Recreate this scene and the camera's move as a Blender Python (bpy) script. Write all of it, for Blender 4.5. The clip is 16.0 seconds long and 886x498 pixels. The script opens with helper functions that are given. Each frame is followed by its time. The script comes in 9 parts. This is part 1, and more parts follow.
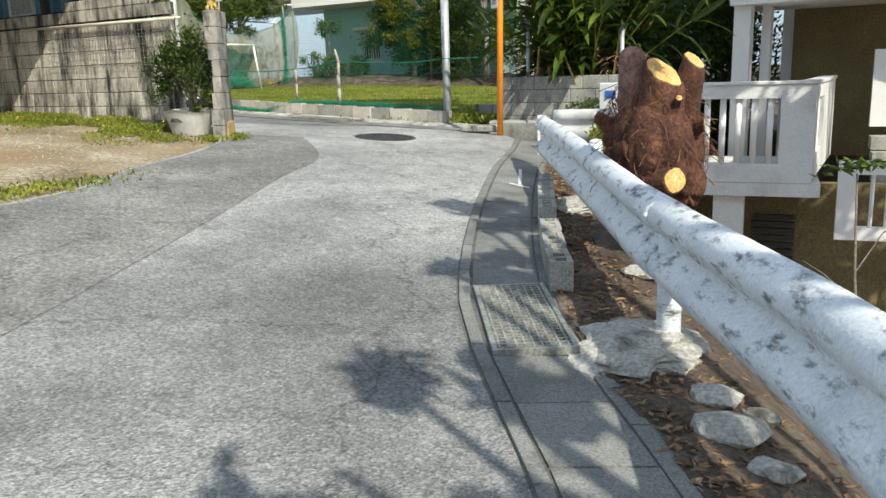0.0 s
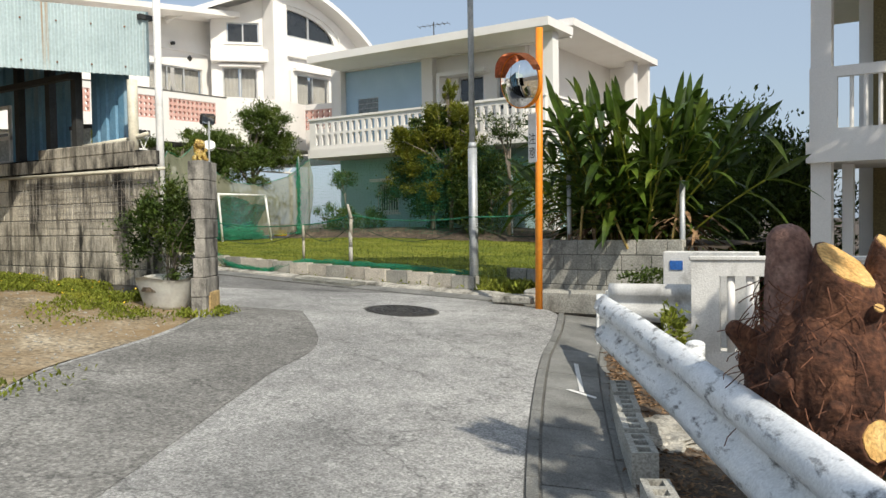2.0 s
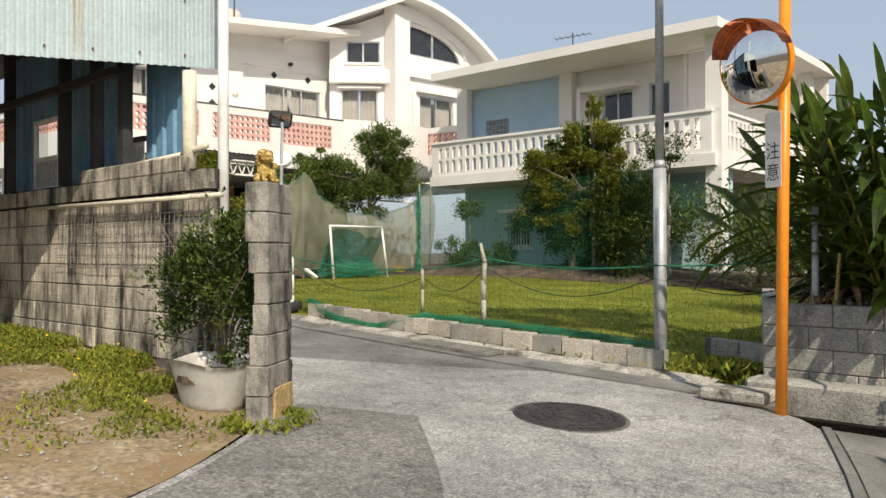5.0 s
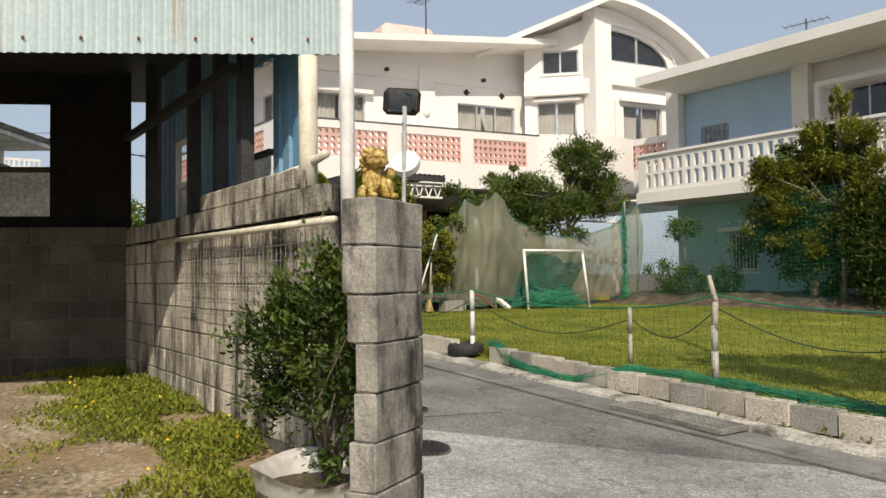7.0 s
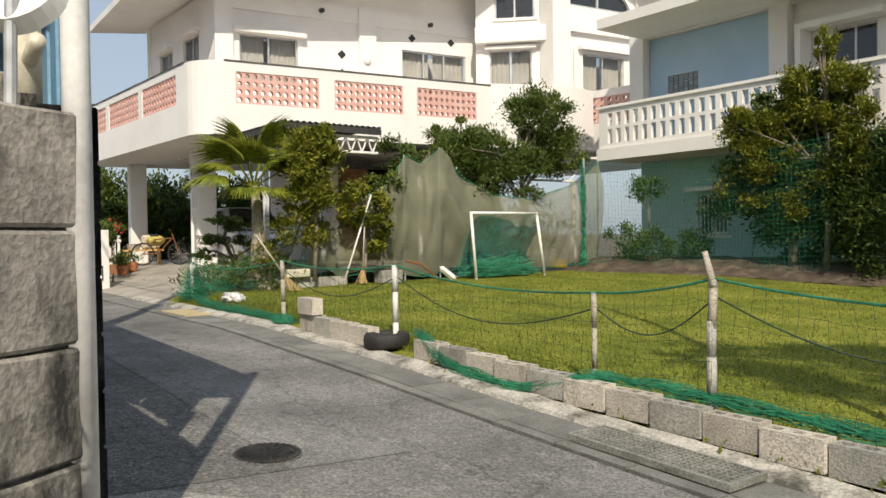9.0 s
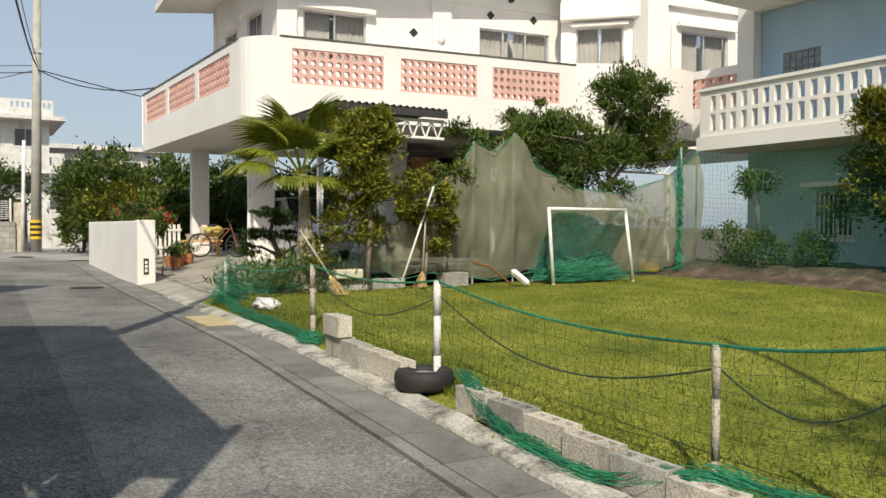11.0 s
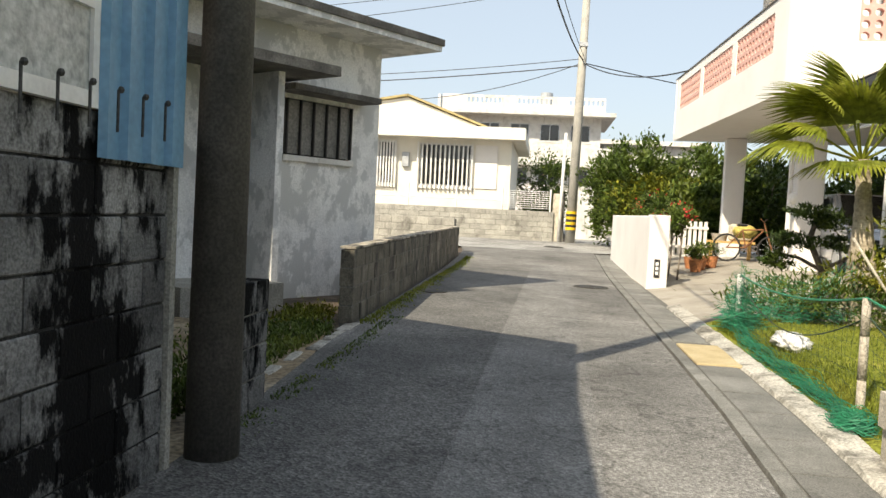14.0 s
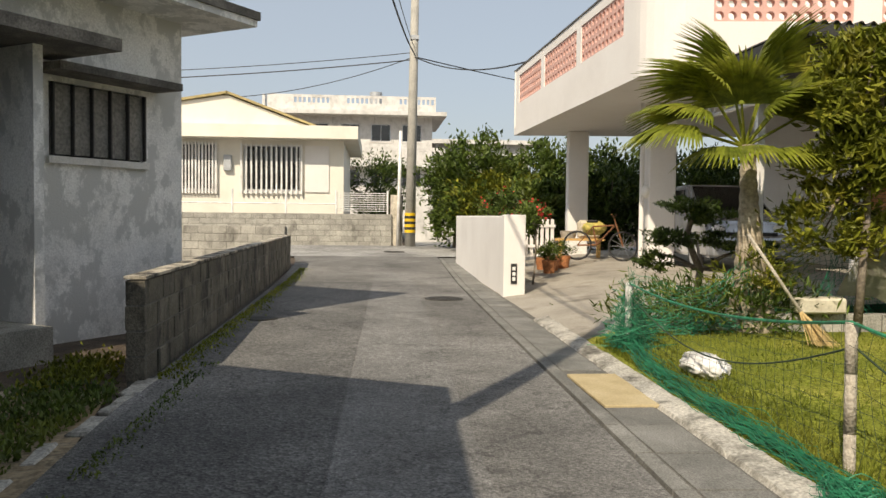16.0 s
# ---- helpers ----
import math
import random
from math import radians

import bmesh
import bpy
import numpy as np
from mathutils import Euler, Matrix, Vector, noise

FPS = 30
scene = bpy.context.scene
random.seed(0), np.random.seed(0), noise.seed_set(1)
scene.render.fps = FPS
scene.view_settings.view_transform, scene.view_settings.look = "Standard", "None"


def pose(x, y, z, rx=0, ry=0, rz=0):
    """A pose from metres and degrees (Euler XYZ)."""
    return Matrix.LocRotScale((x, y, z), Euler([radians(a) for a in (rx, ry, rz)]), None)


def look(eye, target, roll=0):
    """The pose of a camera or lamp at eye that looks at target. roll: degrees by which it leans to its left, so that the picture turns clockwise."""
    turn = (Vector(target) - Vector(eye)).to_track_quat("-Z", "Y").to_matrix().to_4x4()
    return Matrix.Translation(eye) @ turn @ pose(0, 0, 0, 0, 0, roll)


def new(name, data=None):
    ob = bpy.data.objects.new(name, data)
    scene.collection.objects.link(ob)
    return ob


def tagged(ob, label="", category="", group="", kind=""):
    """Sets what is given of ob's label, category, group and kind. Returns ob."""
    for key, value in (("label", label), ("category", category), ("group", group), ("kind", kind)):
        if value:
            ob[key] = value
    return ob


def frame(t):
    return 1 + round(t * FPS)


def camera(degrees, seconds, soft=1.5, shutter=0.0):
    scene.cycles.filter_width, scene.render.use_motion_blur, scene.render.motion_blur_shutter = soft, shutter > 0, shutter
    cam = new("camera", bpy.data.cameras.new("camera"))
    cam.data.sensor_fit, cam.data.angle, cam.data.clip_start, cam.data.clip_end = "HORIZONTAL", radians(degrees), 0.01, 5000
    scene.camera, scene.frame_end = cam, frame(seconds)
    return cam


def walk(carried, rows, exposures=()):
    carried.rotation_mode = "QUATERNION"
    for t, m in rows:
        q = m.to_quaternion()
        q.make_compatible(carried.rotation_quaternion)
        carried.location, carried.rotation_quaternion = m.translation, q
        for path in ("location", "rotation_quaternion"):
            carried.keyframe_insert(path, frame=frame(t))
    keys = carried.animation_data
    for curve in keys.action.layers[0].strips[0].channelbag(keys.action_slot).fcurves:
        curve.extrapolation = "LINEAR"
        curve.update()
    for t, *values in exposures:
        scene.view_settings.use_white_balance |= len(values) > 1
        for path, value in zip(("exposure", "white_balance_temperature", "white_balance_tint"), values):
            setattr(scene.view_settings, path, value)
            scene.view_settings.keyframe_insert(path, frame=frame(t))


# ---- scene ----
cam = camera(58.1, 16.0)
METRES, EYE, TILT, LEAN, TURN = 16.484, 1.5, 0.0, 0.0, 32.4
ROWS = [
    (0.0, 0.0, 0.0, 0.0, -0.38, -12.38, 1.72),
    (0.5, -0.011, 0.0303, 0.0028, -0.76, -11.12, 1.49),
    (1.0, -0.0129, 0.0603, 0.006, -0.8, -7.41, 1.74),
    (1.5, -0.0129, 0.0914, 0.0085, -0.27, -3.99, 1.77),
    (2.0, -0.0096, 0.1227, 0.0107, 0.68, -1.91, 0.91),
    (2.5, -0.0103, 0.1545, 0.0127, 3.38, -1.31, 0.21),
    (3.0, -0.0175, 0.1852, 0.0161, 4.34, -0.7, 0.08),
    (5.5, -0.0501, 0.3476, 0.0255, 13.76, 1.15, 0.11),
    (6.0, -0.0555, 0.3773, 0.0286, 20.04, 2.79, 0.22),
    (6.5, -0.063, 0.4086, 0.0298, 22.35, 2.57, 0.56),
    (7.0, -0.0688, 0.442, 0.0317, 23.83, 1.93, 0.65),
    (7.5, -0.0814, 0.4747, 0.0328, 23.2, 1.12, 1.11),
    (8.0, -0.0893, 0.509, 0.0342, 22.04, -0.01, 1.64),
    (10.5, -0.1168, 0.6661, 0.0445, 20.36, -1.48, -0.09),
    (11.0, -0.1295, 0.6941, 0.0462, 26.88, -1.59, -0.23),
    (11.5, -0.1428, 0.7238, 0.0466, 34.31, -1.83, -0.41),
    (12.0, -0.158, 0.7495, 0.0463, 42.41, -1.73, -0.44),
    (12.5, -0.1737, 0.7743, 0.0465, 54.81, -2.13, -0.38),
    (13.0, -0.1897, 0.7928, 0.047, 68.06, -2.44, -0.8),
    (13.5, -0.2091, 0.8113, 0.0476, 72.19, -3.03, -2.19),
    (14.0, -0.2293, 0.8326, 0.048, 64.69, -2.86, -2.88),
    (14.5, -0.2533, 0.8487, 0.0483, 55.13, -2.83, -2.6),
    (15.0, -0.2789, 0.8619, 0.0489, 55.65, -2.93, -1.98),
    (15.5, -0.3057, 0.8727, 0.0496, 55.26, -2.89, -1.8),
    (16.0, -0.3305, 0.8853, 0.0508, 52.74, -2.33, -0.64),
]
walk(cam, [(t, pose(0, 0, EYE, TILT, LEAN, TURN) @ pose(METRES * x, METRES * y, METRES * z, 90 + pitch, roll, yaw)) for t, x, y, z, yaw, pitch, roll in ROWS],
     exposures=((0.0, 0.27, 6350, 5), (2.0, -0.02, 6600, 8), (3.0, -0.04, 6850, 9), (5.5, -0.04, 7000, 11), (6.7, -0.14, 7000, 11), (8.0, -0.06, 7000, 11), (10.5, -0.05, 6900, 8), (12.0, -0.12, 7000, 8), (13.0, 0.25, 7200, 8), (13.5, 0.68, 7300, 8), (14.0, 0.5, 7400, 9), (15.0, 0.05, 7500, 10), (16.0, 0.0, 7500, 11)))

# ---- world and sun ----
SUN_EL, SUN_AZ = 43.0, (0.866, -0.5)          # towards the sun, in plan
world = bpy.data.worlds.new("world")
scene.world = world
world.use_nodes = True
wn = world.node_tree.nodes
sky = wn.new("ShaderNodeTexSky")
sky.sky_type, sky.sun_disc = "NISHITA", False
sky.sun_elevation, sky.sun_rotation = radians(SUN_EL), math.atan2(SUN_AZ[0], SUN_AZ[1])
sky.air_density, sky.dust_density, sky.ozone_density = 1.0, 2.2, 2.0
wn["Background"].inputs["Strength"].default_value = 0.10
haze = wn.new("ShaderNodeMix")                # thin bright haze over the whole sky
haze.data_type = "RGBA"
haze.inputs[0].default_value, haze.inputs[7].default_value = 0.48, (6.8, 8.1, 10.0, 1)
world.node_tree.links.new(sky.outputs[0], haze.inputs[6])
world.node_tree.links.new(haze.outputs[2], wn["Background"].inputs["Color"])
sun = new("sun", bpy.data.lights.new("sun", "SUN"))
sun.data.energy, sun.data.angle, sun.data.color = 4.6, radians(0.6), (1.0, 0.93, 0.82)
sun.matrix_world = look((0, 0, 30), Vector((0, 0, 30)) - Vector((SUN_AZ[0] * math.cos(radians(SUN_EL)), SUN_AZ[1] * math.cos(radians(SUN_EL)), math.sin(radians(SUN_EL)))))
scene.view_settings.exposure = 0.0

# ---- materials ----


def mat(name, base, dark=None, light=None, rough=0.8, metal=0.0, scale=3.0, fine=60.0, bump=0.15, spread=0.5, rand=0.0,
        stain=None, stain_scale=(1.5, 1.5, 0.5), stain_at=0.58, stain_soft=0.08, fine_mix=0.35, spec=0.5, alpha=None, translucent=0.0, island=0.0):
    """A procedural surface: a broad tone, a fine grain, optional stains, relief."""
    m = bpy.data.materials.new(name)
    m.use_nodes = True
    n, l = m.node_tree.nodes, m.node_tree.links
    b = n["Principled BSDF"]
    dark = dark or tuple(c * 0.65 for c in base)
    light = light or tuple(min(1, c * 1.25) for c in base)
    geo = n.new("ShaderNodeNewGeometry")
    n1 = n.new("ShaderNodeTexNoise")
    n1.inputs["Scale"].default_value, n1.inputs["Detail"].default_value, n1.inputs["Roughness"].default_value = scale, 5, 0.62
    l.new(geo.outputs["Position"], n1.inputs["Vector"])
    ramp = n.new("ShaderNodeValToRGB")
    ramp.color_ramp.elements[0].position, ramp.color_ramp.elements[1].position = 0.5 - spread / 2, 0.5 + spread / 2
    ramp.color_ramp.elements[0].color, ramp.color_ramp.elements[1].color = (*dark, 1), (*light, 1)
    e = ramp.color_ramp.elements.new(0.5)
    e.color = (*base, 1)
    l.new(n1.outputs["Fac"], ramp.inputs["Fac"])
    n2 = n.new("ShaderNodeTexNoise")
    n2.inputs["Scale"].default_value, n2.inputs["Detail"].default_value = fine, 3
    l.new(geo.outputs["Position"], n2.inputs["Vector"])
    fr = n.new("ShaderNodeMapRange")
    fr.inputs["From Min"].default_value, fr.inputs["From Max"].default_value = 0.3, 0.7
    fr.inputs["To Min"].default_value, fr.inputs["To Max"].default_value = 1 - fine_mix, 1 + fine_mix
    l.new(n2.outputs["Fac"], fr.inputs["Value"])
    mul = n.new("ShaderNodeVectorMath")
    mul.operation = "SCALE"
    l.new(ramp.outputs["Color"], mul.inputs[0])
    l.new(fr.outputs["Result"], mul.inputs["Scale"])
    col = mul.outputs["Vector"]
    if stain:
        mp = n.new("ShaderNodeMapping")
        mp.inputs["Scale"].default_value = stain_scale
        l.new(geo.outputs["Position"], mp.inputs["Vector"])
        n3 = n.new("ShaderNodeTexNoise")
        n3.inputs["Scale"].default_value, n3.inputs["Detail"].default_value, n3.inputs["Roughness"].default_value = 1.0, 7, 0.7
        l.new(mp.outputs[0], n3.inputs["Vector"])
        sr = n.new("ShaderNodeMapRange")
        sr.inputs["From Min"].default_value, sr.inputs["From Max"].default_value = stain_at - stain_soft * 0.9, stain_at + stain_soft * 1.1
        l.new(n3.outputs["Fac"], sr.inputs["Value"])
        mx = n.new("ShaderNodeMix")
        mx.data_type = "RGBA"
        l.new(sr.outputs["Result"], mx.inputs[0])
        l.new(col, mx.inputs[6])
        mx.inputs[7].default_value = (*stain, 1)
        col = mx.outputs[2]
    if rand or island:
        rr = n.new("ShaderNodeMapRange")
        amount = rand or island
        rr.inputs["To Min"].default_value, rr.inputs["To Max"].default_value = 1 - amount, 1 + amount
        if rand:
            oi = n.new("ShaderNodeObjectInfo")
            l.new(oi.outputs["Random"], rr.inputs["Value"])
        else:
            l.new(geo.outputs["Random Per Island"], rr.inputs["Value"])
        m2 = n.new("ShaderNodeVectorMath")
        m2.operation = "SCALE"
        l.new(col, m2.inputs[0])
        l.new(rr.outputs["Result"], m2.inputs["Scale"])
        col = m2.outputs["Vector"]
    l.new(col, b.inputs["Base Color"])
    b.inputs["Roughness"].default_value, b.inputs["Metallic"].default_value = rough, metal
    b.inputs["Specular IOR Level"].default_value = spec
    if bump:
        bp = n.new("ShaderNodeBump")
        bp.inputs["Strength"].default_value, bp.inputs["Distance"].default_value = min(1, bump * 2), 0.01
        l.new(n2.outputs["Fac"], bp.inputs["Height"])
        l.new(bp.outputs[0], b.inputs["Normal"])
    out = n["Material Output"]
    if translucent:
        tr = n.new("ShaderNodeBsdfTranslucent")
        l.new(col, tr.inputs["Color"])
        ms = n.new("ShaderNodeMixShader")
        ms.inputs[0].default_value = translucent
        l.new(b.outputs[0], ms.inputs[1])
        l.new(tr.outputs[0], ms.inputs[2])
        l.new(ms.outputs[0], out.inputs["Surface"])
    if alpha is not None:
        b.inputs["Alpha"].default_value = alpha
    return m


def glass(name, tint=(0.05, 0.06, 0.06), rough=0.05, alpha=0.55):
    m = mat(name, tint, rough=rough, bump=0, fine_mix=0.05, spec=0.8)
    m.node_tree.nodes["Principled BSDF"].inputs["Alpha"].default_value = alpha
    return m




def asphalt(name, low, high, grain, speck, worn=None):
    """Worn asphalt: broad bleached and dark areas, blotches, stone chips, hair cracks."""
    m = bpy.data.materials.new(name)
    m.use_nodes = True
    n, l = m.node_tree.nodes, m.node_tree.links
    b = n["Principled BSDF"]
    geo = n.new("ShaderNodeNewGeometry")

    def tex(kind, scale, detail=4):
        t = n.new(kind)
        t.inputs["Scale"].default_value = scale
        if "Noise" in kind:
            t.inputs["Detail"].default_value, t.inputs["Roughness"].default_value = detail, 0.65
        l.new(geo.outputs["Position"], t.inputs["Vector"])
        return t

    def rng_(src, a, b_, lo, hi):
        r = n.new("ShaderNodeMapRange")
        for k, v in (("From Min", a), ("From Max", b_), ("To Min", lo), ("To Max", hi)):
            r.inputs[k].default_value = v
        l.new(src, r.inputs["Value"])
        return r.outputs["Result"]

    broad = tex("ShaderNodeTexNoise", 0.42, 5)
    ramp = n.new("ShaderNodeValToRGB")
    ramp.color_ramp.elements[0].position, ramp.color_ramp.elements[1].position = 0.36, 0.62
    ramp.color_ramp.elements[0].color, ramp.color_ramp.elements[1].color = (*low, 1), (*high, 1)
    l.new(broad.outputs["Fac"], ramp.inputs["Fac"])
    chips = tex("ShaderNodeTexVoronoi", grain)
    mid = tex("ShaderNodeTexNoise", 11, 4)
    fine = tex("ShaderNodeTexNoise", grain * 0.7, 2)
    crack = n.new("ShaderNodeTexVoronoi")
    crack.feature = "DISTANCE_TO_EDGE"
    crack.inputs["Scale"].default_value = 0.55
    warp = n.new("ShaderNodeVectorMath")
    warp.operation = "ADD"
    wn_ = tex("ShaderNodeTexNoise", 1.7, 4)
    l.new(geo.outputs["Position"], warp.inputs[0])
    l.new(wn_.outputs["Color"], warp.inputs[1])
    l.new(warp.outputs[0], crack.inputs["Vector"])
    extra = []
    if worn:                                  # an area darkened by a factor around a centre, with a ragged edge
        c, r0, r1, low_f = worn
        dist, wob, add = n.new("ShaderNodeVectorMath"), tex("ShaderNodeTexNoise", 0.8, 6), n.new("ShaderNodeMath")
        dist.operation, add.operation = "DISTANCE", "MULTIPLY_ADD"
        l.new(geo.outputs["Position"], dist.inputs[0])
        dist.inputs[1].default_value = c
        l.new(wob.outputs["Fac"], add.inputs[0])
        add.inputs[1].default_value = 3.0
        l.new(dist.outputs["Value"], add.inputs[2])
        extra.append(rng_(add.outputs[0], r0 + 1.5, r1 + 1.5, low_f, 1.0))
    spots = tex("ShaderNodeTexVoronoi", 3.1)      # scattered dirt spots
    blotch = tex("ShaderNodeTexNoise", 1.2, 7)
    stones = tex("ShaderNodeTexNoise", grain * 0.33, 5)
    fac = None
    for o in (*extra, rng_(chips.outputs["Color"], 0.1, 0.9, 1 - speck * 1.2, 1 + speck * 1.2), rng_(mid.outputs["Fac"], 0.3, 0.7, 0.84, 1.14), rng_(fine.outputs["Fac"], 0.32, 0.68, 0.7, 1.3), rng_(stones.outputs["Fac"], 0.34, 0.66, 0.86, 1.14),
              rng_(blotch.outputs["Fac"], 0.36, 0.6, 0.78, 1.1), rng_(spots.outputs["Distance"], 0.02, 0.05, 0.6, 1.0), rng_(crack.outputs["Distance"], 0.0, 0.012, 0.6, 1.0)):
        if fac is None:
            fac = o
        else:
            q = n.new("ShaderNodeMath")
            q.operation = "MULTIPLY"
            l.new(fac, q.inputs[0])
            l.new(o, q.inputs[1])
            fac = q.outputs[0]
    mul = n.new("ShaderNodeVectorMath")
    mul.operation = "SCALE"
    l.new(ramp.outputs["Color"], mul.inputs[0])
    l.new(fac, mul.inputs["Scale"])
    l.new(mul.outputs[0], b.inputs["Base Color"])
    b.inputs["Roughness"].default_value, b.inputs["Specular IOR Level"].default_value = 0.88, 0.35
    bp = n.new("ShaderNodeBump")
    bp.inputs["Strength"].default_value, bp.inputs["Distance"].default_value = 0.9, 0.008
    l.new(chips.outputs["Distance"], bp.inputs["Height"])
    l.new(bp.outputs[0], b.inputs["Normal"])
    return m


M_ASPHALT = asphalt("asphalt", (0.235, 0.232, 0.222), (0.41, 0.405, 0.385), 85, 0.26, ((-2.9, 2.2, 0.2), 1.2, 3.6, 0.62))
M_ASPHALT_TRENCH = asphalt("trench_asphalt", (0.158, 0.156, 0.149), (0.236, 0.233, 0.222), 80, 0.26)
# block colour darkened to stand for the dimness inside the garage
M_BLOCK_DIM = mat("dimmed_block", (0.085, 0.073, 0.055), (0.04, 0.034, 0.025), (0.15, 0.13, 0.10), scale=1.6, fine=80, bump=0.4, rand=0.25)
M_ASPHALT_MID = asphalt("coarse_asphalt", (0.145, 0.14, 0.128), (0.235, 0.228, 0.21), 62, 0.26)
M_ASPHALT_STREET = asphalt("street_asphalt", (0.135, 0.132, 0.124), (0.225, 0.22, 0.207), 80, 0.3)
M_ASPHALT_OLD = asphalt("old_asphalt", (0.105, 0.104, 0.099), (0.175, 0.172, 0.162), 62, 0.36)
M_CONC = mat("concrete", (0.34, 0.33, 0.29), (0.22, 0.215, 0.19), (0.46, 0.44, 0.39), scale=2.2, fine=70, bump=0.3, stain=(0.09, 0.085, 0.07), stain_scale=(1.6, 1.6, 0.9), stain_at=0.63, rand=0.14)
M_LID = mat("gutter_concrete", (0.19, 0.188, 0.172), (0.11, 0.11, 0.10), (0.27, 0.265, 0.245), scale=2.5, fine=90, bump=0.35, rand=0.13, stain=(0.06, 0.06, 0.055), stain_at=0.66)
M_KERB = mat("kerb_concrete", (0.42, 0.40, 0.35), (0.25, 0.24, 0.21), (0.55, 0.52, 0.46), scale=4, fine=50, bump=0.4, stain=(0.08, 0.075, 0.06), stain_scale=(3, 3, 3), stain_at=0.56, rand=0.1)
M_BLOCK = mat("block", (0.54, 0.49, 0.395), (0.33, 0.295, 0.23), (0.63, 0.58, 0.48), scale=2.5, fine=55, bump=0.5, stain=(0.022, 0.02, 0.017), stain_scale=(3.6, 3.6, 0.7), stain_at=0.515, stain_soft=0.08, rand=0.16, fine_mix=0.25)
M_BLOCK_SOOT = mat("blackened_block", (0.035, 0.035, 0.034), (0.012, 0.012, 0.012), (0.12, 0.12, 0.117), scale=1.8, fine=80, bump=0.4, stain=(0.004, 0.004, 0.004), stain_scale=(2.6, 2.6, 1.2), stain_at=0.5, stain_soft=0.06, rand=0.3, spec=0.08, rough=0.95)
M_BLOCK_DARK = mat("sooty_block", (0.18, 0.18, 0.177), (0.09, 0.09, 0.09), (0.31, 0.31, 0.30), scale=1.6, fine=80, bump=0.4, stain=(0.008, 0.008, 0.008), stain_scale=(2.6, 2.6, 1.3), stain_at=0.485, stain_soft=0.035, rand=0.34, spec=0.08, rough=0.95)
M_BLOCK_MOSS = mat("mossy_block", (0.14, 0.127, 0.098), (0.06, 0.053, 0.038), (0.24, 0.22, 0.18), scale=2.2, fine=60, bump=0.5, stain=(0.03, 0.03, 0.022), stain_scale=(3, 3, 1.6), stain_at=0.55, stain_soft=0.06, rand=0.25)
M_BLOCK_PALE = mat("pale_block", (0.52, 0.475, 0.40), (0.36, 0.33, 0.28), (0.62, 0.57, 0.49), scale=2.5, fine=80, bump=0.4, rand=0.2, stain=(0.12, 0.11, 0.09), stain_at=0.63)
M_PILLAR = mat("pillar_block", (0.29, 0.27, 0.235), (0.13, 0.12, 0.10), (0.42, 0.395, 0.34), scale=4.5, fine=75, bump=0.22, stain=(0.03, 0.028, 0.024), stain_scale=(6, 6, 2.2), stain_at=0.53, stain_soft=0.09, rand=0.16, fine_mix=0.22)
M_MORTAR = mat("mortar", (0.13, 0.125, 0.11), scale=4, fine=60, bump=0.4)
M_DRIVE = mat("drive_concrete", (0.35, 0.32, 0.27), (0.25, 0.23, 0.19), (0.43, 0.40, 0.34), scale=1.2, fine=60, bump=0.2, fine_mix=0.2, stain=(0.16, 0.14, 0.11), stain_scale=(0.9, 0.9, 0.9), stain_at=0.6)
M_SOIL = mat("soil", (0.085, 0.062, 0.042), (0.03, 0.023, 0.017), (0.19, 0.145, 0.10), scale=3.5, fine=45, bump=0.7, fine_mix=0.5)
M_LOT = mat("lot_ground", (0.28, 0.22, 0.14), (0.13, 0.10, 0.055), (0.44, 0.38, 0.28), scale=1.4, fine=26, bump=0.8, fine_mix=0.6, stain=(0.25, 0.17, 0.085), stain_scale=(0.5, 0.5, 0.5), stain_at=0.55, spread=0.4)
M_LAWN = mat("turf", (0.16, 0.18, 0.028), (0.07, 0.095, 0.016), (0.27, 0.26, 0.055), scale=0.9, fine=40, bump=0.8, fine_mix=0.6, rough=0.95, spec=0.1)
M_BLADE = mat("grass_blade", (0.17, 0.20, 0.03), (0.09, 0.13, 0.018), (0.30, 0.29, 0.06), scale=0.8, fine=30, bump=0, rough=0.8, island=0.35, translucent=0.35, spec=0.15)
M_WEED = mat("weed_leaf", (0.19, 0.22, 0.03), (0.09, 0.12, 0.015), (0.36, 0.35, 0.06), scale=2, fine=20, bump=0, rough=0.7, island=0.3, translucent=0.3, spec=0.2)
M_WHITE = mat("white_render", (0.80, 0.77, 0.73), (0.74, 0.71, 0.67), (0.83, 0.81, 0.77), scale=0.9, fine=70, bump=0.1, fine_mix=0.05)
M_WHITE_OLD = mat("weathered_white", (0.66, 0.65, 0.62), (0.44, 0.43, 0.40), (0.76, 0.75, 0.72), scale=1.8, fine=60, bump=0.25, fine_mix=0.1, stain=(0.20, 0.19, 0.17), stain_scale=(2.4, 2.4, 0.7), stain_at=0.66)
M_CREAM = mat("cream_render", (0.80, 0.76, 0.66), (0.72, 0.68, 0.58), (0.83, 0.80, 0.71), scale=1.0, fine=60, bump=0.1, fine_mix=0.06)
M_GREYHOUSE = mat("mouldy_render", (0.82, 0.82, 0.80), (0.66, 0.665, 0.65), (0.84, 0.85, 0.83), scale=1.6, fine=50, bump=0.25, fine_mix=0.15, stain=(0.56, 0.57, 0.555), stain_scale=(2.8, 2.8, 2.0), stain_at=0.51, stain_soft=0.03, spread=0.35)
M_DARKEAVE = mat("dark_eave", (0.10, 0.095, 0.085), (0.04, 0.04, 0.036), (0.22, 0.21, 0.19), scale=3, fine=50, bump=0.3)
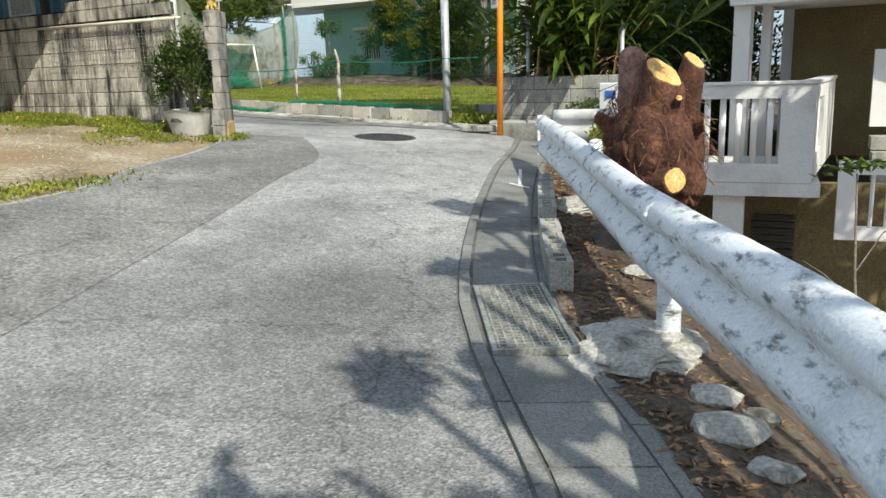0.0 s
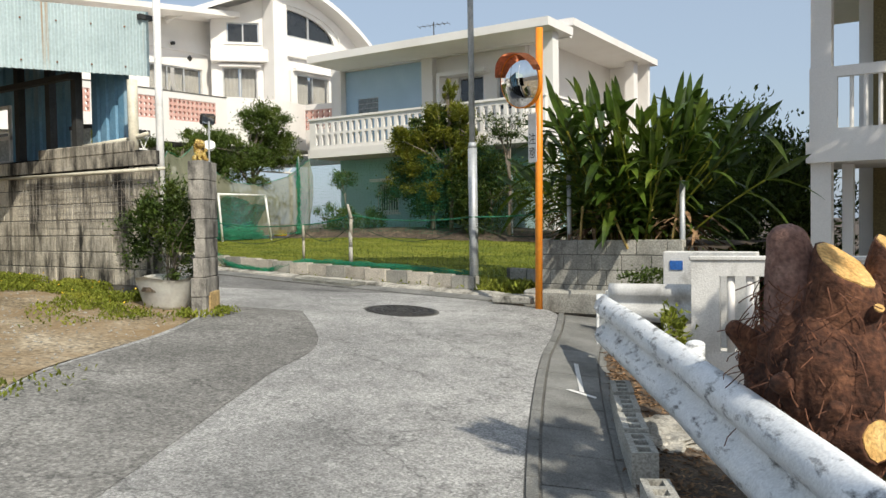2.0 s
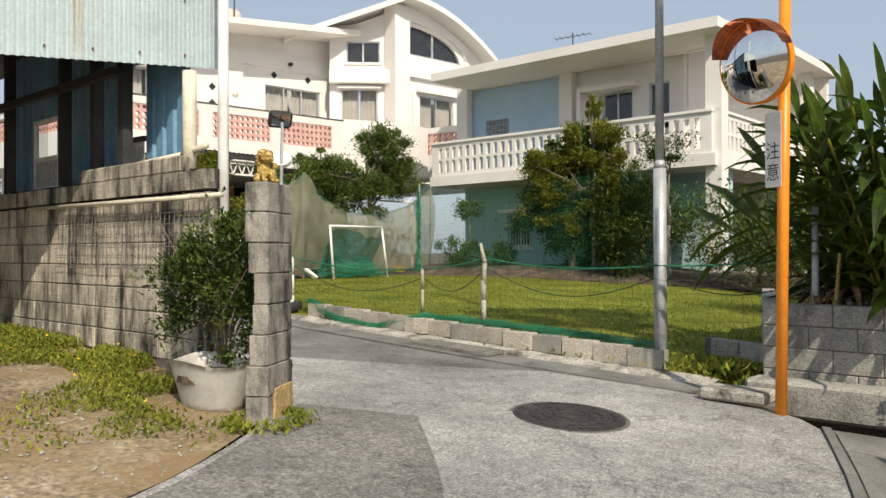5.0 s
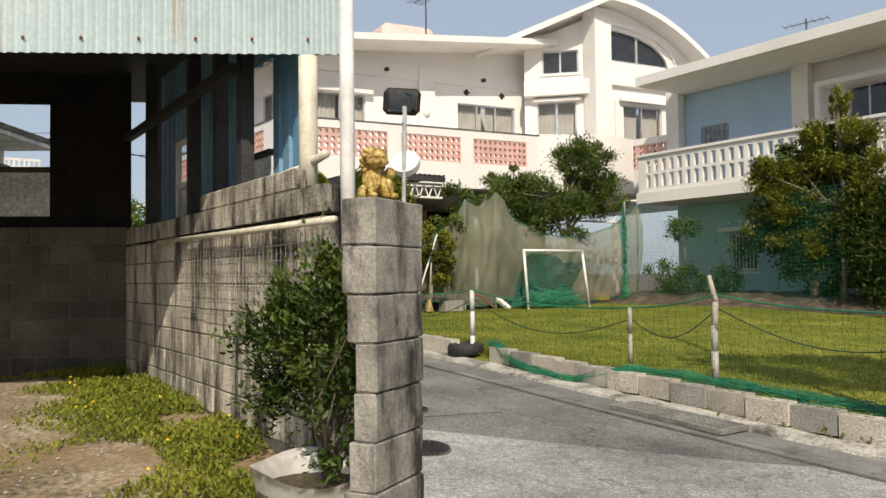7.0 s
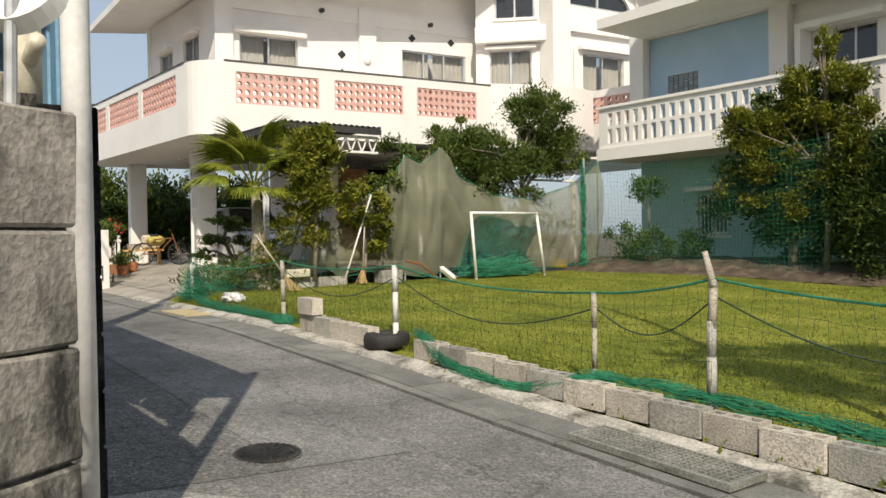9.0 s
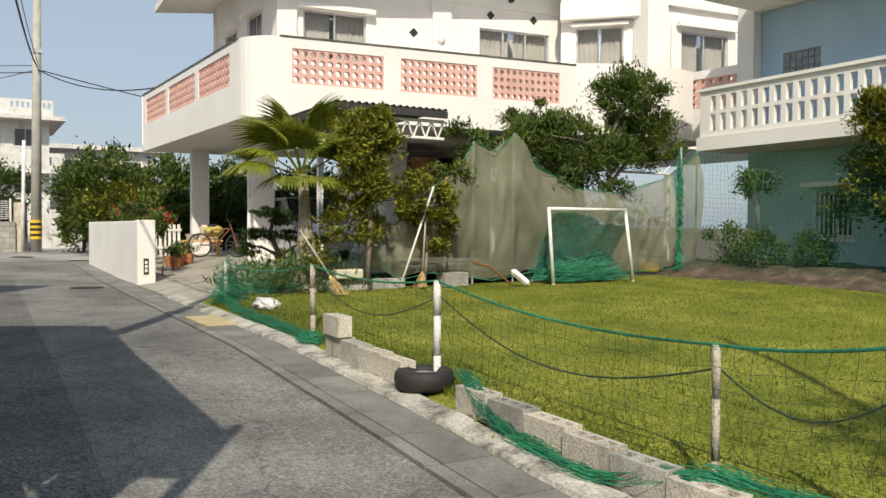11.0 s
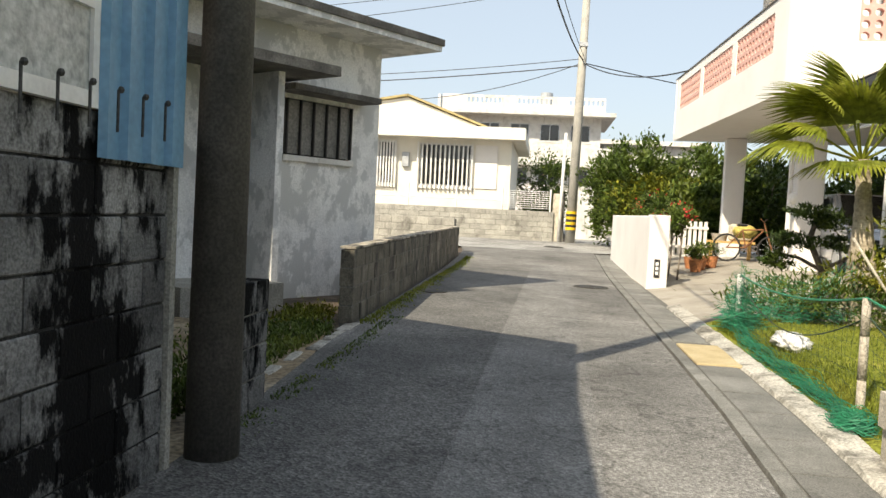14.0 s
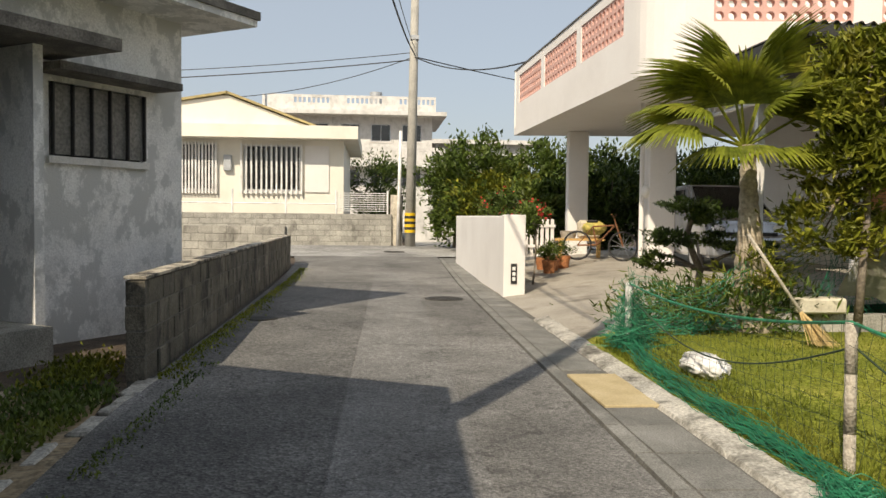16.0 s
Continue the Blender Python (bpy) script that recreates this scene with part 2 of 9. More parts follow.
M_PALEBLUE = mat("pale_blue_render", (0.40, 0.56, 0.70), (0.37, 0.52, 0.66), (0.44, 0.60, 0.73), scale=1, fine=60, bump=0.08, fine_mix=0.04)
M_TEAL = mat("pale_teal_render", (0.42, 0.60, 0.62), (0.37, 0.54, 0.56), (0.48, 0.66, 0.68), scale=1, fine=60, bump=0.08, fine_mix=0.05)
M_PINK = mat("pink_blocks", (0.66, 0.40, 0.34), (0.58, 0.33, 0.28), (0.72, 0.47, 0.41), scale=3, fine=60, bump=0.12, fine_mix=0.08)
M_ROOFPINK = mat("pink_tank_room", (0.70, 0.52, 0.46), scale=1, fine=50, bump=0.1, fine_mix=0.05)
M_SHEET = mat("pale_blue_sheet", (0.46, 0.56, 0.57), (0.38, 0.47, 0.48), (0.52, 0.61, 0.62), rough=0.5, scale=1.2, fine=30, bump=0.05, fine_mix=0.08, stain=(0.42, 0.22, 0.07), stain_scale=(7, 7, 0.22), stain_at=0.655, stain_soft=0.06, spec=0.3)
M_SHEETBLUE = mat("blue_sheet", (0.14, 0.30, 0.44), (0.09, 0.21, 0.33), (0.24, 0.40, 0.52), rough=0.5, scale=1.6, fine=30, bump=0.05, fine_mix=0.1, stain=(0.30, 0.38, 0.42), stain_scale=(2.5, 2.5, 0.4), stain_at=0.6)
M_STEEL_DARK = mat("dark_steel", (0.05, 0.05, 0.048), rough=0.6, metal=0.3, scale=6, fine=60, bump=0.1)
M_STEEL = mat("galvanised", (0.44, 0.46, 0.47), (0.34, 0.36, 0.37), (0.54, 0.56, 0.57), rough=0.5, metal=0.3, scale=8, fine=40, bump=0.05, fine_mix=0.12)
M_RUST = mat("rust", (0.20, 0.085, 0.035), (0.09, 0.04, 0.02), (0.32, 0.15, 0.06), scale=9, fine=70, bump=0.4)
M_RAIL = mat("rail_paint", (0.76, 0.78, 0.79), (0.60, 0.63, 0.65), (0.84, 0.85, 0.86), rough=0.55, scale=3.5, fine=70, bump=0.12, fine_mix=0.12, stain=(0.05, 0.05, 0.05), stain_scale=(5.5, 5.5, 17), stain_at=0.6, stain_soft=0.07)
M_WHITEPAINT = mat("white_paint", (0.76, 0.75, 0.72), rough=0.45, scale=3, fine=40, bump=0.04, fine_mix=0.06)
M_CREAMPAINT = mat("cream_pipe", (0.62, 0.58, 0.46), (0.45, 0.41, 0.31), rough=0.5, scale=4, fine=40, bump=0.05, fine_mix=0.1)
M_ORANGE = mat("orange_paint", (0.86, 0.27, 0.02), (0.76, 0.22, 0.015), (0.90, 0.33, 0.03), rough=0.4, scale=5, fine=30, bump=0.03, fine_mix=0.06)
M_BLACK = mat("black_rubber", (0.022, 0.021, 0.02), rough=0.7, scale=6, fine=50, bump=0.15)
# near black, so the colour itself carries the shade inside carport and garage
M_DEEPSHADE = mat("deep_shade_inside", (0.02, 0.018, 0.016), rough=0.95, scale=2, fine=40, bump=0.1, spec=0.08)
M_BARK = mat("stump_bark", (0.085, 0.034, 0.018), (0.016, 0.007, 0.005), (0.19, 0.085, 0.045), scale=6, fine=45, bump=0.9, fine_mix=0.5, rough=0.95)
M_TRUNK = mat("trunk_bark", (0.17, 0.14, 0.11), (0.08, 0.065, 0.05), (0.28, 0.24, 0.19), scale=8, fine=40, bump=0.6, fine_mix=0.3)
M_CUT = mat("cut_wood", (0.62, 0.38, 0.13), (0.45, 0.24, 0.07), (0.72, 0.50, 0.22), scale=9, fine=60, bump=0.3)
M_WOODPOST = mat("grey_wood_post", (0.42, 0.38, 0.31), (0.26, 0.23, 0.18), (0.55, 0.50, 0.42), scale=9, fine=70, bump=0.4)
M_LEAF = mat("leaf_dark", (0.052, 0.088, 0.014), (0.014, 0.028, 0.006), (0.15, 0.18, 0.025), scale=3.2, fine=15, bump=0, rough=0.5, island=0.4, translucent=0.25, spec=0.35)
M_LEAF_MID = mat("leaf_mid", (0.085, 0.13, 0.022), (0.045, 0.08, 0.014), (0.17, 0.20, 0.035), scale=1.3, fine=15, bump=0, rough=0.5, island=0.4, translucent=0.3, spec=0.35)
M_LEAF_YEL = mat("leaf_yellowish", (0.17, 0.19, 0.022), (0.055, 0.075, 0.010), (0.36, 0.32, 0.045), scale=3.0, fine=15, bump=0, rough=0.5, island=0.4, translucent=0.3, spec=0.3)
M_GINGER = mat("ginger_leaf", (0.055, 0.10, 0.012), (0.018, 0.036, 0.006), (0.15, 0.19, 0.022), scale=1.2, fine=12, bump=0, rough=0.38, island=0.3, translucent=0.3, spec=0.5)
M_PALM = mat("palm_leaf", (0.22, 0.25, 0.03), (0.10, 0.14, 0.018), (0.40, 0.37, 0.06), scale=1.6, fine=15, bump=0, rough=0.45, island=0.25, translucent=0.35, spec=0.4)
M_DRYLEAF = mat("dry_leaf", (0.19, 0.11, 0.055), (0.07, 0.042, 0.022), (0.36, 0.24, 0.13), scale=5, fine=20, bump=0, island=0.4)
M_NETGREEN = mat("green_net", (0.013, 0.17, 0.085), (0.009, 0.115, 0.06), (0.026, 0.25, 0.125), rough=0.6, scale=2, fine=20, bump=0)
M_NETDARK = mat("dark_net_cord", (0.03, 0.055, 0.03), rough=0.8, scale=2, fine=20, bump=0)
M_GLASS = glass("window_glass", (0.03, 0.035, 0.037), 0.03, 0.2)
M_GLASSDARK = mat("dark_glass", (0.025, 0.027, 0.028), rough=0.06, bump=0, fine_mix=0.05, spec=0.8)
M_FROST = mat("patterned_glass", (0.50, 0.52, 0.50), (0.40, 0.42, 0.41), (0.60, 0.62, 0.60), rough=0.3, scale=14, fine=30, bump=0.3, alpha=0.8)
M_GLASSBLOCK = mat("glass_block", (0.20, 0.23, 0.24), (0.12, 0.14, 0.15), (0.30, 0.33, 0.34), rough=0.12, scale=9, fine=30, bump=0.1, spec=0.7)
M_MESHWIRE = mat("dull_wire", (0.26, 0.24, 0.21), (0.16, 0.13, 0.10), (0.36, 0.34, 0.31), rough=0.6, metal=0.4, scale=8, fine=40, bump=0.05)
M_CURTAIN = mat("curtain", (0.62, 0.60, 0.54), (0.5, 0.48, 0.43), (0.70, 0.68, 0.62), scale=2, fine=30, bump=0.1, fine_mix=0.05)
M_ALU = mat("aluminium_frame", (0.55, 0.55, 0.54), rough=0.4, metal=0.5, scale=5, fine=30, bump=0, fine_mix=0.05)
M_MIRROR = mat("mirror", (0.85, 0.86, 0.86), rough=0.02, metal=1.0, bump=0, fine_mix=0.01)
M_YELLOW = mat("yellow_plastic", (0.75, 0.48, 0.02), rough=0.5, scale=4, fine=30, bump=0.03, fine_mix=0.08)
M_TACTILE = mat("yellow_ochre_cover", (0.46, 0.37, 0.21), (0.36, 0.28, 0.15), (0.53, 0.44, 0.27), scale=4, fine=60, bump=0.2, fine_mix=0.12)
M_IRON = mat("cast_iron", (0.055, 0.052, 0.048), (0.03, 0.03, 0.028), (0.10, 0.095, 0.085), rough=0.6, metal=0.4, scale=6, fine=60, bump=0.3)
M_SHISA = mat("glazed_clay", (0.44, 0.28, 0.06), (0.07, 0.03, 0.012), (0.66, 0.54, 0.20), rough=0.3, scale=26, fine=90, bump=0.4, spread=0.3)
M_TERRA = mat("terracotta", (0.42, 0.17, 0.07), rough=0.7, scale=5, fine=40, bump=0.15)
M_WHITEPLASTIC = mat("white_plastic", (0.82, 0.80, 0.74), (0.70, 0.68, 0.62), rough=0.4, scale=3, fine=30, bump=0.03, fine_mix=0.06)
M_BRICKTILE = mat("brick_tile", (0.42, 0.22, 0.10), (0.30, 0.14, 0.06), (0.58, 0.36, 0.18), scale=6, fine=40, bump=0.2, rand=0.3)
M_BLUESIGN = mat("blue_plate", (0.03, 0.13, 0.42), rough=0.4, scale=4, fine=30, bump=0)
M_CARSILVER = mat("silver_car_paint", (0.50, 0.52, 0.54), rough=0.25, metal=0.6, scale=2, fine=20, bump=0, fine_mix=0.03)
M_RED = mat("red_petal", (0.55, 0.03, 0.03), rough=0.5, island=0.3, bump=0)
M_POLECONC = mat("pole_concrete", (0.40, 0.385, 0.34), (0.30, 0.29, 0.26), (0.48, 0.46, 0.41), scale=3, fine=60, bump=0.15)
M_POLEDARK = mat("dark_pole", (0.085, 0.08, 0.072), (0.05, 0.048, 0.043), (0.13, 0.12, 0.11), scale=3, fine=60, bump=0.15, rough=0.7)
M_WIRE = mat("cable", (0.02, 0.02, 0.02), rough=0.6, bump=0)
# olive paint darkened to stand for the shade under the balconies
M_OLIVE = mat("shade_darkened_olive", (0.17, 0.13, 0.055), (0.13, 0.10, 0.04), (0.21, 0.165, 0.08), scale=1.5, fine=40, bump=0.1)

# shade cloth: a fine weave, partly see-through
M_CLOTH = mat("shade_cloth", (0.21, 0.215, 0.145), (0.15, 0.155, 0.10), (0.28, 0.28, 0.2), scale=1.2, fine=40, bump=0, fine_mix=0.1, rough=0.9, alpha=0.66)

# ---- mesh helpers ----


def link_mesh(name, me, material, parent=None, label=""):
    ob = new(name, me)
    if material:
        me.materials.append(material)
    if parent is not None:
        ob.parent = parent
        if parent.parent is None:
            ob.matrix_parent_inverse = parent.matrix_basis.inverted()
    if label:
        ob["label"] = label
    return ob


def part(name, bm, material, parent=None, label="", M=None, smooth=False):
    """Links a bmesh, in world or local axes M, as one mesh object."""
    if M is not None:
        bm.transform(M)
    me = bpy.data.meshes.new(name)
    bm.to_mesh(me)
    bm.free()
    if smooth:
        me.polygons.foreach_set("use_smooth", [True] * len(me.polygons))
    return link_mesh(name, me, material, parent, label)


def pydata(name, verts, faces, material, parent=None, label="", smooth=False):
    me = bpy.data.meshes.new(name)
    me.from_pydata(verts, [], faces)
    if smooth:
        me.polygons.foreach_set("use_smooth", [True] * len(me.polygons))
    return link_mesh(name, me, material, parent, label)


def thing(name, at, label, category, group="", kind=""):
    ob = new(name)
    ob.empty_display_size = 0.1
    ob.matrix_basis = Matrix.Translation(at)
    return tagged(ob, label, category, group, kind)


def box(bm, lo, hi, M=None, bevel=0.0):
    r = bmesh.ops.create_cube(bm, size=1.0)["verts"]
    lo, hi = Vector(lo), Vector(hi)
    m = Matrix.Translation((lo + hi) / 2) @ Matrix.Diagonal((*(hi - lo), 1))
    bmesh.ops.transform(bm, matrix=m, verts=r)
    if bevel:
        edges = list({e for v in r for e in v.link_edges})
        r = bmesh.ops.bevel(bm, geom=edges, offset=bevel, segments=1, affect="EDGES")["verts"]
    if M is not None:
        bmesh.ops.transform(bm, matrix=M, verts=r)
    return r


def boxbm(lo, hi, bevel=0.0, M=None):
    bm = bmesh.new()
    box(bm, lo, hi, M, bevel)
    return bm


def rod(bm, a, b, r, r2=None, seg=10, caps=True):
    a, b = Vector(a), Vector(b)
    d = b - a
    v = bmesh.ops.create_cone(bm, cap_ends=caps, segments=seg, radius1=r, radius2=r if r2 is None else r2, depth=d.length)["verts"]
    bmesh.ops.transform(bm, matrix=Matrix.Translation((a + b) / 2) @ d.to_track_quat("Z", "Y").to_matrix().to_4x4(), verts=v)
    return v


def rodbm(a, b, r, r2=None, seg=10):
    bm = bmesh.new()
    rod(bm, a, b, r, r2, seg)
    return bm


def hose(bm, pts, r, seg=6):
    """One bent tube through the points, its rings joined."""
    pts = [Vector(p) for p in pts]
    prev = None
    for i, p in enumerate(pts):
        d = (pts[min(i + 1, len(pts) - 1)] - pts[max(i - 1, 0)]).normalized()
        q = d.to_track_quat("Z", "Y").to_matrix()
        ring = [bm.verts.new(p + q @ Vector((math.cos(6.283 * k / seg) * r, math.sin(6.283 * k / seg) * r, 0))) for k in range(seg)]
        if prev:
            for k in range(seg):
                bm.faces.new((prev[k], prev[(k + 1) % seg], ring[(k + 1) % seg], ring[k]))
        prev = ring


def tube(bm, pts, r, seg=6):
    for a, b in zip(pts[:-1], pts[1:]):
        rod(bm, a, b, r, seg=seg)


def ball(bm, c, rx, ry=None, rz=None, seg=12, rings=8):
    v = bmesh.ops.create_uvsphere(bm, u_segments=seg, v_segments=rings, radius=1)["verts"]
    bmesh.ops.transform(bm, matrix=Matrix.Translation(c) @ Matrix.Diagonal((rx, ry or rx, rz or rx, 1)), verts=v)
    return v


def frame_at(x, y, yaw, z=0):
    """Local axes whose x runs along the yaw's heading (0 = north, +y) and whose y lies to its left."""
    return Matrix.Translation((x, y, z)) @ Matrix.Rotation(radians(yaw + 90), 4, "Z")


def curve_pts(pts, n):
    """A smooth line through plan points, n samples even in length."""
    p = [np.array(q, float) for q in pts]
    p = [2 * p[0] - p[1]] + p + [2 * p[-1] - p[-2]]
    out = []
    for i in range(1, len(p) - 2):
        for s in np.linspace(0, 1, 24, endpoint=False):
            a, b, c, d = p[i - 1:i + 3]
            out.append(0.5 * (2 * b + (c - a) * s + (2 * a - 5 * b + 4 * c - d) * s * s + (3 * b - a - 3 * c + d) * s ** 3))
    out.append(p[-2])
    out = np.array(out)
    s = np.r_[0, np.cumsum(np.linalg.norm(np.diff(out, axis=0), axis=1))]
    q = np.linspace(0, s[-1], n)
    return np.c_[[np.interp(q, s, out[:, k]) for k in range(out.shape[1])]].T


# ---- ground heights: the lane climbs to the bend, then runs level ----
RAIL = [(1.5, -1.65), (0.47, 0.96), (-0.12, 2.27), (-1.19, 3.98), (-2.47, 6.08), (-3.55, 7.8), (-4.07, 8.67)]


def height(x, y):
    d = -x
    south = np.interp(d, [-30, -10, -5, 0, 7, 8.5, 10, 11.5, 13, 28, 40, 60, 200], [-1.6, -0.9, -0.5, 0.0, 0.725, 0.86, 0.95, 1.0, 1.03, 1.03, 1.25, 1.45, 2.0])
    north = np.interp(d, [-30, -10, -5, 0, 5.6, 7.7, 10.5, 12.5, 16, 28, 40, 60, 200], [-1.6, -0.9, -0.5, 0.0, 0.58, 0.67, 0.80, 0.90, 1.02, 1.03, 1.25, 1.45, 2.0])
    k = np.clip((y - 7.3) / 3.2, 0, 1)
    return south * (1 - k) + north * k


def hz(x, y, up=0.0):
    return float(height(x, y)) + up


def rail_side(x, y):
    """Distance east of the guard rail's line."""
    best, side = 1e9, 0
    for (ax, ay), (bx, by) in zip(RAIL[:-1], RAIL[1:]):
        dx, dy = bx - ax, by - ay
        s = min(1, max(0, ((x - ax) * dx + (y - ay) * dy) / (dx * dx + dy * dy)))
        ex, ey = x - ax - s * dx, y - ay - s * dy
        d = math.hypot(ex, ey)
        if d < best:
            best, side = d, (dy * ex - dx * ey)
    return best if side > 0 else -best


def ground_z(x, y):
    z = hz(x, y)
    if y > 11.2 and x < -6.2:                       # under the lawn and the houses
        return z - 0.05
    s = rail_side(x, y)
    if s > 0 and y < 16 and x > -6:
        z -= 0.75 * min(1, max(0, s - 0.15) / 0.7) * min(1.0, s) + min(1.6, max(0, s - 0.9) * 0.9)
    return z


def sheet(name, xs, ys, f, material, parent=None, label="", smooth=True):
    v = [(x, y, f(x, y)) for y in ys for x in xs]
    w = len(xs)
    faces = [(j * w + i, j * w + i + 1, (j + 1) * w + i + 1, (j + 1) * w + i) for j in range(len(ys) - 1) for i in range(w - 1)]
    return pydata(name, v, faces, material, parent, label, smooth)


def loft(name, left, right, m, up, material, parent=None, label="", zf=None):
    """A strip between two plan lines of equal count."""
    zf = zf or hz
    v, n = [], len(left)
    for a, b in zip(left, right):
        for k in np.linspace(0, 1, m):
            x, y = a[0] * (1 - k) + b[0] * k, a[1] * (1 - k) + b[1] * k
            v.append((x, y, zf(x, y) + up))
    faces = [(i * m + j, i * m + j + 1, (i + 1) * m + j + 1, (i + 1) * m + j) for i in range(n - 1) for j in range(m - 1)]
    return pydata(name, v, faces, material, parent, label, True)


def ribbons(polys, w):
    """Thin flat cords along polylines: vertices and faces."""
    v, f = [], []
    for p in polys:
        p = np.asarray(p, float)
        t = np.gradient(p, axis=0)
        t /= np.linalg.norm(t, axis=1)[:, None] + 1e-9
        side = np.cross(t, (0.45, -0.85, 0.28))
        side /= np.linalg.norm(side, axis=1)[:, None] + 1e-9
        i = len(v)
        for a, s in zip(p, side):
            v.append(tuple(a - s * w)), v.append(tuple(a + s * w))
        for k in range(len(p) - 1):
            j = i + 2 * k
            f.append((j, j + 1, j + 3, j + 2))
    return v, f

# ---- ground, road, gutters ----
xs = np.r_[np.linspace(-320, -60, 14), np.linspace(-56, -14, 43), np.linspace(-13.5, 8, 60), np.linspace(10, 40, 16), np.linspace(60, 300, 8)]
ys = np.r_[np.linspace(-300, -30, 10), np.linspace(-26, -2, 25), np.linspace(-1.6, 16, 58), np.linspace(17, 50, 30), np.linspace(70, 300, 8)]
tagged(sheet("ground", xs, ys, lambda x, y: ground_z(x, y) - 0.06, M_SOIL), "bare brown soil with dry leaf litter", "ground", kind="structure")

LEFT = curve_pts([(-2.6, -6.5), (-4.6, -2.0), (-5.8, 1.8), (-6.2, 3.95), (-6.66, 4.8), (-7.12, 6.05), (-7.7, 7.05), (-8.4, 7.78), (-10.0, 7.87), (-14.2, 7.87), (-18.6, 7.66), (-24, 7.58), (-32, 7.42), (-35.5, 7.1)], 150)
RIGHT = curve_pts([(2.4, -5.0), (1.1, -1.5), (-0.15, 0.9), (-1.07, 2.2), (-1.8, 3.07), (-2.43, 3.97), (-3.33, 5.7), (-4.3, 7.85), (-4.8, 9.2), (-5.35, 10.45), (-6.4, 10.78), (-8.0, 10.74), (-10.6, 10.72), (-16, 10.82), (-26, 10.97), (-35.5, 11.2)], 150)
SEAM = 63
tagged(loft("road", LEFT[:SEAM + 1], RIGHT[:SEAM + 1], 26, 0.0, M_ASPHALT), "worn grey asphalt lane with pale patches and stains", "road", kind="structure")
tagged(loft("road_street", LEFT[SEAM:], RIGHT[SEAM:], 26, 0.0, M_ASPHALT_STREET), "darker brownish-grey asphalt street between walls and lawn", "road", kind="structure")
cross = tagged(sheet("road_crossing", np.linspace(-41.6, -35.5, 8), np.linspace(-6, 30, 20), lambda x, y: hz(x, y), M_ASPHALT), "grey asphalt crossing lane at the junction", "road", kind="structure")
tagged(sheet("road_far", np.linspace(-90, -41.6, 20), np.linspace(10.7, 14.5, 4), lambda x, y: hz(x, y), M_ASPHALT), "grey asphalt lane beyond the junction", "road", kind="structure")
tagged(loft("road_patch", curve_pts([(-5.78, 1.8), (-6.16, 3.95), (-6.62, 4.8), (-7.05, 6.05), (-7.6, 7.0), (-8.0, 7.6)], 40), curve_pts([(-3.5, 1.6), (-4.16, 3.06), (-4.61, 4.01), (-5.49, 5.77), (-6.0, 6.9), (-7.3, 8.1)], 40), 6, 0.004, M_ASPHALT_MID), "darker coarse old asphalt towards the yard", "road", kind="structure")
# darker old asphalt patches and a seam
tagged(loft("road_patch", curve_pts([(-10.4, 7.93), (-14.2, 7.93), (-18.6, 7.75), (-28.2, 7.58)], 60), curve_pts([(-10.4, 9.05), (-14.0, 9.12), (-18.0, 9.19), (-28.0, 9.36)], 60), 9, 0.004, M_ASPHALT_OLD), "dark coarse old asphalt strip along the wall", "road", kind="structure")
tagged(loft("road_patch", curve_pts([(-10.4, 9.06), (-14.0, 9.13), (-18.0, 9.20), (-30.0, 9.40)], 60), curve_pts([(-10.4, 9.85), (-14.0, 9.93), (-18.0, 10.02), (-30.0, 10.2)], 60), 6, 0.004, M_ASPHALT_TRENCH), "paler refilled trench strip down the street", "road", kind="structure")


def strip_lids(owner, inner, outer, first, last, every, thick, material, name, up=0.012, gap=0.008, skip=()):
    """Concrete covers laid end to end between two plan lines."""
    n = len(inner)
    s = np.r_[0, np.cumsum(np.linalg.norm(np.diff(inner, axis=0), axis=1))]
    a = first
    while a < min(last, s[-1]) - every * 0.5:
        b = a + every
        if not any(lo - 0.01 <= a < hi - 0.2 for lo, hi in skip):
            q = [[np.interp(t, s, line[:, k]) for k in (0, 1)] for line, t in ((inner, a + gap), (outer, a + gap), (outer, b - gap), (inner, b - gap))]
            top = [(x, y, hz(x, y, up) + random.uniform(-0.003, 0.003)) for x, y in q]
            low = [(x, y, z - thick) for x, y, z in top]
            pydata(name, top + low, [(0, 3, 2, 1), (4, 5, 6, 7), (0, 1, 5, 4), (1, 2, 6, 5), (2, 3, 7, 6), (3, 0, 4, 7)], material, owner)
        a = b


def offset_line(line, d):
    t = np.gradient(line, axis=0)
    t /= np.linalg.norm(t, axis=1)[:, None]
    return line + d * np.c_[t[:, 1], -t[:, 0]]


# gutter along the guard rail: a thin kerb strip and square covers
g_in = curve_pts([(1.1, -1.5), (-0.15, 0.9), (-1.07, 2.2), (-1.8, 3.07), (-2.43, 3.97), (-3.33, 5.7), (-4.3, 7.85), (-4.8, 9.2), (-5.3, 10.4)], 120)
gutter = thing("gutter", (-2.4, 4, 0.25), "roadside gutter with grey concrete covers beside the guard rail", "gutter", kind="structure")
loft("gutter_bed", g_in, offset_line(g_in, 0.66), 4, 0.002, M_MORTAR, gutter)
strip_lids(gutter, offset_line(g_in, 0.012), offset_line(g_in, 0.075), 0, 13.6, 0.62, 0.08, M_LID, "kerb_strip", up=0.018)
GR = np.linalg.norm(np.diff(g_in, axis=0), axis=1).cumsum()
g_grate = float(np.interp(3.1, g_in[1:, 1], GR))
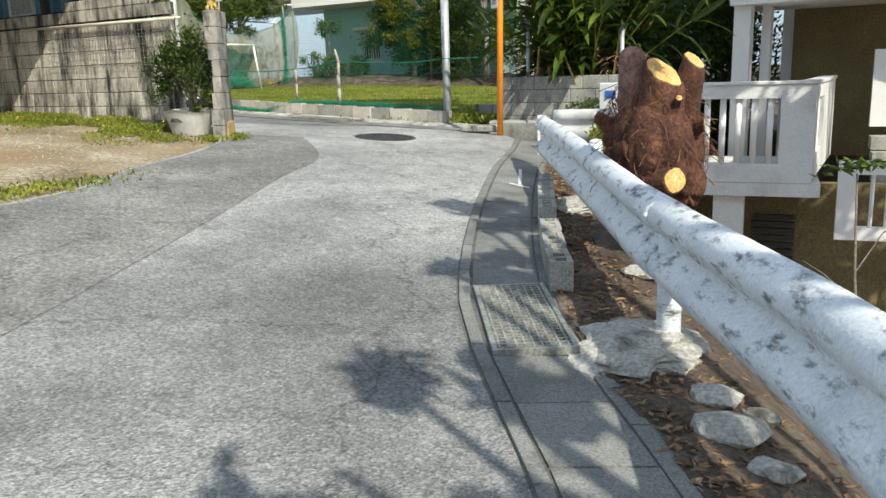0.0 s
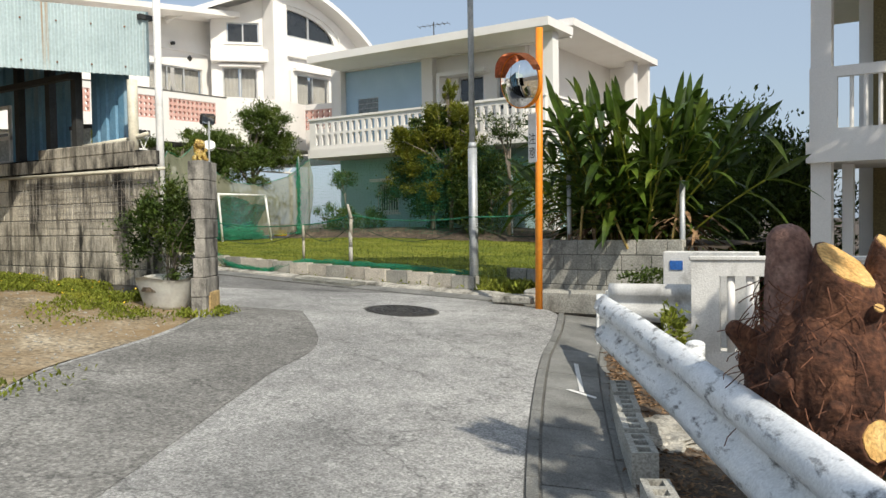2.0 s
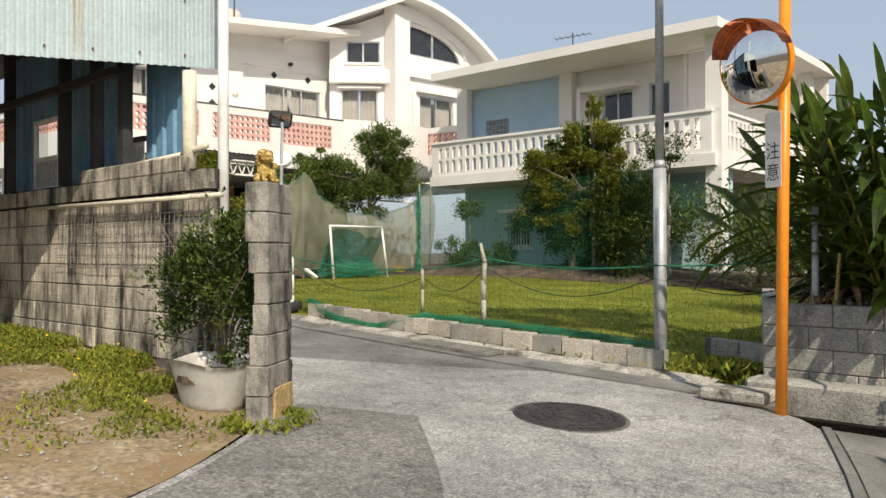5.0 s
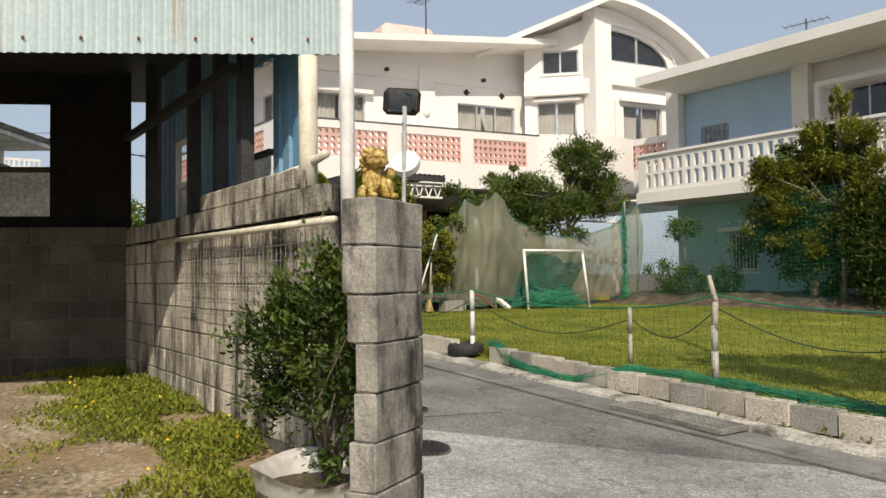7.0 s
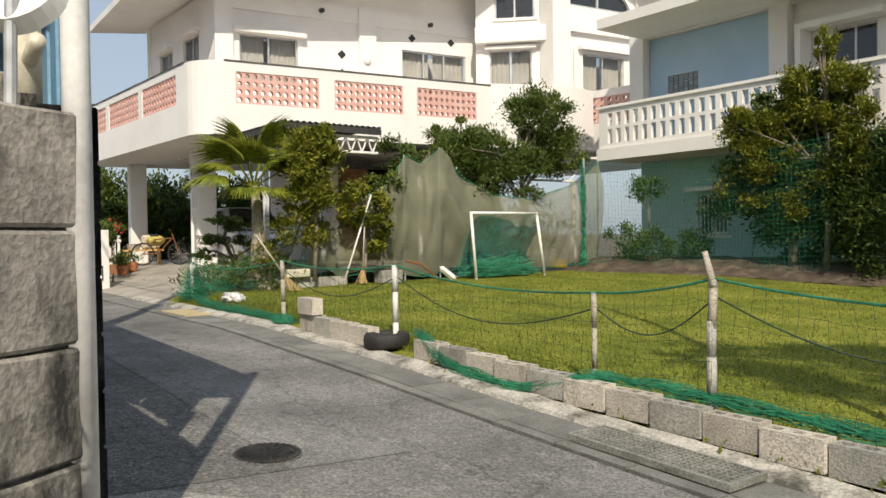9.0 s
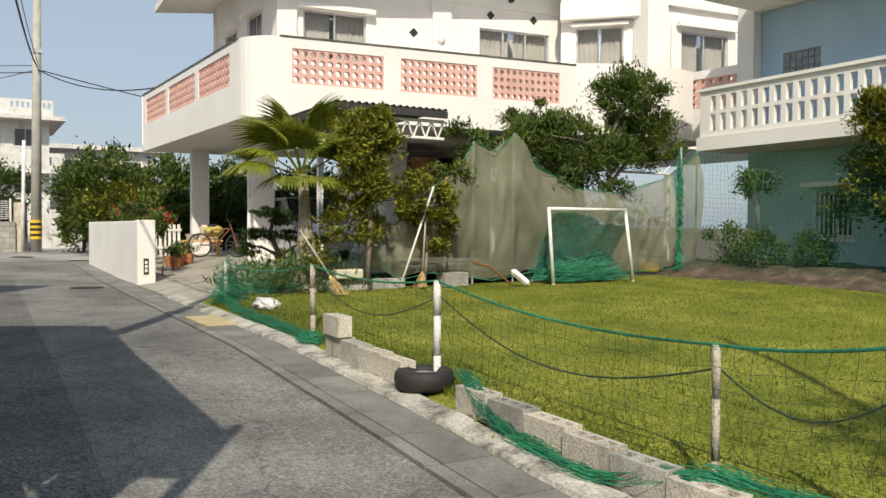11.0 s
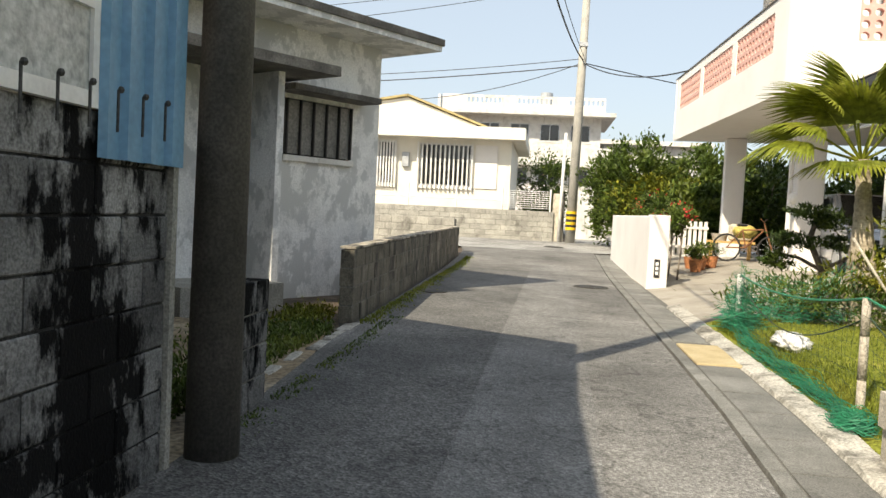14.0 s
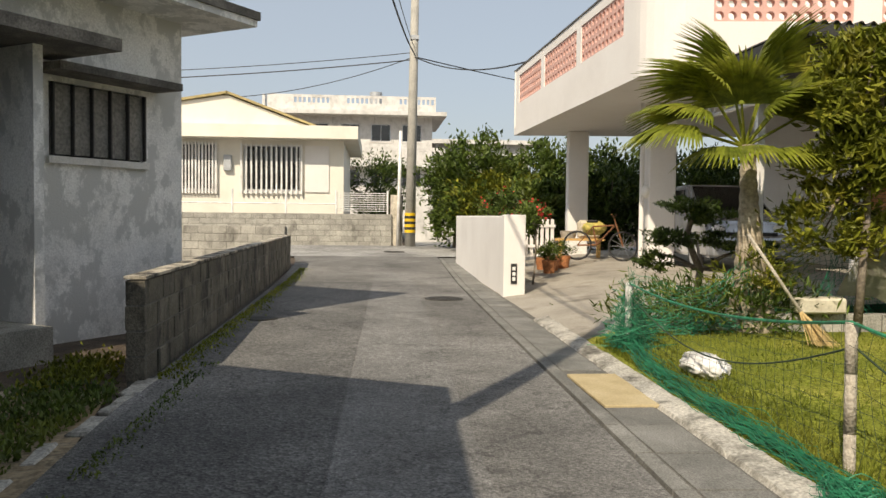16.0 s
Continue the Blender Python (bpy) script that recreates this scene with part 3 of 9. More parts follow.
strip_lids(gutter, offset_line(g_in, 0.095), offset_line(g_in, 0.50), g_grate - 10 * 0.5, 13.5, 0.5, 0.08, M_LID, "cover", skip=((g_grate, g_grate + 1.0),))
strip_lids(gutter, offset_line(g_in, 0.515), offset_line(g_in, 0.60), g_grate - 9 * 0.6, 13.5, 0.6, 0.08, M_LID, "kerb_strip", up=0.008)

# gutter along the lawn
l_in = curve_pts([(-6.5, 10.80), (-8.0, 10.76), (-10.6, 10.74), (-16, 10.84), (-26, 10.99), (-35.0, 11.2)], 160)
gutter2 = thing("gutter_lawn", (-12, 11, 0.9), "roadside gutter with worn concrete covers beside the lawn", "gutter", kind="structure")
loft("gutter_bed", l_in, offset_line(l_in, 0.72), 4, 0.002, M_MORTAR, gutter2)
strip_lids(gutter2, offset_line(l_in, 0.0), offset_line(l_in, 0.10), 0, 28, 0.6, 0.08, M_LID, "kerb_strip", up=0.016)
strip_lids(gutter2, offset_line(l_in, 0.125), offset_line(l_in, 0.47), 0, 28, 0.6, 0.08, M_LID, "cover", up=0.01, skip=((2.4, 3.6), (11.4, 12.6)))

# ---- building helpers ----


def block_mesh(name, l, t, h, bevel=0.006):
    bm = bmesh.new()
    box(bm, (0, -t, 0), (l, 0, h), bevel=bevel)
    me = bpy.data.meshes.new(name)
    bm.to_mesh(me)
    bm.free()
    return me


def block_wall(name, x, y, yaw, length, courses, z0, thick, material, label, keep=None, l=0.4, h=0.2, kind="structure", category="wall", jitter=0.004, mortar=None):
    """A wall of separate blocks in running courses round a recessed mortar core. Local y < 0 is the thickness."""
    M = frame_at(x, y, yaw, z0)
    root = thing(name, (x, y, z0), label, category, kind=kind)
    top = courses * h
    if keep is None:
        part("mortar", boxbm((0.008, -thick + 0.008, -0.3), (length - 0.008, -0.008, top - 0.006)), mortar or M_MORTAR, root, M=M)
    full = block_mesh("block", l - 0.01, thick, h - 0.01)
    full.materials.append(material)
    half = block_mesh("block", l / 2 - 0.01, thick, h - 0.01)
    half.materials.append(material)
    for c in range(courses):
        a = 0.0
        if c % 2:
            sizes = [l / 2]
        else:
            sizes = []
        while sum(sizes) + l <= length + 0.01:
            sizes.append(l)
        if length - sum(sizes) >= l / 2 - 0.02:
            sizes.append(l / 2)
        for w in sizes:
            if keep is None or keep(a + w / 2, c):
                ob = new("block", full if w > l * 0.75 else half)
                ob.parent, ob.matrix_parent_inverse = root, root.matrix_basis.inverted()
                ob.matrix_basis = M @ Matrix.Translation((a + 0.005, random.uniform(-jitter, jitter), c * h + 0.005))
                if keep is not None:
                    part("mortar", boxbm((a - 0.004, -thick + 0.012, c * h - 0.004), (a + w + 0.004, -0.012, c * h + h - 0.006)), M_MORTAR, root, M=M)
            a += w
    return root


def holed(L, z0, z1, t, holes):
    """A wall slab along local x with through openings (a, b, c, d) = x from-to, z from-to; its outer face at y = 0, thickness towards +y."""
    us = sorted({0, L, *[h[0] for h in holes], *[h[1] for h in holes]})
    zs = sorted({z0, z1, *[h[2] for h in holes], *[h[3] for h in holes]})
    solid = {}
    for i in range(len(us) - 1):
        for j in range(len(zs) - 1):
            cu, cz = (us[i] + us[i + 1]) / 2, (zs[j] + zs[j + 1]) / 2
            solid[i, j] = not any(a < cu < b and c < cz < d for a, b, c, d in holes)
    bm = bmesh.new()
    f = lambda *p: bm.faces.new([bm.verts.new(q) for q in p])
    for (i, j), s in solid.items():
        if not s:
            continue
        a, b, c, d = us[i], us[i + 1], zs[j], zs[j + 1]
        f((a, 0, c), (b, 0, c), (b, 0, d), (a, 0, d))
        f((a, t, c), (a, t, d), (b, t, d), (b, t, c))
        if not solid.get((i - 1, j)):
            f((a, 0, c), (a, 0, d), (a, t, d), (a, t, c))
        if not solid.get((i + 1, j)):
            f((b, 0, c), (b, t, c), (b, t, d), (b, 0, d))
        if not solid.get((i, j - 1)):
            f((a, 0, c), (a, t, c), (b, t, c), (b, 0, c))
        if not solid.get((i, j + 1)):
            f((a, 0, d), (b, 0, d), (b, t, d), (a, t, d))
    bmesh.ops.remove_doubles(bm, verts=bm.verts[:], dist=0.0005)
    return bm


def window(root, M, a, b, c, d, t=0.15, panes=2, frame_mat=None, glass_mat=None, curtain=True, sill=True, w=0.05, name="window"):
    """A sliding window in an opening of a wall made by holed()."""
    frame_mat, glass_mat = frame_mat or M_ALU, glass_mat or M_GLASS
    bm = bmesh.new()
    y0, y1 = t * 0.3, t * 0.3 + 0.06
    for lo, hi in (((a, y0, c), (a + w, y1, d)), ((b - w, y0, c), (b, y1, d)), ((a + w, y0, c), (b - w, y1, c + w)), ((a + w, y0, d - w), (b - w, y1, d))):
        box(bm, lo, hi)
    fr = part(name, bm, frame_mat, root, M=M)
    step = (b - a - 2 * w) / panes
    for i in range(panes):
        u = a + w + i * step
        pane = part("pane", boxbm((u + 0.01, y0 + 0.025, c + w), (u + step - 0.01, y0 + 0.031, d - w)), glass_mat, fr, M=M)
        pane.visible_shadow = glass_mat is not M_GLASS
        if i:
            part("mullion", boxbm((u - 0.025, y0 + 0.005, c + w), (u + 0.025, y1 - 0.005, d - w)), frame_mat, fr, M=M)
    if sill:
        part("sill", boxbm((a - 0.08, -0.05, c - 0.07), (b + 0.08, y0 - 0.003, c - 0.002)), frame_mat if frame_mat is not M_ALU else M_WHITE, fr, M=M)
    if curtain:
        bm = bmesh.new()
        for lo, hi in ((a, a + (b - a) * 0.45), (a + (b - a) * 0.53, b)):
            n = max(6, int((hi - lo) / 0.05))
            v = []
            for i in range(n + 1):
                u = lo + (hi - lo) * i / n
                y = t + 0.06 + 0.025 * math.sin(i * 2.1)
                v.append((bm.verts.new((u, y, c - 0.05)), bm.verts.new((u, y, d + 0.05))))
            for p, q in zip(v[:-1], v[1:]):
                bm.faces.new((p[0], q[0], q[1], p[1]))
        part("curtain", bm, M_CURTAIN, fr, "pale pleated curtain", M=M, smooth=True)
    return fr


def bars(root, M, a, b, c, d, n, y, r=0.012, material=None, name="window_grille"):
    bm = bmesh.new()
    for i in range(n):
        u = a + (b - a) * i / (n - 1)
        box(bm, (u - r, y - r, c), (u + r, y + r, d))
    for z in (c + 0.06, d - 0.06):
        box(bm, (a, y + r + 0.001, z - 0.02), (b, y + r + 0.02, z + 0.02))
    return part(name, bm, material or M_WHITEPAINT, root, M=M)


def corrugated(L, z0, z1, pitch=0.076, depth=0.018, ribbed=False):
    """A corrugated sheet along local x, waves in y."""
    if ribbed:
        prof = []
        for k in range(int(L / pitch) + 1):
            prof += [(pitch * (k + f), y) for f, y in ((0, 0), (0.62, 0), (0.70, depth), (0.92, depth)) if pitch * (k + f) <= L]
        prof.append((L, 0))
    else:
        n = max(4, int(L / pitch * 6))
        prof = [(L * i / n, depth * math.sin(L * i / n / pitch * 2 * math.pi)) for i in range(n + 1)]
    bm = bmesh.new()
    rows = [(bm.verts.new((u, y, z0)), bm.verts.new((u, y, z1))) for u, y in prof]
    for p, q in zip(rows[:-1], rows[1:]):
        bm.faces.new((p[0], q[0], q[1], p[1]))
    return bm


def prism(plan, z0, z1):
    bm = bmesh.new()
    lo = [bm.verts.new((x, y, z0)) for x, y in plan]
    hi = [bm.verts.new((x, y, z1)) for x, y in plan]
    n = len(plan)
    bm.faces.new(lo[::-1])
    bm.faces.new(hi)
    for i in range(n):
        bm.faces.new((lo[i], lo[(i + 1) % n], hi[(i + 1) % n], hi[i]))
    bmesh.ops.recalc_face_normals(bm, faces=bm.faces[:])
    return bm


def breeze_panel(root, M, a, b, c, d, rows, cols, t=0.12, material=None, hole=0.36):
    """A panel of square blocks, each with a round hole."""
    material = material or M_PINK
    bm = bmesh.new()
    du, dz = (b - a) / cols, (d - c) / rows
    for i in range(cols):
        for j in range(rows):
            u0, z0 = a + i * du, c + j * dz
            for y in (0.0, t):
                ring_o, ring_i = [], []
                for k in range(8):
                    ang = math.pi / 8 + k * math.pi / 4
                    cx, cz = math.cos(ang), math.sin(ang)
                    s = 0.5 / max(abs(cx), abs(cz))
                    ring_o.append(bm.verts.new((u0 + du * (0.5 + cx * s), y, z0 + dz * (0.5 + cz * s))))
                    ring_i.append(bm.verts.new((u0 + du * 0.5 + min(du, dz) * hole * cx, y, z0 + dz * 0.5 + min(du, dz) * hole * cz)))
                for k in range(8):
                    q = (ring_o[k], ring_o[(k + 1) % 8], ring_i[(k + 1) % 8], ring_i[k])
                    bm.faces.new(q if y == 0 else q[::-1])
                corner = [(0, 1, 1, 1), (2, 3, 0, 1), (4, 5, 0, 0), (6, 7, 1, 0)]
                for k1, k2, cu, cz in corner:
                    v = bm.verts.new((u0 + du * cu, y, z0 + dz * cz))
                    q = (ring_o[k1], v, ring_o[k2])
                    bm.faces.new(q if y == 0 else q[::-1])
                if y == 0:
                    front = ring_i
                else:
                    for k in range(8):
                        bm.faces.new((front[k], front[(k + 1) % 8], ring_i[(k + 1) % 8], ring_i[k]))
    bmesh.ops.remove_doubles(bm, verts=bm.verts[:], dist=0.0005)
    bmesh.ops.recalc_face_normals(bm, faces=bm.faces[:])
    return part("breeze_block_panel", bm, material, root, "pink breeze-block panel with round holes" if material is M_PINK else "", M=M)


# ---- white house ----
# local axes: u north along the front, w to the west, z up
FLOOR_W = 1.45
HX, HY = -23.9, 13.3
MW = frame_at(HX, HY, -7)                    # x = north along the front, y = to its left (west)
house = thing("white_house", (-28, 18, FLOOR_W), "two-storey white concrete house with a wide pink-panelled balcony", "house")
SIDE = -0.15                                 # the south side runs a little off square


def skew(w):
    return SIDE * w


ZB, ZP = 4.5, 6.16
# balcony slab with rounded south-east corner
R = 0.75
plan = [(skew(9.4), 9.4), (skew(9.4) + 12.5, 9.4), (12.5, 0.0), (R, 0.0)]
arc = [(R - R * math.sin(a), R - R * math.cos(a)) for a in np.linspace(0, math.pi / 2 - 0.12, 8)]
plan = plan[:3] + arc[0:1] + arc[1:]
part("balcony_slab", prism([(u, w) for u, w in plan], ZB, ZB + 0.18), M_WHITE, house, M=MW)
T = 0.15
# front parapet with three panels, then a bulging plain stretch
fronts = [(1.0, 3.0), (3.4, 5.25), (5.65, 7.45)]
holes = [(a - R, b - R, 5.22, 5.94) for a, b in fronts]
part("parapet", holed(7.9 - R, ZB + 0.18, ZP, T, holes), M_WHITE, house, M=MW @ Matrix.Translation((R, 0, 0)))
for a, b in fronts:
    breeze_panel(house, MW @ Matrix.Translation((0, 0.02, 0)), a, b, 5.22, 5.94, 4, 11)
# rounded corner piece
bm = bmesh.new()
rows = []
for u, w in arc:
    cu, cw = R, R
    du, dw = (u - cu) / R, (w - cw) / R
    iu, iw = cu + du * (R - T), cw + dw * (R - T)
    rows.append([bm.verts.new(p) for p in ((u, w, ZB + 0.18), (u, w, ZP), (iu, iw, ZP), (iu, iw, ZB + 0.18))])
for p, q in zip(rows[:-1], rows[1:]):
    for k in range(4):
        bm.faces.new((p[k], q[k], q[(k + 1) % 4], p[(k + 1) % 4]))
bmesh.ops.recalc_face_normals(bm, faces=bm.faces[:])
part("parapet_corner", bm, M_WHITE, house, M=MW, smooth=False)
# south side parapet: outer face looks south
side_yaw = -7 + 90 + math.degrees(math.atan(-SIDE))
p_end = MW @ Vector((arc[-1][0], arc[-1][1], 0))
p_far = MW @ Vector((skew(9.4), 9.4, 0))
LS = (p_far - p_end).length
MS = Matrix.Translation(p_far) @ Matrix.Rotation(math.atan2((p_end - p_far).y, (p_end - p_far).x), 4, "Z")
side_panels = [(LS - 2.9, LS - 0.55), (LS - 5.7, LS - 3.2), (LS - 8.3, LS - 6.0)]
part("parapet", holed(LS, ZB + 0.18, ZP, T, [(a, b, 5.28, 5.98) for a, b in side_panels]), M_WHITE, house, M=MS)
for a, b in side_panels:
    breeze_panel(house, MS @ Matrix.Translation((0, 0.02, 0)), a, b, 5.28, 5.98, 4, 12)
part("parapet", holed(8.0, ZB + 0.18, ZP, T, []), M_WHITE, house, M=Matrix.Translation(p_far) @ Matrix.Rotation(radians(-7 + 90), 4, "Z") @ Matrix.Translation((0, 0, 0)) @ Matrix.Rotation(math.pi, 4, "Z") @ Matrix.Translation((-8.0, 0, 0)))
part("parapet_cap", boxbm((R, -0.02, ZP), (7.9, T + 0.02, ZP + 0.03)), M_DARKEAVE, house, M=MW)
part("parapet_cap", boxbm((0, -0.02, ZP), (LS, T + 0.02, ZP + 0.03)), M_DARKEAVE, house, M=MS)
# bulging stretch of parapet and the dark red panel towards the neighbour
bm = bmesh.new()
rows = []
for k in np.linspace(0, 1, 12):
    u = 7.9 + 3.3 * k
    w = -0.55 * math.sin(k * math.pi * 0.8)
    rows.append([bm.verts.new(p) for p in ((u, w, ZB), (u, w, ZP + 0.06), (u, w + T, ZP + 0.06), (u, w + T, ZB))])
for p, q in zip(rows[:-1], rows[1:]):
    for k in range(4):
        bm.faces.new((p[k], q[k], q[(k + 1) % 4], p[(k + 1) % 4]))
bmesh.ops.recalc_face_normals(bm, faces=bm.faces[:])
part("parapet_curve", bm, M_WHITE, house, M=MW)
# columns and garage walls below
for u, w, s in ((1.05, 3.4, 0.5), (0.15, 8.45, 0.5)):
    part("column", boxbm((u - s / 2, w - s / 2, FLOOR_W - 0.3), (u + s / 2, w + s / 2, ZB), bevel=0.02), M_WHITE, house, M=MW)
part("wall", boxbm((4.6, 3.4, FLOOR_W - 0.3), (4.85, 9.0, ZB)), M_WHITE, house, M=MW)
# carport's deep shade is put into this wall's colour
part("wall", boxbm((4.85, 6.2, FLOOR_W - 0.3), (12.3, 6.4, ZB)), M_DEEPSHADE, house, "carport back wall coloured near black for deep shade", M=MW)
part("wall", boxbm((8.9, 3.4, FLOOR_W - 0.3), (9.1, 6.2, ZB)), M_WHITE, house, M=MW)
# brick-faced strip on the garage wall
tiles = part("brick_facing", boxbm((4.85, 3.36, FLOOR_W - 0.2), (5.75, 3.41, ZB - 0.2)), M_MORTAR, house, M=MW)
tm = block_mesh("brick", 0.215, 0.03, 0.065, 0.004)
tm.materials.append(M_BRICKTILE)
for r in range(38):
    for c in range(4):
        ob = new("brick", tm)
        ob.parent = tiles
        ob.matrix_basis = MW @ Matrix.Translation((4.86 + c * 0.225 + (0.11 if r % 2 else 0) * (c < 3), 3.362, FLOOR_W - 0.18 + r * 0.075))
# upper storey
WU = 3.95
top_z = 8.98
uw = [(2.2, 3.9, 6.5, 7.85), (7.25, 9.55, 6.2, 7.9)]
MF = MW @ Matrix.Translation((1.5, WU, 0))
part("wall", holed(9.0, ZB + 0.18, top_z, 0.2, [(a - 1.5, b - 1.5, c, d) for a, b, c, d in uw]), M_WHITE, house, M=MF)
window(house, MF, uw[0][0] - 1.5, uw[0][1] - 1.5, uw[0][2], uw[0][3], 0.2)
window(house, MF, uw[1][0] - 1.5, uw[1][1] - 1.5, uw[1][2], uw[1][3], 0.2, panes=3)
part("window_hood", boxbm((2.0, WU - 0.22, 7.86), (4.1, WU, 7.98)), M_WHITE, house, M=MW)
for u, s in ((6.05, 0.55), (1.75, 0.5), (10.35, 0.4)):
    part("pilaster", boxbm((u - s / 2, WU - 0.14, ZB + 0.18), (u + s / 2, WU - 0.001, top_z)), M_WHITE, house, M=MW)
# the recessed upper band between pilasters
for a, b in ((2.0, 5.77), (6.33, 10.14)):
    part("band", boxbm((a, WU - 0.07, 8.5), (b, WU - 0.001, 8.98)), M_WHITE, house, M=MW)
for u, z in ((5.25, 7.55), (5.25, 7.0), (7.6, 8.28), (9.0, 8.28)):
    d = boxbm((-0.09, -0.02, -0.09), (0.09, 0.0, 0.09))
    part("vent_tile", d, M_BLACK, house, "small black diamond-shaped vent", M=MW @ Matrix.Translation((u, WU - 0.001, z)) @ Matrix.Rotation(radians(45), 4, "Y"))
bm = bmesh.new()
ball(bm, (6.0, WU - 0.16, 7.42), 0.13, 0.1, 0.13)
part("wall_lamp", bm, M_WHITEPLASTIC, house, "round white wall lamp", M=MW, smooth=True)
# south upper wall with two windows
MSU = Matrix.Translation(MW @ Vector((1.5 + SIDE * 5.4, WU + 5.4, 0))) @ Matrix.Rotation(math.atan2((MW.to_3x3() @ Vector((-SIDE * 5.4, -5.4, 0))).y, (MW.to_3x3() @ Vector((-SIDE * 5.4, -5.4, 0))).x), 4, "Z")
sw = [(1.2, 2.3, 6.9, 7.9), (3.2, 4.4, 6.9, 8.0)]
part("wall", holed(5.45, ZB + 0.18, top_z, 0.2, sw), M_WHITE, house, M=MSU)
for a, b, c, d in sw:
    window(house, MSU, a, b, c, d, 0.2)
    part("window_hood", boxbm((a - 0.1, -0.22, d + 0.01), (b + 0.1, 0, d + 0.12)), M_WHITE, house, M=MSU)
part("wall", boxbm((0.7, 9.0, ZB + 0.18), (12, 9.2, top_z)), M_WHITE, house, M=MW)
# roof slab, rising to the north, with a thick white fascia
bm = bmesh.new()
zr = lambda u: 9.05 + 0.095 * (u - 1.5)
e = [(-0.3, 2.55), (10.4, 2.55), (10.4, 9.8), (-1.0, 9.8)]
vl = [bm.verts.new((u, w, zr(u))) for u, w in e]
vh = [bm.verts.new((u, w, zr(u) + 0.2)) for u, w in e]
bm.faces.new(vl[::-1]); bm.faces.new(vh)
for i in range(4):
    bm.faces.new((vl[i], vl[(i + 1) % 4], vh[(i + 1) % 4], vh[i]))
bmesh.ops.recalc_face_normals(bm, faces=bm.faces[:])
part("roof", bm, M_WHITE, house, M=MW)
bm = bmesh.new()
prev = None
for u in (1.5, 4.0, 7.0, 10.2):
    r = [bm.verts.new(p) for p in ((u, WU + 0.003, 8.98), (u, WU + 0.003, zr(u)), (u, WU + 0.2, zr(u)), (u, WU + 0.2, 8.98))]
    if prev:
        for k in range(4):
            bm.faces.new((prev[k], r[k], r[(k + 1) % 4], prev[(k + 1) % 4]))
    prev = r
bmesh.ops.recalc_face_normals(bm, faces=bm.faces[:])
part("wall", bm, M_WHITE, house, M=MW)
part("wall", prism([(1.5, WU + 0.2), (10.4, WU + 0.2), (10.4, 8.9), (1.5, 8.9)], 9.0, 9.05), M_WHITE, house, M=MW)
bm = bmesh.new()
rod(bm, (6.6, 5.0, 9.5), (6.6, 5.0, 11.9), 0.025, seg=6)
rod(bm, (6.6, 4.6, 11.8), (6.6, 5.9, 11.85), 0.014, seg=5)
for k in range(8):
    rod(bm, (6.25, 4.65 + k * 0.17, 11.8), (6.95, 4.65 + k * 0.17, 11.81), 0.009, seg=5)
part("antenna", bm, M_STEEL_DARK, house, "thin roof television antenna", M=MW)
for u in (4.6, 8.2):
    part("eave_lamp", rodbm((u, WU - 0.07, 8.74), (u, WU - 0.2, 8.72), 0.07, seg=12), M_STEEL_DARK, house, "small dark wall spotlight", M=MW)
# tank room on the roof
part("roof_room", boxbm((5.2, 5.5, 9.6), (7.2, 7.5, 10.9), bevel=0.15), M_ROOFPINK, house, "pink-plastered roof tank room", M=MW)

# tower with an arched roof
L45 = 2.45
MT = Matrix.Translation((-26.05, 23.2, 0)) @ Matrix.Rotation(radians(45), 4, "Z")
th = [(0.42, 1.76, 6.3, 7.95), (0.6, 1.86, 8.92, 9.72)]
part("tower_wall", holed(L45, ZB, 10.3, 0.2, th), M_WHITE, house, M=MT)
for a, b, c, d in th:
    window(house, MT, a, b, c, d, 0.2, curtain=c < 8, glass_mat=M_GLASS if c < 8 else M_GLASSDARK)
part("tower_band", boxbm((0.0, -0.3, 8.12), (L45, -0.001, 8.62), bevel=0.02), M_WHITE, house, M=MT)
part("window_hood", boxbm((0.3, -0.16, 7.96), (1.9, -0.001, 8.06)), M_WHITE, house, M=MT)
# beyond the corner pier the wall turns north again, under an arched roof
MTR = Matrix.Translation((-24.0, 25.2, 0)) @ Matrix.Rotation(radians(83), 4, "Z")
part("tower_pier", boxbm((-0.68, -0.16, ZB), (0.0, 0.5, 10.97)), M_WHITE, house, M=MTR)
tr = [(0.6, 2.3, 6.35, 7.8)]
part("tower_wall", holed(4.6, ZB, 8.55, 0.2, tr), M_WHITE, house, M=MTR)
window(house, MTR, *tr[0], 0.2)
part("tower_band", boxbm((0.0, -0.14, 8.42), (4.5, -0.001, 8.6)), M_WHITE, house, M=MTR)
part("window_hood", boxbm((0.4, -0.18, 7.9), (2.5, -0.001, 8.02)), M_WHITE, house, M=MTR)
part("downpipe", rodbm(MTR @ Vector((0.22, -0.06, 6.0)), MTR @ Vector((0.22, -0.06, 7.9)), 0.03, seg=8), M_WHITE, house)


def arch_z(u):
    """Height of the arched roof's underside along the wall."""
    return 11.05 - 0.085 * (u + 0.45) ** 2


def pane_z(u):
    """Upper edge of the arched window."""
    return 9.25 + 1.07 * math.sqrt(max(0, 1 - (u / 2.62) ** 2))


def strip(bm, us, zlo, zhi, y0, y1):
    prev = None
    for x in us:
        r = [bm.verts.new(p) for p in ((x, y0, zlo(x)), (x, y0, zhi(x)), (x, y1, zhi(x)), (x, y1, zlo(x)))]
        if prev:
            for k in range(4):
                bm.faces.new((prev[k], r[k], r[(k + 1) % 4], prev[(k + 1) % 4]))
        else:
            bm.faces.new(r)
        prev = r
    bm.faces.new(prev[::-1])
    bmesh.ops.recalc_face_normals(bm, faces=bm.faces[:])


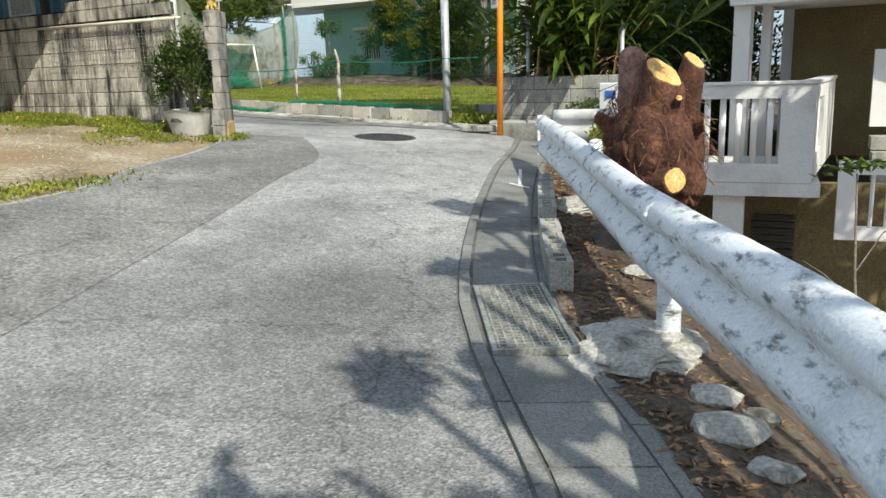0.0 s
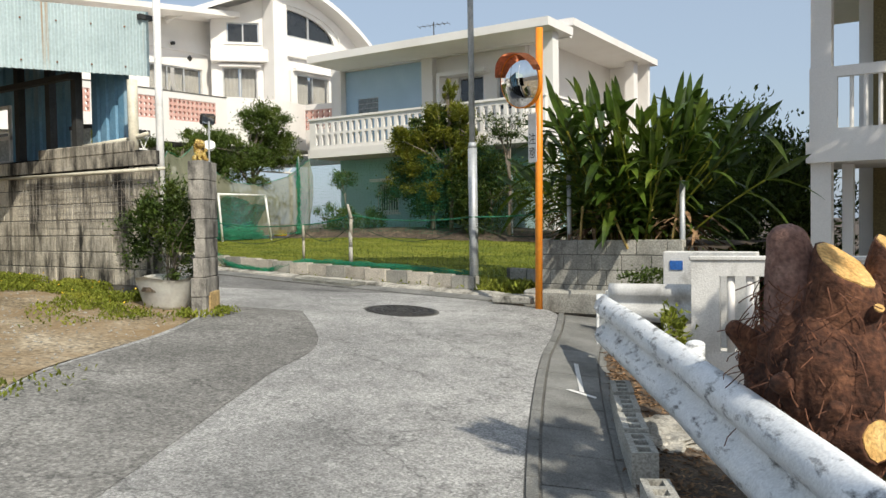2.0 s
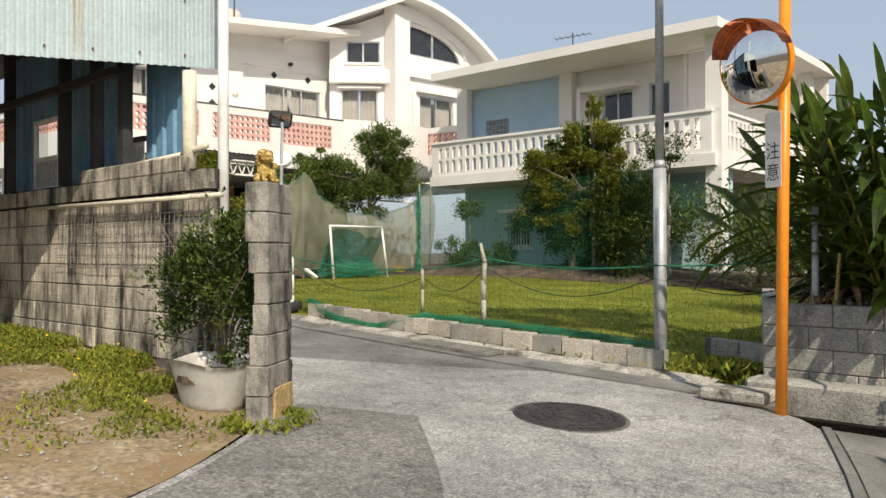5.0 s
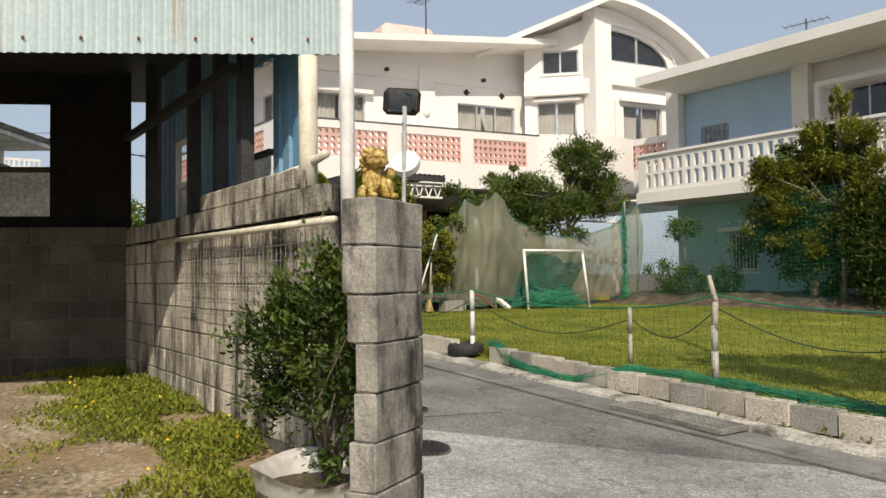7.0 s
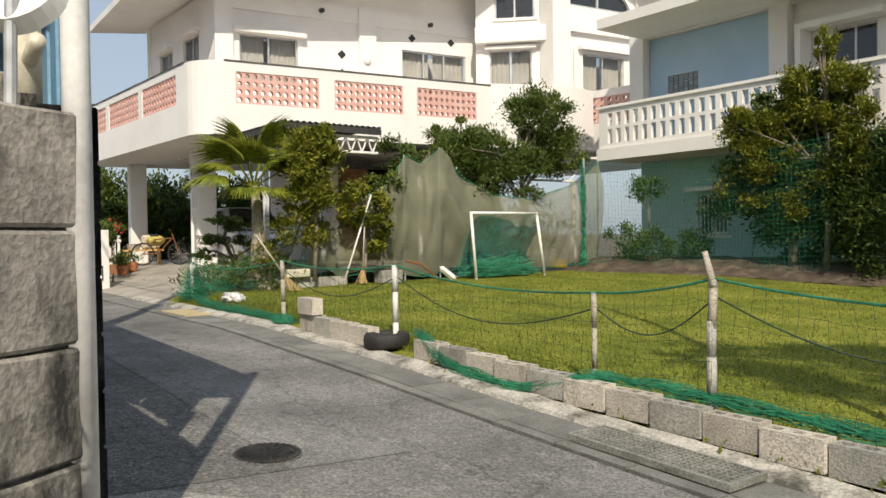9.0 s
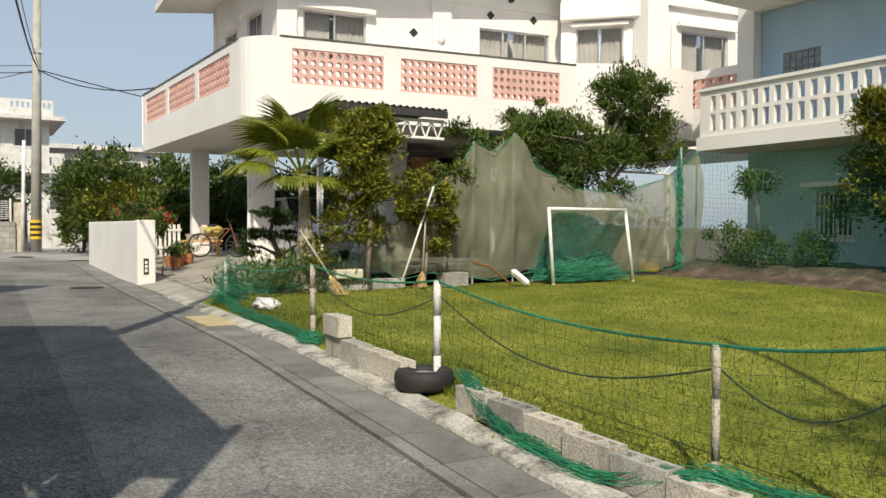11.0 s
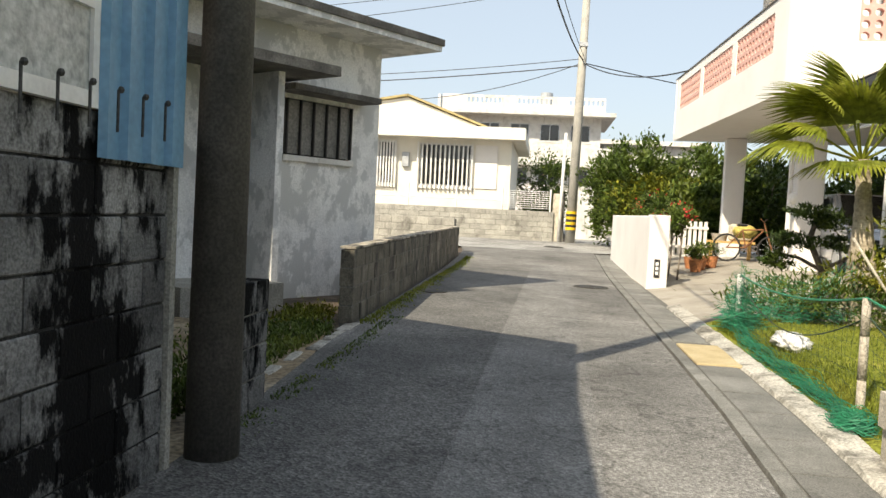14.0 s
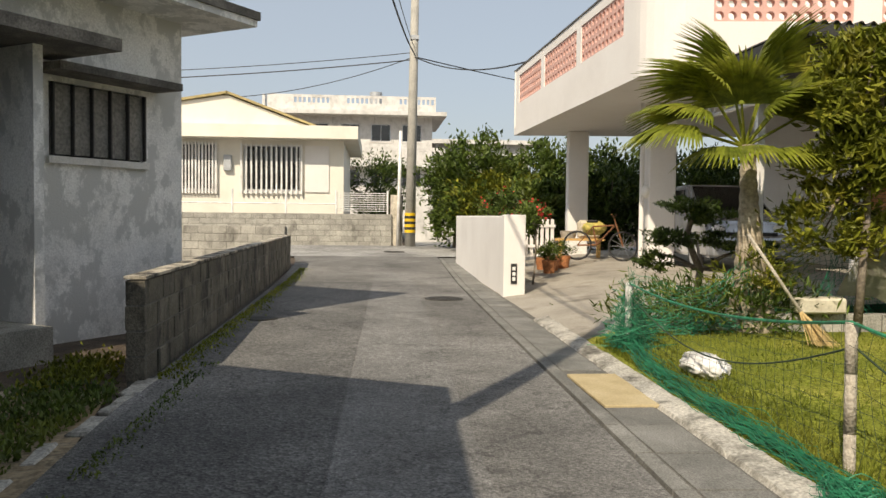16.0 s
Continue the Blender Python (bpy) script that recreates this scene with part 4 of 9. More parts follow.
bm = bmesh.new()
strip(bm, np.linspace(0, 4.5, 8), lambda u: 8.552, lambda u: 9.25, 0.0, 0.2)
part("tower_gable", bm, M_WHITE, house, M=MTR)
bm = bmesh.new()
strip(bm, np.linspace(0, 4.5, 40), pane_z, lambda u: max(pane_z(u) + 0.02, arch_z(u)), 0.0, 0.2)
part("tower_gable", bm, M_WHITE, house, M=MTR)
bm = bmesh.new()                              # raised moulding round the window
strip(bm, np.linspace(0, 2.9, 30), lambda u: 9.27 + 1.2 * math.sqrt(max(0, 1 - (u / 2.92) ** 2)), lambda u: 9.4 + 1.28 * math.sqrt(max(0, 1 - (u / 3.2) ** 2)), -0.08, -0.001)
part("tower_moulding", bm, M_WHITE, house, M=MTR)
bm = bmesh.new()
strip(bm, np.linspace(0, 2.6, 26), lambda u: 9.25, lambda u: pane_z(u) + 0.003, 0.10, 0.12)
part("arched_window", bm, M_GLASSDARK, house, "dark quarter-round window under the arch", M=MTR)
part("mullion", boxbm((1.22, 0.05, 9.25), (1.30, 0.099, 10.2)), M_ALU, house, M=MTR)
part("window_rail", boxbm((0.0, 0.04, 9.251), (2.6, 0.098, 9.31)), M_ALU, house, M=MTR)
bm = bmesh.new()
strip(bm, np.linspace(-0.45, 4.6, 40), arch_z, lambda u: arch_z(u) + 0.2, -0.75, 4.0)
part("arched_roof", bm, M_WHITE, house, "arched white concrete roof slab", M=MTR)
# the sloping wing of that roof runs down over the slanted wall
a0, a1 = MTR @ Vector((-0.453, -0.75, 11.05)), MTR @ Vector((-0.453, 4.0, 11.05))
b0 = a0 + Vector((-3.2, -3.2, -1.58))
b1 = b0 + Vector((-3.4, 3.4, 0))
bm = bmesh.new()
vl = [bm.verts.new(p) for p in (a0, b0, b1, a1)]
vh = [bm.verts.new(p + Vector((0, 0, 0.2))) for p in (a0, b0, b1, a1)]
bm.faces.new(vl[::-1]); bm.faces.new(vh)
for i in range(4):
    bm.faces.new((vl[i], vl[(i + 1) % 4], vh[(i + 1) % 4], vh[i]))
bmesh.ops.recalc_face_normals(bm, faces=bm.faces[:])
part("roof_wing", bm, M_WHITE, house, "sloping white roof slab beside the arch")
bm = bmesh.new()
strip(bm, np.linspace(0, L45, 8), lambda u: 10.301, lambda u: max(10.31, 10.98 - 0.349 * (2.75 - u)), 0.0, 0.18)
part("tower_wall", bm, M_WHITE, house, M=MT)
part("tower_wall", boxbm((-30.0, 30.5, ZB), (-23.6, 30.7, 8.6)), M_WHITE, house)
# panel towards the neighbour
MR = Matrix.Translation((-23.05, 24.45, 0)) @ Matrix.Rotation(radians(8), 4, "Z")
part("parapet", holed(2.9, ZB, ZP + 0.1, 0.15, [(0.35, 2.6, 5.3, 6.05)]), M_WHITE, house, M=MR)
breeze_panel(house, MR @ Matrix.Translation((0, 0.02, 0)), 0.35, 2.6, 5.3, 6.05, 4, 9)

# carport roof in front of the house: dark corrugated sheets on a white truss
carport = thing("carport_roof", (-20.5, 16, 3.6), "dark corrugated carport roof on white steel trusses beside the house", "carport")
CY0, CY1, CX0, CX1 = 13.75, 15.9, -24.0, -20.2
bm = corrugated(CY1 - CY0, 0, 4.2, 0.13, 0.03)
bm.transform(Matrix.Rotation(radians(90), 4, "X"))
part("roof_sheet", bm, M_STEEL_DARK, carport, "dark corrugated roof sheets", M=Matrix.Translation((CX1, CY0, 4.34)) @ Matrix.Rotation(radians(90), 4, "Z") @ Matrix.Rotation(radians(180), 4, "Z") @ Matrix.Translation((-(CY1 - CY0), 0, 0)) @ Matrix.Rotation(radians(180), 4, "Z") @ Matrix.Translation((-(CY1 - CY0), 0, 0)) @ Matrix.Translation((0, 4.2, 0)))
part("fascia_beam", boxbm((CX1 - 0.06, CY0, 4.2), (CX1, CY1, 4.32)), M_STEEL_DARK, carport)
part("fascia_beam", boxbm((CX0, CY0, 4.2), (CX1 - 0.06, CY0 + 0.06, 4.32)), M_STEEL_DARK, carport)


def truss(a, b, z0, z1, n):
    bm = bmesh.new()
    a, b = Vector(a), Vector(b)
    up = Vector((0, 0, 1))
    rod(bm, a + up * z0, b + up * z0, 0.03, seg=6)
    rod(bm, a + up * z1, b + up * z1, 0.03, seg=6)
    for i in range(n):
        p, q, r = a.lerp(b, i / n), a.lerp(b, (i + 0.5) / n), a.lerp(b, (i + 1) / n)
        rod(bm, p + up * z1, q + up * z0, 0.018, seg=6)
        rod(bm, q + up * z0, r + up * z1, 0.018, seg=6)
    return bm


part("truss", truss((CX1 - 0.15, CY0 + 0.9, 0), (CX1 - 0.15, CY1, 0), 3.84, 4.15, 5), M_WHITEPAINT, carport)
part("truss", truss((CX0, CY0 + 0.5, 0), (CX1 - 0.1, CY0 + 0.5, 0), 3.84, 4.15, 5), M_WHITEPAINT, carport)
for x, y in ((CX0 + 1.6, CY1 - 0.2), (CX0 + 1.6, CY0 + 0.6)):
    part("post", boxbm((x - 0.05, y - 0.05, 1.1), (x + 0.05, y + 0.05, 3.84)), M_WHITEPAINT, carport)
# second carport further along the house
cp2 = thing("carport_roof", (-22.4, 20, 3.5), "dark carport roof on a white truss under the balcony", "carport")
part("roof_sheet", boxbm((-25.2, 18.2, 3.98), (-22.3, 23.9, 4.03)), M_STEEL_DARK, cp2)
part("truss", truss((-22.4, 18.2, 0), (-22.4, 23.9, 0), 3.62, 3.92, 8), M_WHITEPAINT, cp2)
for y in (18.4, 23.7):
    part("post", boxbm((-22.45, y - 0.05, 1.2), (-22.35, y + 0.05, 3.62)), M_WHITEPAINT, cp2)

# ---- blue house ----
bh = thing("blue_house", (-16, 26, 1.2), "two-storey house with pale blue wall, white frame and balcony", "house")
MB = Matrix.Translation((-20.25, 24.0, 0))
bho = [(0.95, 1.85, 5.58, 6.1), (5.15, 6.1, 5.55, 6.4), (6.6, 7.2, 5.2, 6.5)]
part("wall", holed(7.6, 4.1, 7.45, 0.2, bho), M_WHITE, bh, M=MB)
part("blue_panel", holed(3.45, 4.3, 7.1, 0.03, [(0.55, 1.45, 5.58, 6.1)]), M_PALEBLUE, bh, "pale blue painted wall panel", M=MB @ Matrix.Translation((0.4, -0.034, 0)))
for u in (0.16, 4.1):
    part("pilaster", boxbm((u - 0.22, -0.3, 4.1), (u + 0.22, -0.036, 7.45)), M_WHITE, bh, M=MB)
part("beam", boxbm((-0.06, -0.24, 7.12), (9.2, -0.04, 7.45)), M_WHITE, bh, M=MB)
# glass blocks
gb = part("glass_block_window", boxbm((0.95, 0.03, 5.58), (1.85, 0.05, 6.1)), M_ALU, bh, M=MB)
for i in range(6):
    for j in range(3):
        part("pane", boxbm((0.965 + i * 0.148, -0.02, 5.595 + j * 0.168), (0.965 + i * 0.148 + 0.13, 0.028, 5.595 + j * 0.168 + 0.15), bevel=0.008), M_GLASSBLOCK, gb, M=MB)
window(bh, MB, *bho[1], 0.2, glass_mat=M_GLASSDARK, curtain=False)
window(bh, MB, *bho[2], 0.2, glass_mat=M_GLASSDARK, curtain=False)
part("window_hood", boxbm((4.6, -0.5, 6.42), (6.4, -0.036, 6.55)), M_WHITE, bh, M=MB)
part("window_hood_side", boxbm((4.6, -0.5, 5.3), (4.72, -0.036, 6.42)), M_WHITE, bh, M=MB)
part("roof", boxbm((-20.5, 23.72, 7.455), (-10.9, 31.5, 7.68)), M_WHITE, bh)
part("eave", boxbm((-19.9, 22.0, 7.13), (-10.9, 23.70, 7.37)), M_WHITE, bh)
part("balcony_slab", boxbm((-20.45, 22.55, 3.98), (-11.2, 24.0, 4.28)), M_WHITE, bh)
part("balcony_slab", boxbm((-12.6, 24.0, 3.98), (-11.2, 31, 4.28)), M_WHITE, bh)


def balustrade(root, M, L, z0, z1, step=0.27, t=0.1):
    """A concrete balustrade with two rows of slots."""
    holes = []
    n = int((L - 0.3) / step)
    off = (L - n * step) / 2
    zm = (z0 + z1) / 2 + 0.02
    for i in range(n):
        a = off + i * step + 0.06
        holes.append((a, a + step - 0.12, z0 + 0.12, zm - 0.04))
        holes.append((a, a + step - 0.12, zm + 0.04, z1 - 0.12))
    part("balustrade", holed(L, z0, z1, t, holes), M_WHITE, root, M=M)
    part("handrail", boxbm((-0.02, -0.05, z1), (L + 0.02, t + 0.05, z1 + 0.07)), M_WHITE, root, M=M)


balustrade(bh, Matrix.Translation((-20.4, 22.6, 0)), 9.1, 4.28, 5.28)
balustrade(bh, Matrix.Translation((-11.2, 22.72, 0)) @ Matrix.Rotation(radians(90), 4, "Z"), 8.0, 4.28, 5.28)
part("corner_column", boxbm((-11.5, 22.7, 1.0), (-11.1, 23.1, 7.45)), M_WHITE, bh)
part("corner_column", boxbm((-11.65, 30, 1.0), (-11.3, 30.4, 7.45)), M_WHITE, bh)
part("wall", boxbm((-12.8, 24.2, 4.1), (-12.6, 31, 7.45)), M_WHITE, bh)
part("wall", boxbm((-20.25, 31, 1.0), (-11.1, 31.2, 7.45)), M_WHITE, bh)
part("wall", boxbm((-20.25, 24.2, 1.0), (-20.05, 31, 7.45)), M_WHITE, bh)
MBG = Matrix.Translation((-20.25, 24.05, 0))
gh = [(1.75, 2.6, 2.05, 3.05), (5.0, 6.2, 2.0, 3.1)]
part("wall", holed(8.8, 1.0, 3.98, 0.2, gh), M_TEAL, bh, "pale teal ground-floor wall", M=MBG)
for q in gh:
    window(bh, MBG, *q, 0.2, glass_mat=M_GLASSDARK, curtain=False)
    bars(bh, MBG, q[0], q[1], q[2], q[3], 9, -0.04)
    part("window_hood", boxbm((q[0] - 0.15, -0.35, q[3] + 0.08), (q[1] + 0.15, 0, q[3] + 0.18)), M_WHITE, bh, M=MBG)
bm = bmesh.new()
rod(bm, (-16.9, 25.3, 7.68), (-16.9, 25.3, 8.75), 0.02, seg=6)
rod(bm, (-17.4, 25.1, 8.6), (-16.4, 25.5, 8.68), 0.012, seg=5)
for k in range(7):
    p = Vector((-17.4, 25.1, 8.6)).lerp(Vector((-16.4, 25.5, 8.68)), k / 6)
    rod(bm, p + Vector((0.06, -0.2, 0)), p + Vector((-0.06, 0.2, 0)), 0.008, seg=5)
part("antenna", bm, M_STEEL_DARK, bh, "thin roof television antenna")

# ---- blue sheet garage on a block wall ----
MFA = frame_at(-12.9, 2.62, -30)               # front fascia, heading north-east
garage = thing("garage", (-12.5, 5.5, 1.0), "open-fronted garage clad in pale blue corrugated sheet", "garage")
LF = math.hypot(-9.76 + 12.9, 8.06 - 2.62)
part("fascia", corrugated(LF, 3.56, 4.36, 0.076, 0.014), M_SHEET, garage, "pale blue corrugated fascia with rust runs", M=MFA)
bm = bmesh.new()
for k in range(0, int(LF / 0.38)):
    for z in (3.66, 4.15):
        ball(bm, (0.3 + k * 0.38, -0.016, z), 0.012, seg=6, rings=4)
part("screws", bm, M_RUST, garage, M=MFA)
part("front_beam", boxbm((0, 0.05, 3.6), (LF - 0.05, 0.15, 3.75)), M_STEEL_DARK, garage, M=MFA)
part("roof", prism([(-12.9, 2.62), (-9.82, 7.99), (-15.4, 8.2), (-17.9, 3.2)], 4.3, 4.34), M_STEEL_DARK, garage)
# street side cladding above the wall


def clad(a, b, z0, z1, material=None, y=7.9):
    part("cladding", corrugated(b - a, z0, z1, 0.19, 0.03, ribbed=True), material or M_SHEETBLUE, garage, "blue ribbed wall cladding", M=Matrix.Translation((a, y, 0)))


clad(-12.66, -11.2, 2.50, 4.3)
clad(-13.36, -12.66, 3.45, 4.3)
clad(-14.08, -13.36, 2.42, 4.3)
clad(-11.2, -10.75, 3.75, 4.3)
clad(-10.75, -9.95, 2.6, 4.3)
# street window with patterned lower pane
MWn = Matrix.Translation((-13.36, 7.86, 0))
for lo, hi, m, nm in (((0.0, 0, 2.60), (0.70, 0.04, 2.66), M_WHITEPAINT, "window_rail"), ((0.0, 0, 2.96), (0.70, 0.04, 3.01), M_WHITEPAINT, "window_rail"), ((0, 0, 3.40), (0.70, 0.04, 3.45), M_WHITEPAINT, "window_rail"),
                      ((0, 0.001, 2.66), (0.04, 0.039, 3.40), M_WHITEPAINT, "window_stile"), ((0.66, 0.001, 2.66), (0.70, 0.039, 3.40), M_WHITEPAINT, "window_stile")):
    part(nm, boxbm(lo, hi), m, garage, M=MWn)
part("pane", boxbm((0.04, 0.015, 2.66), (0.66, 0.022, 2.96)), M_FROST, garage, "patterned obscure glass pane", M=MWn)
part("pane", boxbm((0.04, 0.015, 3.01), (0.36, 0.022, 3.40)), M_GLASS, garage, M=MWn)
# second window nearer the entrance
for lo, hi in (((-11.2, 7.86, 2.62), (-10.75, 7.9, 2.67)), ((-11.2, 7.86, 2.98), (-10.75, 7.9, 3.03))):
    part("window_rail", boxbm(lo, hi), M_STEEL_DARK, garage)
part("pane", boxbm((-11.2, 7.875, 2.67), (-10.75, 7.882, 2.98)), M_FROST, garage, "patterned obscure glass pane")
for x, r in ((-9.56, 0.06),):
    part("post", rodbm((x, 7.66, 2.38), (x, 7.66, 3.44), r, seg=14), M_CREAMPAINT, garage, "cream steel post", smooth=True)
for x in (-10.68, -11.26, -12.0, -13.5):
    part("frame_post", boxbm((x - 0.05, 7.6, 2.38 if x > -10 else 2.6), (x + 0.05, 7.7, 4.28)), M_STEEL_DARK, garage)
part("downpipe", rodbm((-9.19, 7.75, 1.0), (-9.19, 7.75, 5.2), 0.045, seg=14), M_WHITEPAINT, garage, "white downpipe", smooth=True)
bm = bmesh.new()
tube(bm, [(-9.3, 7.66, 2.78), (-9.7, 7.68, 2.74), (-11.0, 7.7, 2.70)], 0.028, 8)
part("gutter_pipe", bm, M_CREAMPAINT, garage, "cream pipe", smooth=True)
# back wall with a window opening onto the sky
MGB = Matrix.Translation((-14.1, 7.58, 0)) @ Matrix.Rotation(radians(-117), 4, "Z")
# cladding insides take the near-black colour that stands for shade
part("back_cladding", holed(5.4, 2.6, 4.3, 0.03, [(0.85, 1.75, 2.72, 3.95)]), M_DEEPSHADE, garage, "inside of the back cladding, coloured near black for shade", M=MGB)
part("window_rail", boxbm((0.85, -0.02, 3.2), (1.75, 0.04, 3.26)), M_STEEL_DARK, garage, M=MGB)
part("pane", boxbm((0.85, 0.01, 2.72), (1.75, 0.016, 3.2)), M_FROST, garage, M=MGB)
part("beam", boxbm((-14.1, 7.5, 3.55), (-10.6, 7.58, 3.62)), M_STEEL_DARK, garage)
part("south_cladding", boxbm((-17.9, 2.6, 1.0), (-12.95, 2.66, 4.3)), M_DEEPSHADE, garage)
bm = bmesh.new()
box(bm, (-12.6, 5.6, 4.1), (-12.4, 6.9, 4.16), bevel=0.02)
part("tube_lamp", bm, M_WHITEPAINT, garage, "unlit white tube lamp fitting")
# eave to the street
part("eave", boxbm((-14.2, 7.94, 4.26), (-9.75, 8.12, 4.32)), M_STEEL_DARK, garage)

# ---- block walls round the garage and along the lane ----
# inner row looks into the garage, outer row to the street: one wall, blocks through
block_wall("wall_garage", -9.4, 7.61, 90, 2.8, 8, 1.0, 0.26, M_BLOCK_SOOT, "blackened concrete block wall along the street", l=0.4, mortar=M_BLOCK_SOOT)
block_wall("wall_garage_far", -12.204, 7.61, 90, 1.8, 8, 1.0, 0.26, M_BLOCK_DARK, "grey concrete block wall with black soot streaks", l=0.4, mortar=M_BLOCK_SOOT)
block_wall("wall_garage_inner", -9.0, 7.50, 90, 5.0, 7, 0.98, 0.10, M_BLOCK, "stained grey concrete block wall inside the yard", l=0.4)
tagged(part("wall_cap", boxbm((-14.0, 7.5, 2.402), (-9.02, 7.605, 2.56)), M_BLOCK, None), "stained concrete beam on the yard wall", "wall", kind="structure")
tagged(part("wall_upstand", boxbm((-11.35, 7.505, 2.564), (-9.45, 7.6, 2.70), bevel=0.012), M_BLOCK, None), "pale cracked concrete upstand on the yard wall", "wall", kind="structure")
# blocks here carry the garage's shade in their colour
block_wall("wall_garage_back", -16.28, 3.30, -27, 4.8, 8, 1.0, 0.15, M_BLOCK_DIM, "brown-grey block wall closing the back of the garage, darkened for shade", jitter=0.003)
# white vertical pipe strip on the wall's end
tagged(part("wall_end_strip", boxbm((-14.06, 7.70, 0.98), (-14.01, 7.89, 2.55)), M_CONC, None), "pale rough concrete edge of the sooty wall", "wall", kind="structure")
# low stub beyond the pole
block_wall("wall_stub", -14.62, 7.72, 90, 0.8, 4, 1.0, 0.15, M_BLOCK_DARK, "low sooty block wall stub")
# low wall in front of the grey house
block_wall("wall_low", -18.75, 7.48, 91.2, 13.4, 4, 1.02, 0.15, M_BLOCK_MOSS, "low weathered dark block garden wall beside the lane", jitter=0.005)
tagged(part("wall_cap", boxbm((0, -0.16, 1.825), (13.4, 0.01, 1.85)), M_BLOCK, None, M=frame_at(-18.75, 7.48, 91.2)), "thin cement coping on the garden wall", "wall", kind="structure")

# gate pillar, weathered, of large blocks in two columns
pillar = thing("gate_pillar", (-7.75, 7.07, 0.75), "weathered grey block gate pillar with a chipped edge", "pillar")
MP = Matrix.Translation((-7.69, 7.10, 0.75)) @ Matrix.Rotation(radians(121), 4, "Z")   # x along the wide face, y into the yard
for c in range(8):
    z = c * 0.2
    chip = (0, 0.0, 0.03, 0.05, 0.06, 0.02, 0.0, 0.0)[c]
    bm = bmesh.new()
    box(bm, (random.uniform(0, 0.008), random.uniform(-0.006, 0.004), z + 0.003), (0.43 + random.uniform(-0.01, 0.006), 0.155 - chip, z + 0.197), bevel=0.006)
    bmesh.ops.subdivide_edges(bm, edges=bm.edges[:], cuts=3, use_grid_fill=True)
    for v in bm.verts:
        v.co += noise.noise_vector(v.co * 9 + Vector((c, 0, 0))) * 0.004 + noise.noise_vector(v.co * 30 + Vector((c, 0, 0))) * 0.003
    part("block", bm, M_PILLAR, pillar, M=MP)
part("mortar", boxbm((0.012, 0.012, 0.0), (0.418, 0.09, 1.585)), M_MORTAR, pillar, M=MP)
part("plaster_patch", boxbm((0.10, -0.012, 0.0), (0.425, 0.05, 0.25), bevel=0.012), mat("ochre_patch", (0.48, 0.33, 0.14), (0.25, 0.17, 0.08), (0.58, 0.43, 0.2), scale=5, fine=50, bump=0.3, stain=(0.1, 0.08, 0.05), stain_at=0.6), pillar, "ochre plaster patch at the foot", M=MP)

# ---- grey house ----
ghs = thing("grey_house", (-22, 5, 1.1), "single-storey grey house with mouldy render and flat roof", "house")
MG = Matrix.Translation((-22.4, 7.05, 0)) @ Matrix.Rotation(radians(147), 4, "Z") @ Matrix.Translation((-6.0, 0, 0))
# local x runs towards the street corner at 6.0, outer face at y = 0
gho = [(4.22, 5.42, 2.92, 3.68), (3.05, 3.55, 1.35, 3.75), (0.6, 1.8, 2.8, 3.7)]
part("wall", holed(6.0, 0.9, 4.62, 0.2, gho), M_GREYHOUSE, ghs, M=MG)
gwin = window(ghs, MG, *gho[0], 0.2, panes=3, frame_mat=M_STEEL_DARK, glass_mat=M_GLASSDARK, curtain=False, sill=False)
bm = bmesh.new()
for k in range(6):
    box(bm, (4.24 + k * 0.233, -0.05, 2.93), (4.255 + k * 0.233, 0.0, 3.67))
part("slats", bm, M_STEEL_DARK, ghs, "grey window slats", M=MG)
part("shutter", boxbm((4.24, 0.005, 2.94), (5.40, 0.03, 3.66)), mat("grey_shutter", (0.22, 0.21, 0.19), rough=0.6, scale=4, fine=30), ghs, "dull grey window shutters", M=MG)
part("sill", boxbm((4.18, -0.06, 2.84), (5.46, -0.001, 2.915)), M_WHITE_OLD, ghs, M=MG)
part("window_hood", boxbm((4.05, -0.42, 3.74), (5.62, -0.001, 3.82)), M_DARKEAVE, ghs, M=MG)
window(ghs, MG, *gho[2], 0.2, frame_mat=M_ALU, glass_mat=M_GLASSDARK, curtain=False)
door = part("door", boxbm((3.05, 0.08, 1.35), (3.55, 0.12, 3.75)), M_GLASSDARK, ghs, "dark glazed door with white bars", M=MG)
bm = bmesh.new()
for k in range(5):
    box(bm, (3.06 + k * 0.112, 0.04, 1.4), (3.085 + k * 0.112, 0.07, 3.7))
for z in (1.38, 2.4, 2.5, 3.3, 3.68):
    box(bm, (3.05, 0.03, z), (3.55, 0.075, z + 0.05))
part("door_grille", bm, M_WHITEPAINT, door, M=MG)
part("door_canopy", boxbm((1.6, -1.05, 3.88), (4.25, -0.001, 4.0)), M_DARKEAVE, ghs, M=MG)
part("door_pier", boxbm((3.62, -0.62, 0.95), (3.72, -0.002, 3.88)), M_GREYHOUSE, ghs, M=MG)
part("step", boxbm((2.2, -0.9, 0.95), (3.6, -0.002, 1.3)), M_CONC, ghs, M=MG)
part("wall", boxbm((5.8, 0.2, 0.9), (6.0, 8.0, 4.62)), M_GREYHOUSE, ghs, M=MG)
part("roof", boxbm((-1.0, -0.75, 4.62), (6.5, 9.0, 4.70)), M_GREYHOUSE, ghs, M=MG)
part("roof_edge", boxbm((-1.02, -0.78, 4.70), (6.53, 9.03, 4.80)), M_DARKEAVE, ghs, "blackened roof edge", M=MG)
part("chimney", boxbm((4.6, 2.2, 4.8), (5.25, 2.85, 5.4)), M_DARKEAVE, ghs, "dark square roof stack", M=MG)
part("drain_pipe", rodbm((4.4, 2.3, 4.8), (4.4, 2.3, 6.2), 0.06), M_POLECONC, ghs, M=MG)

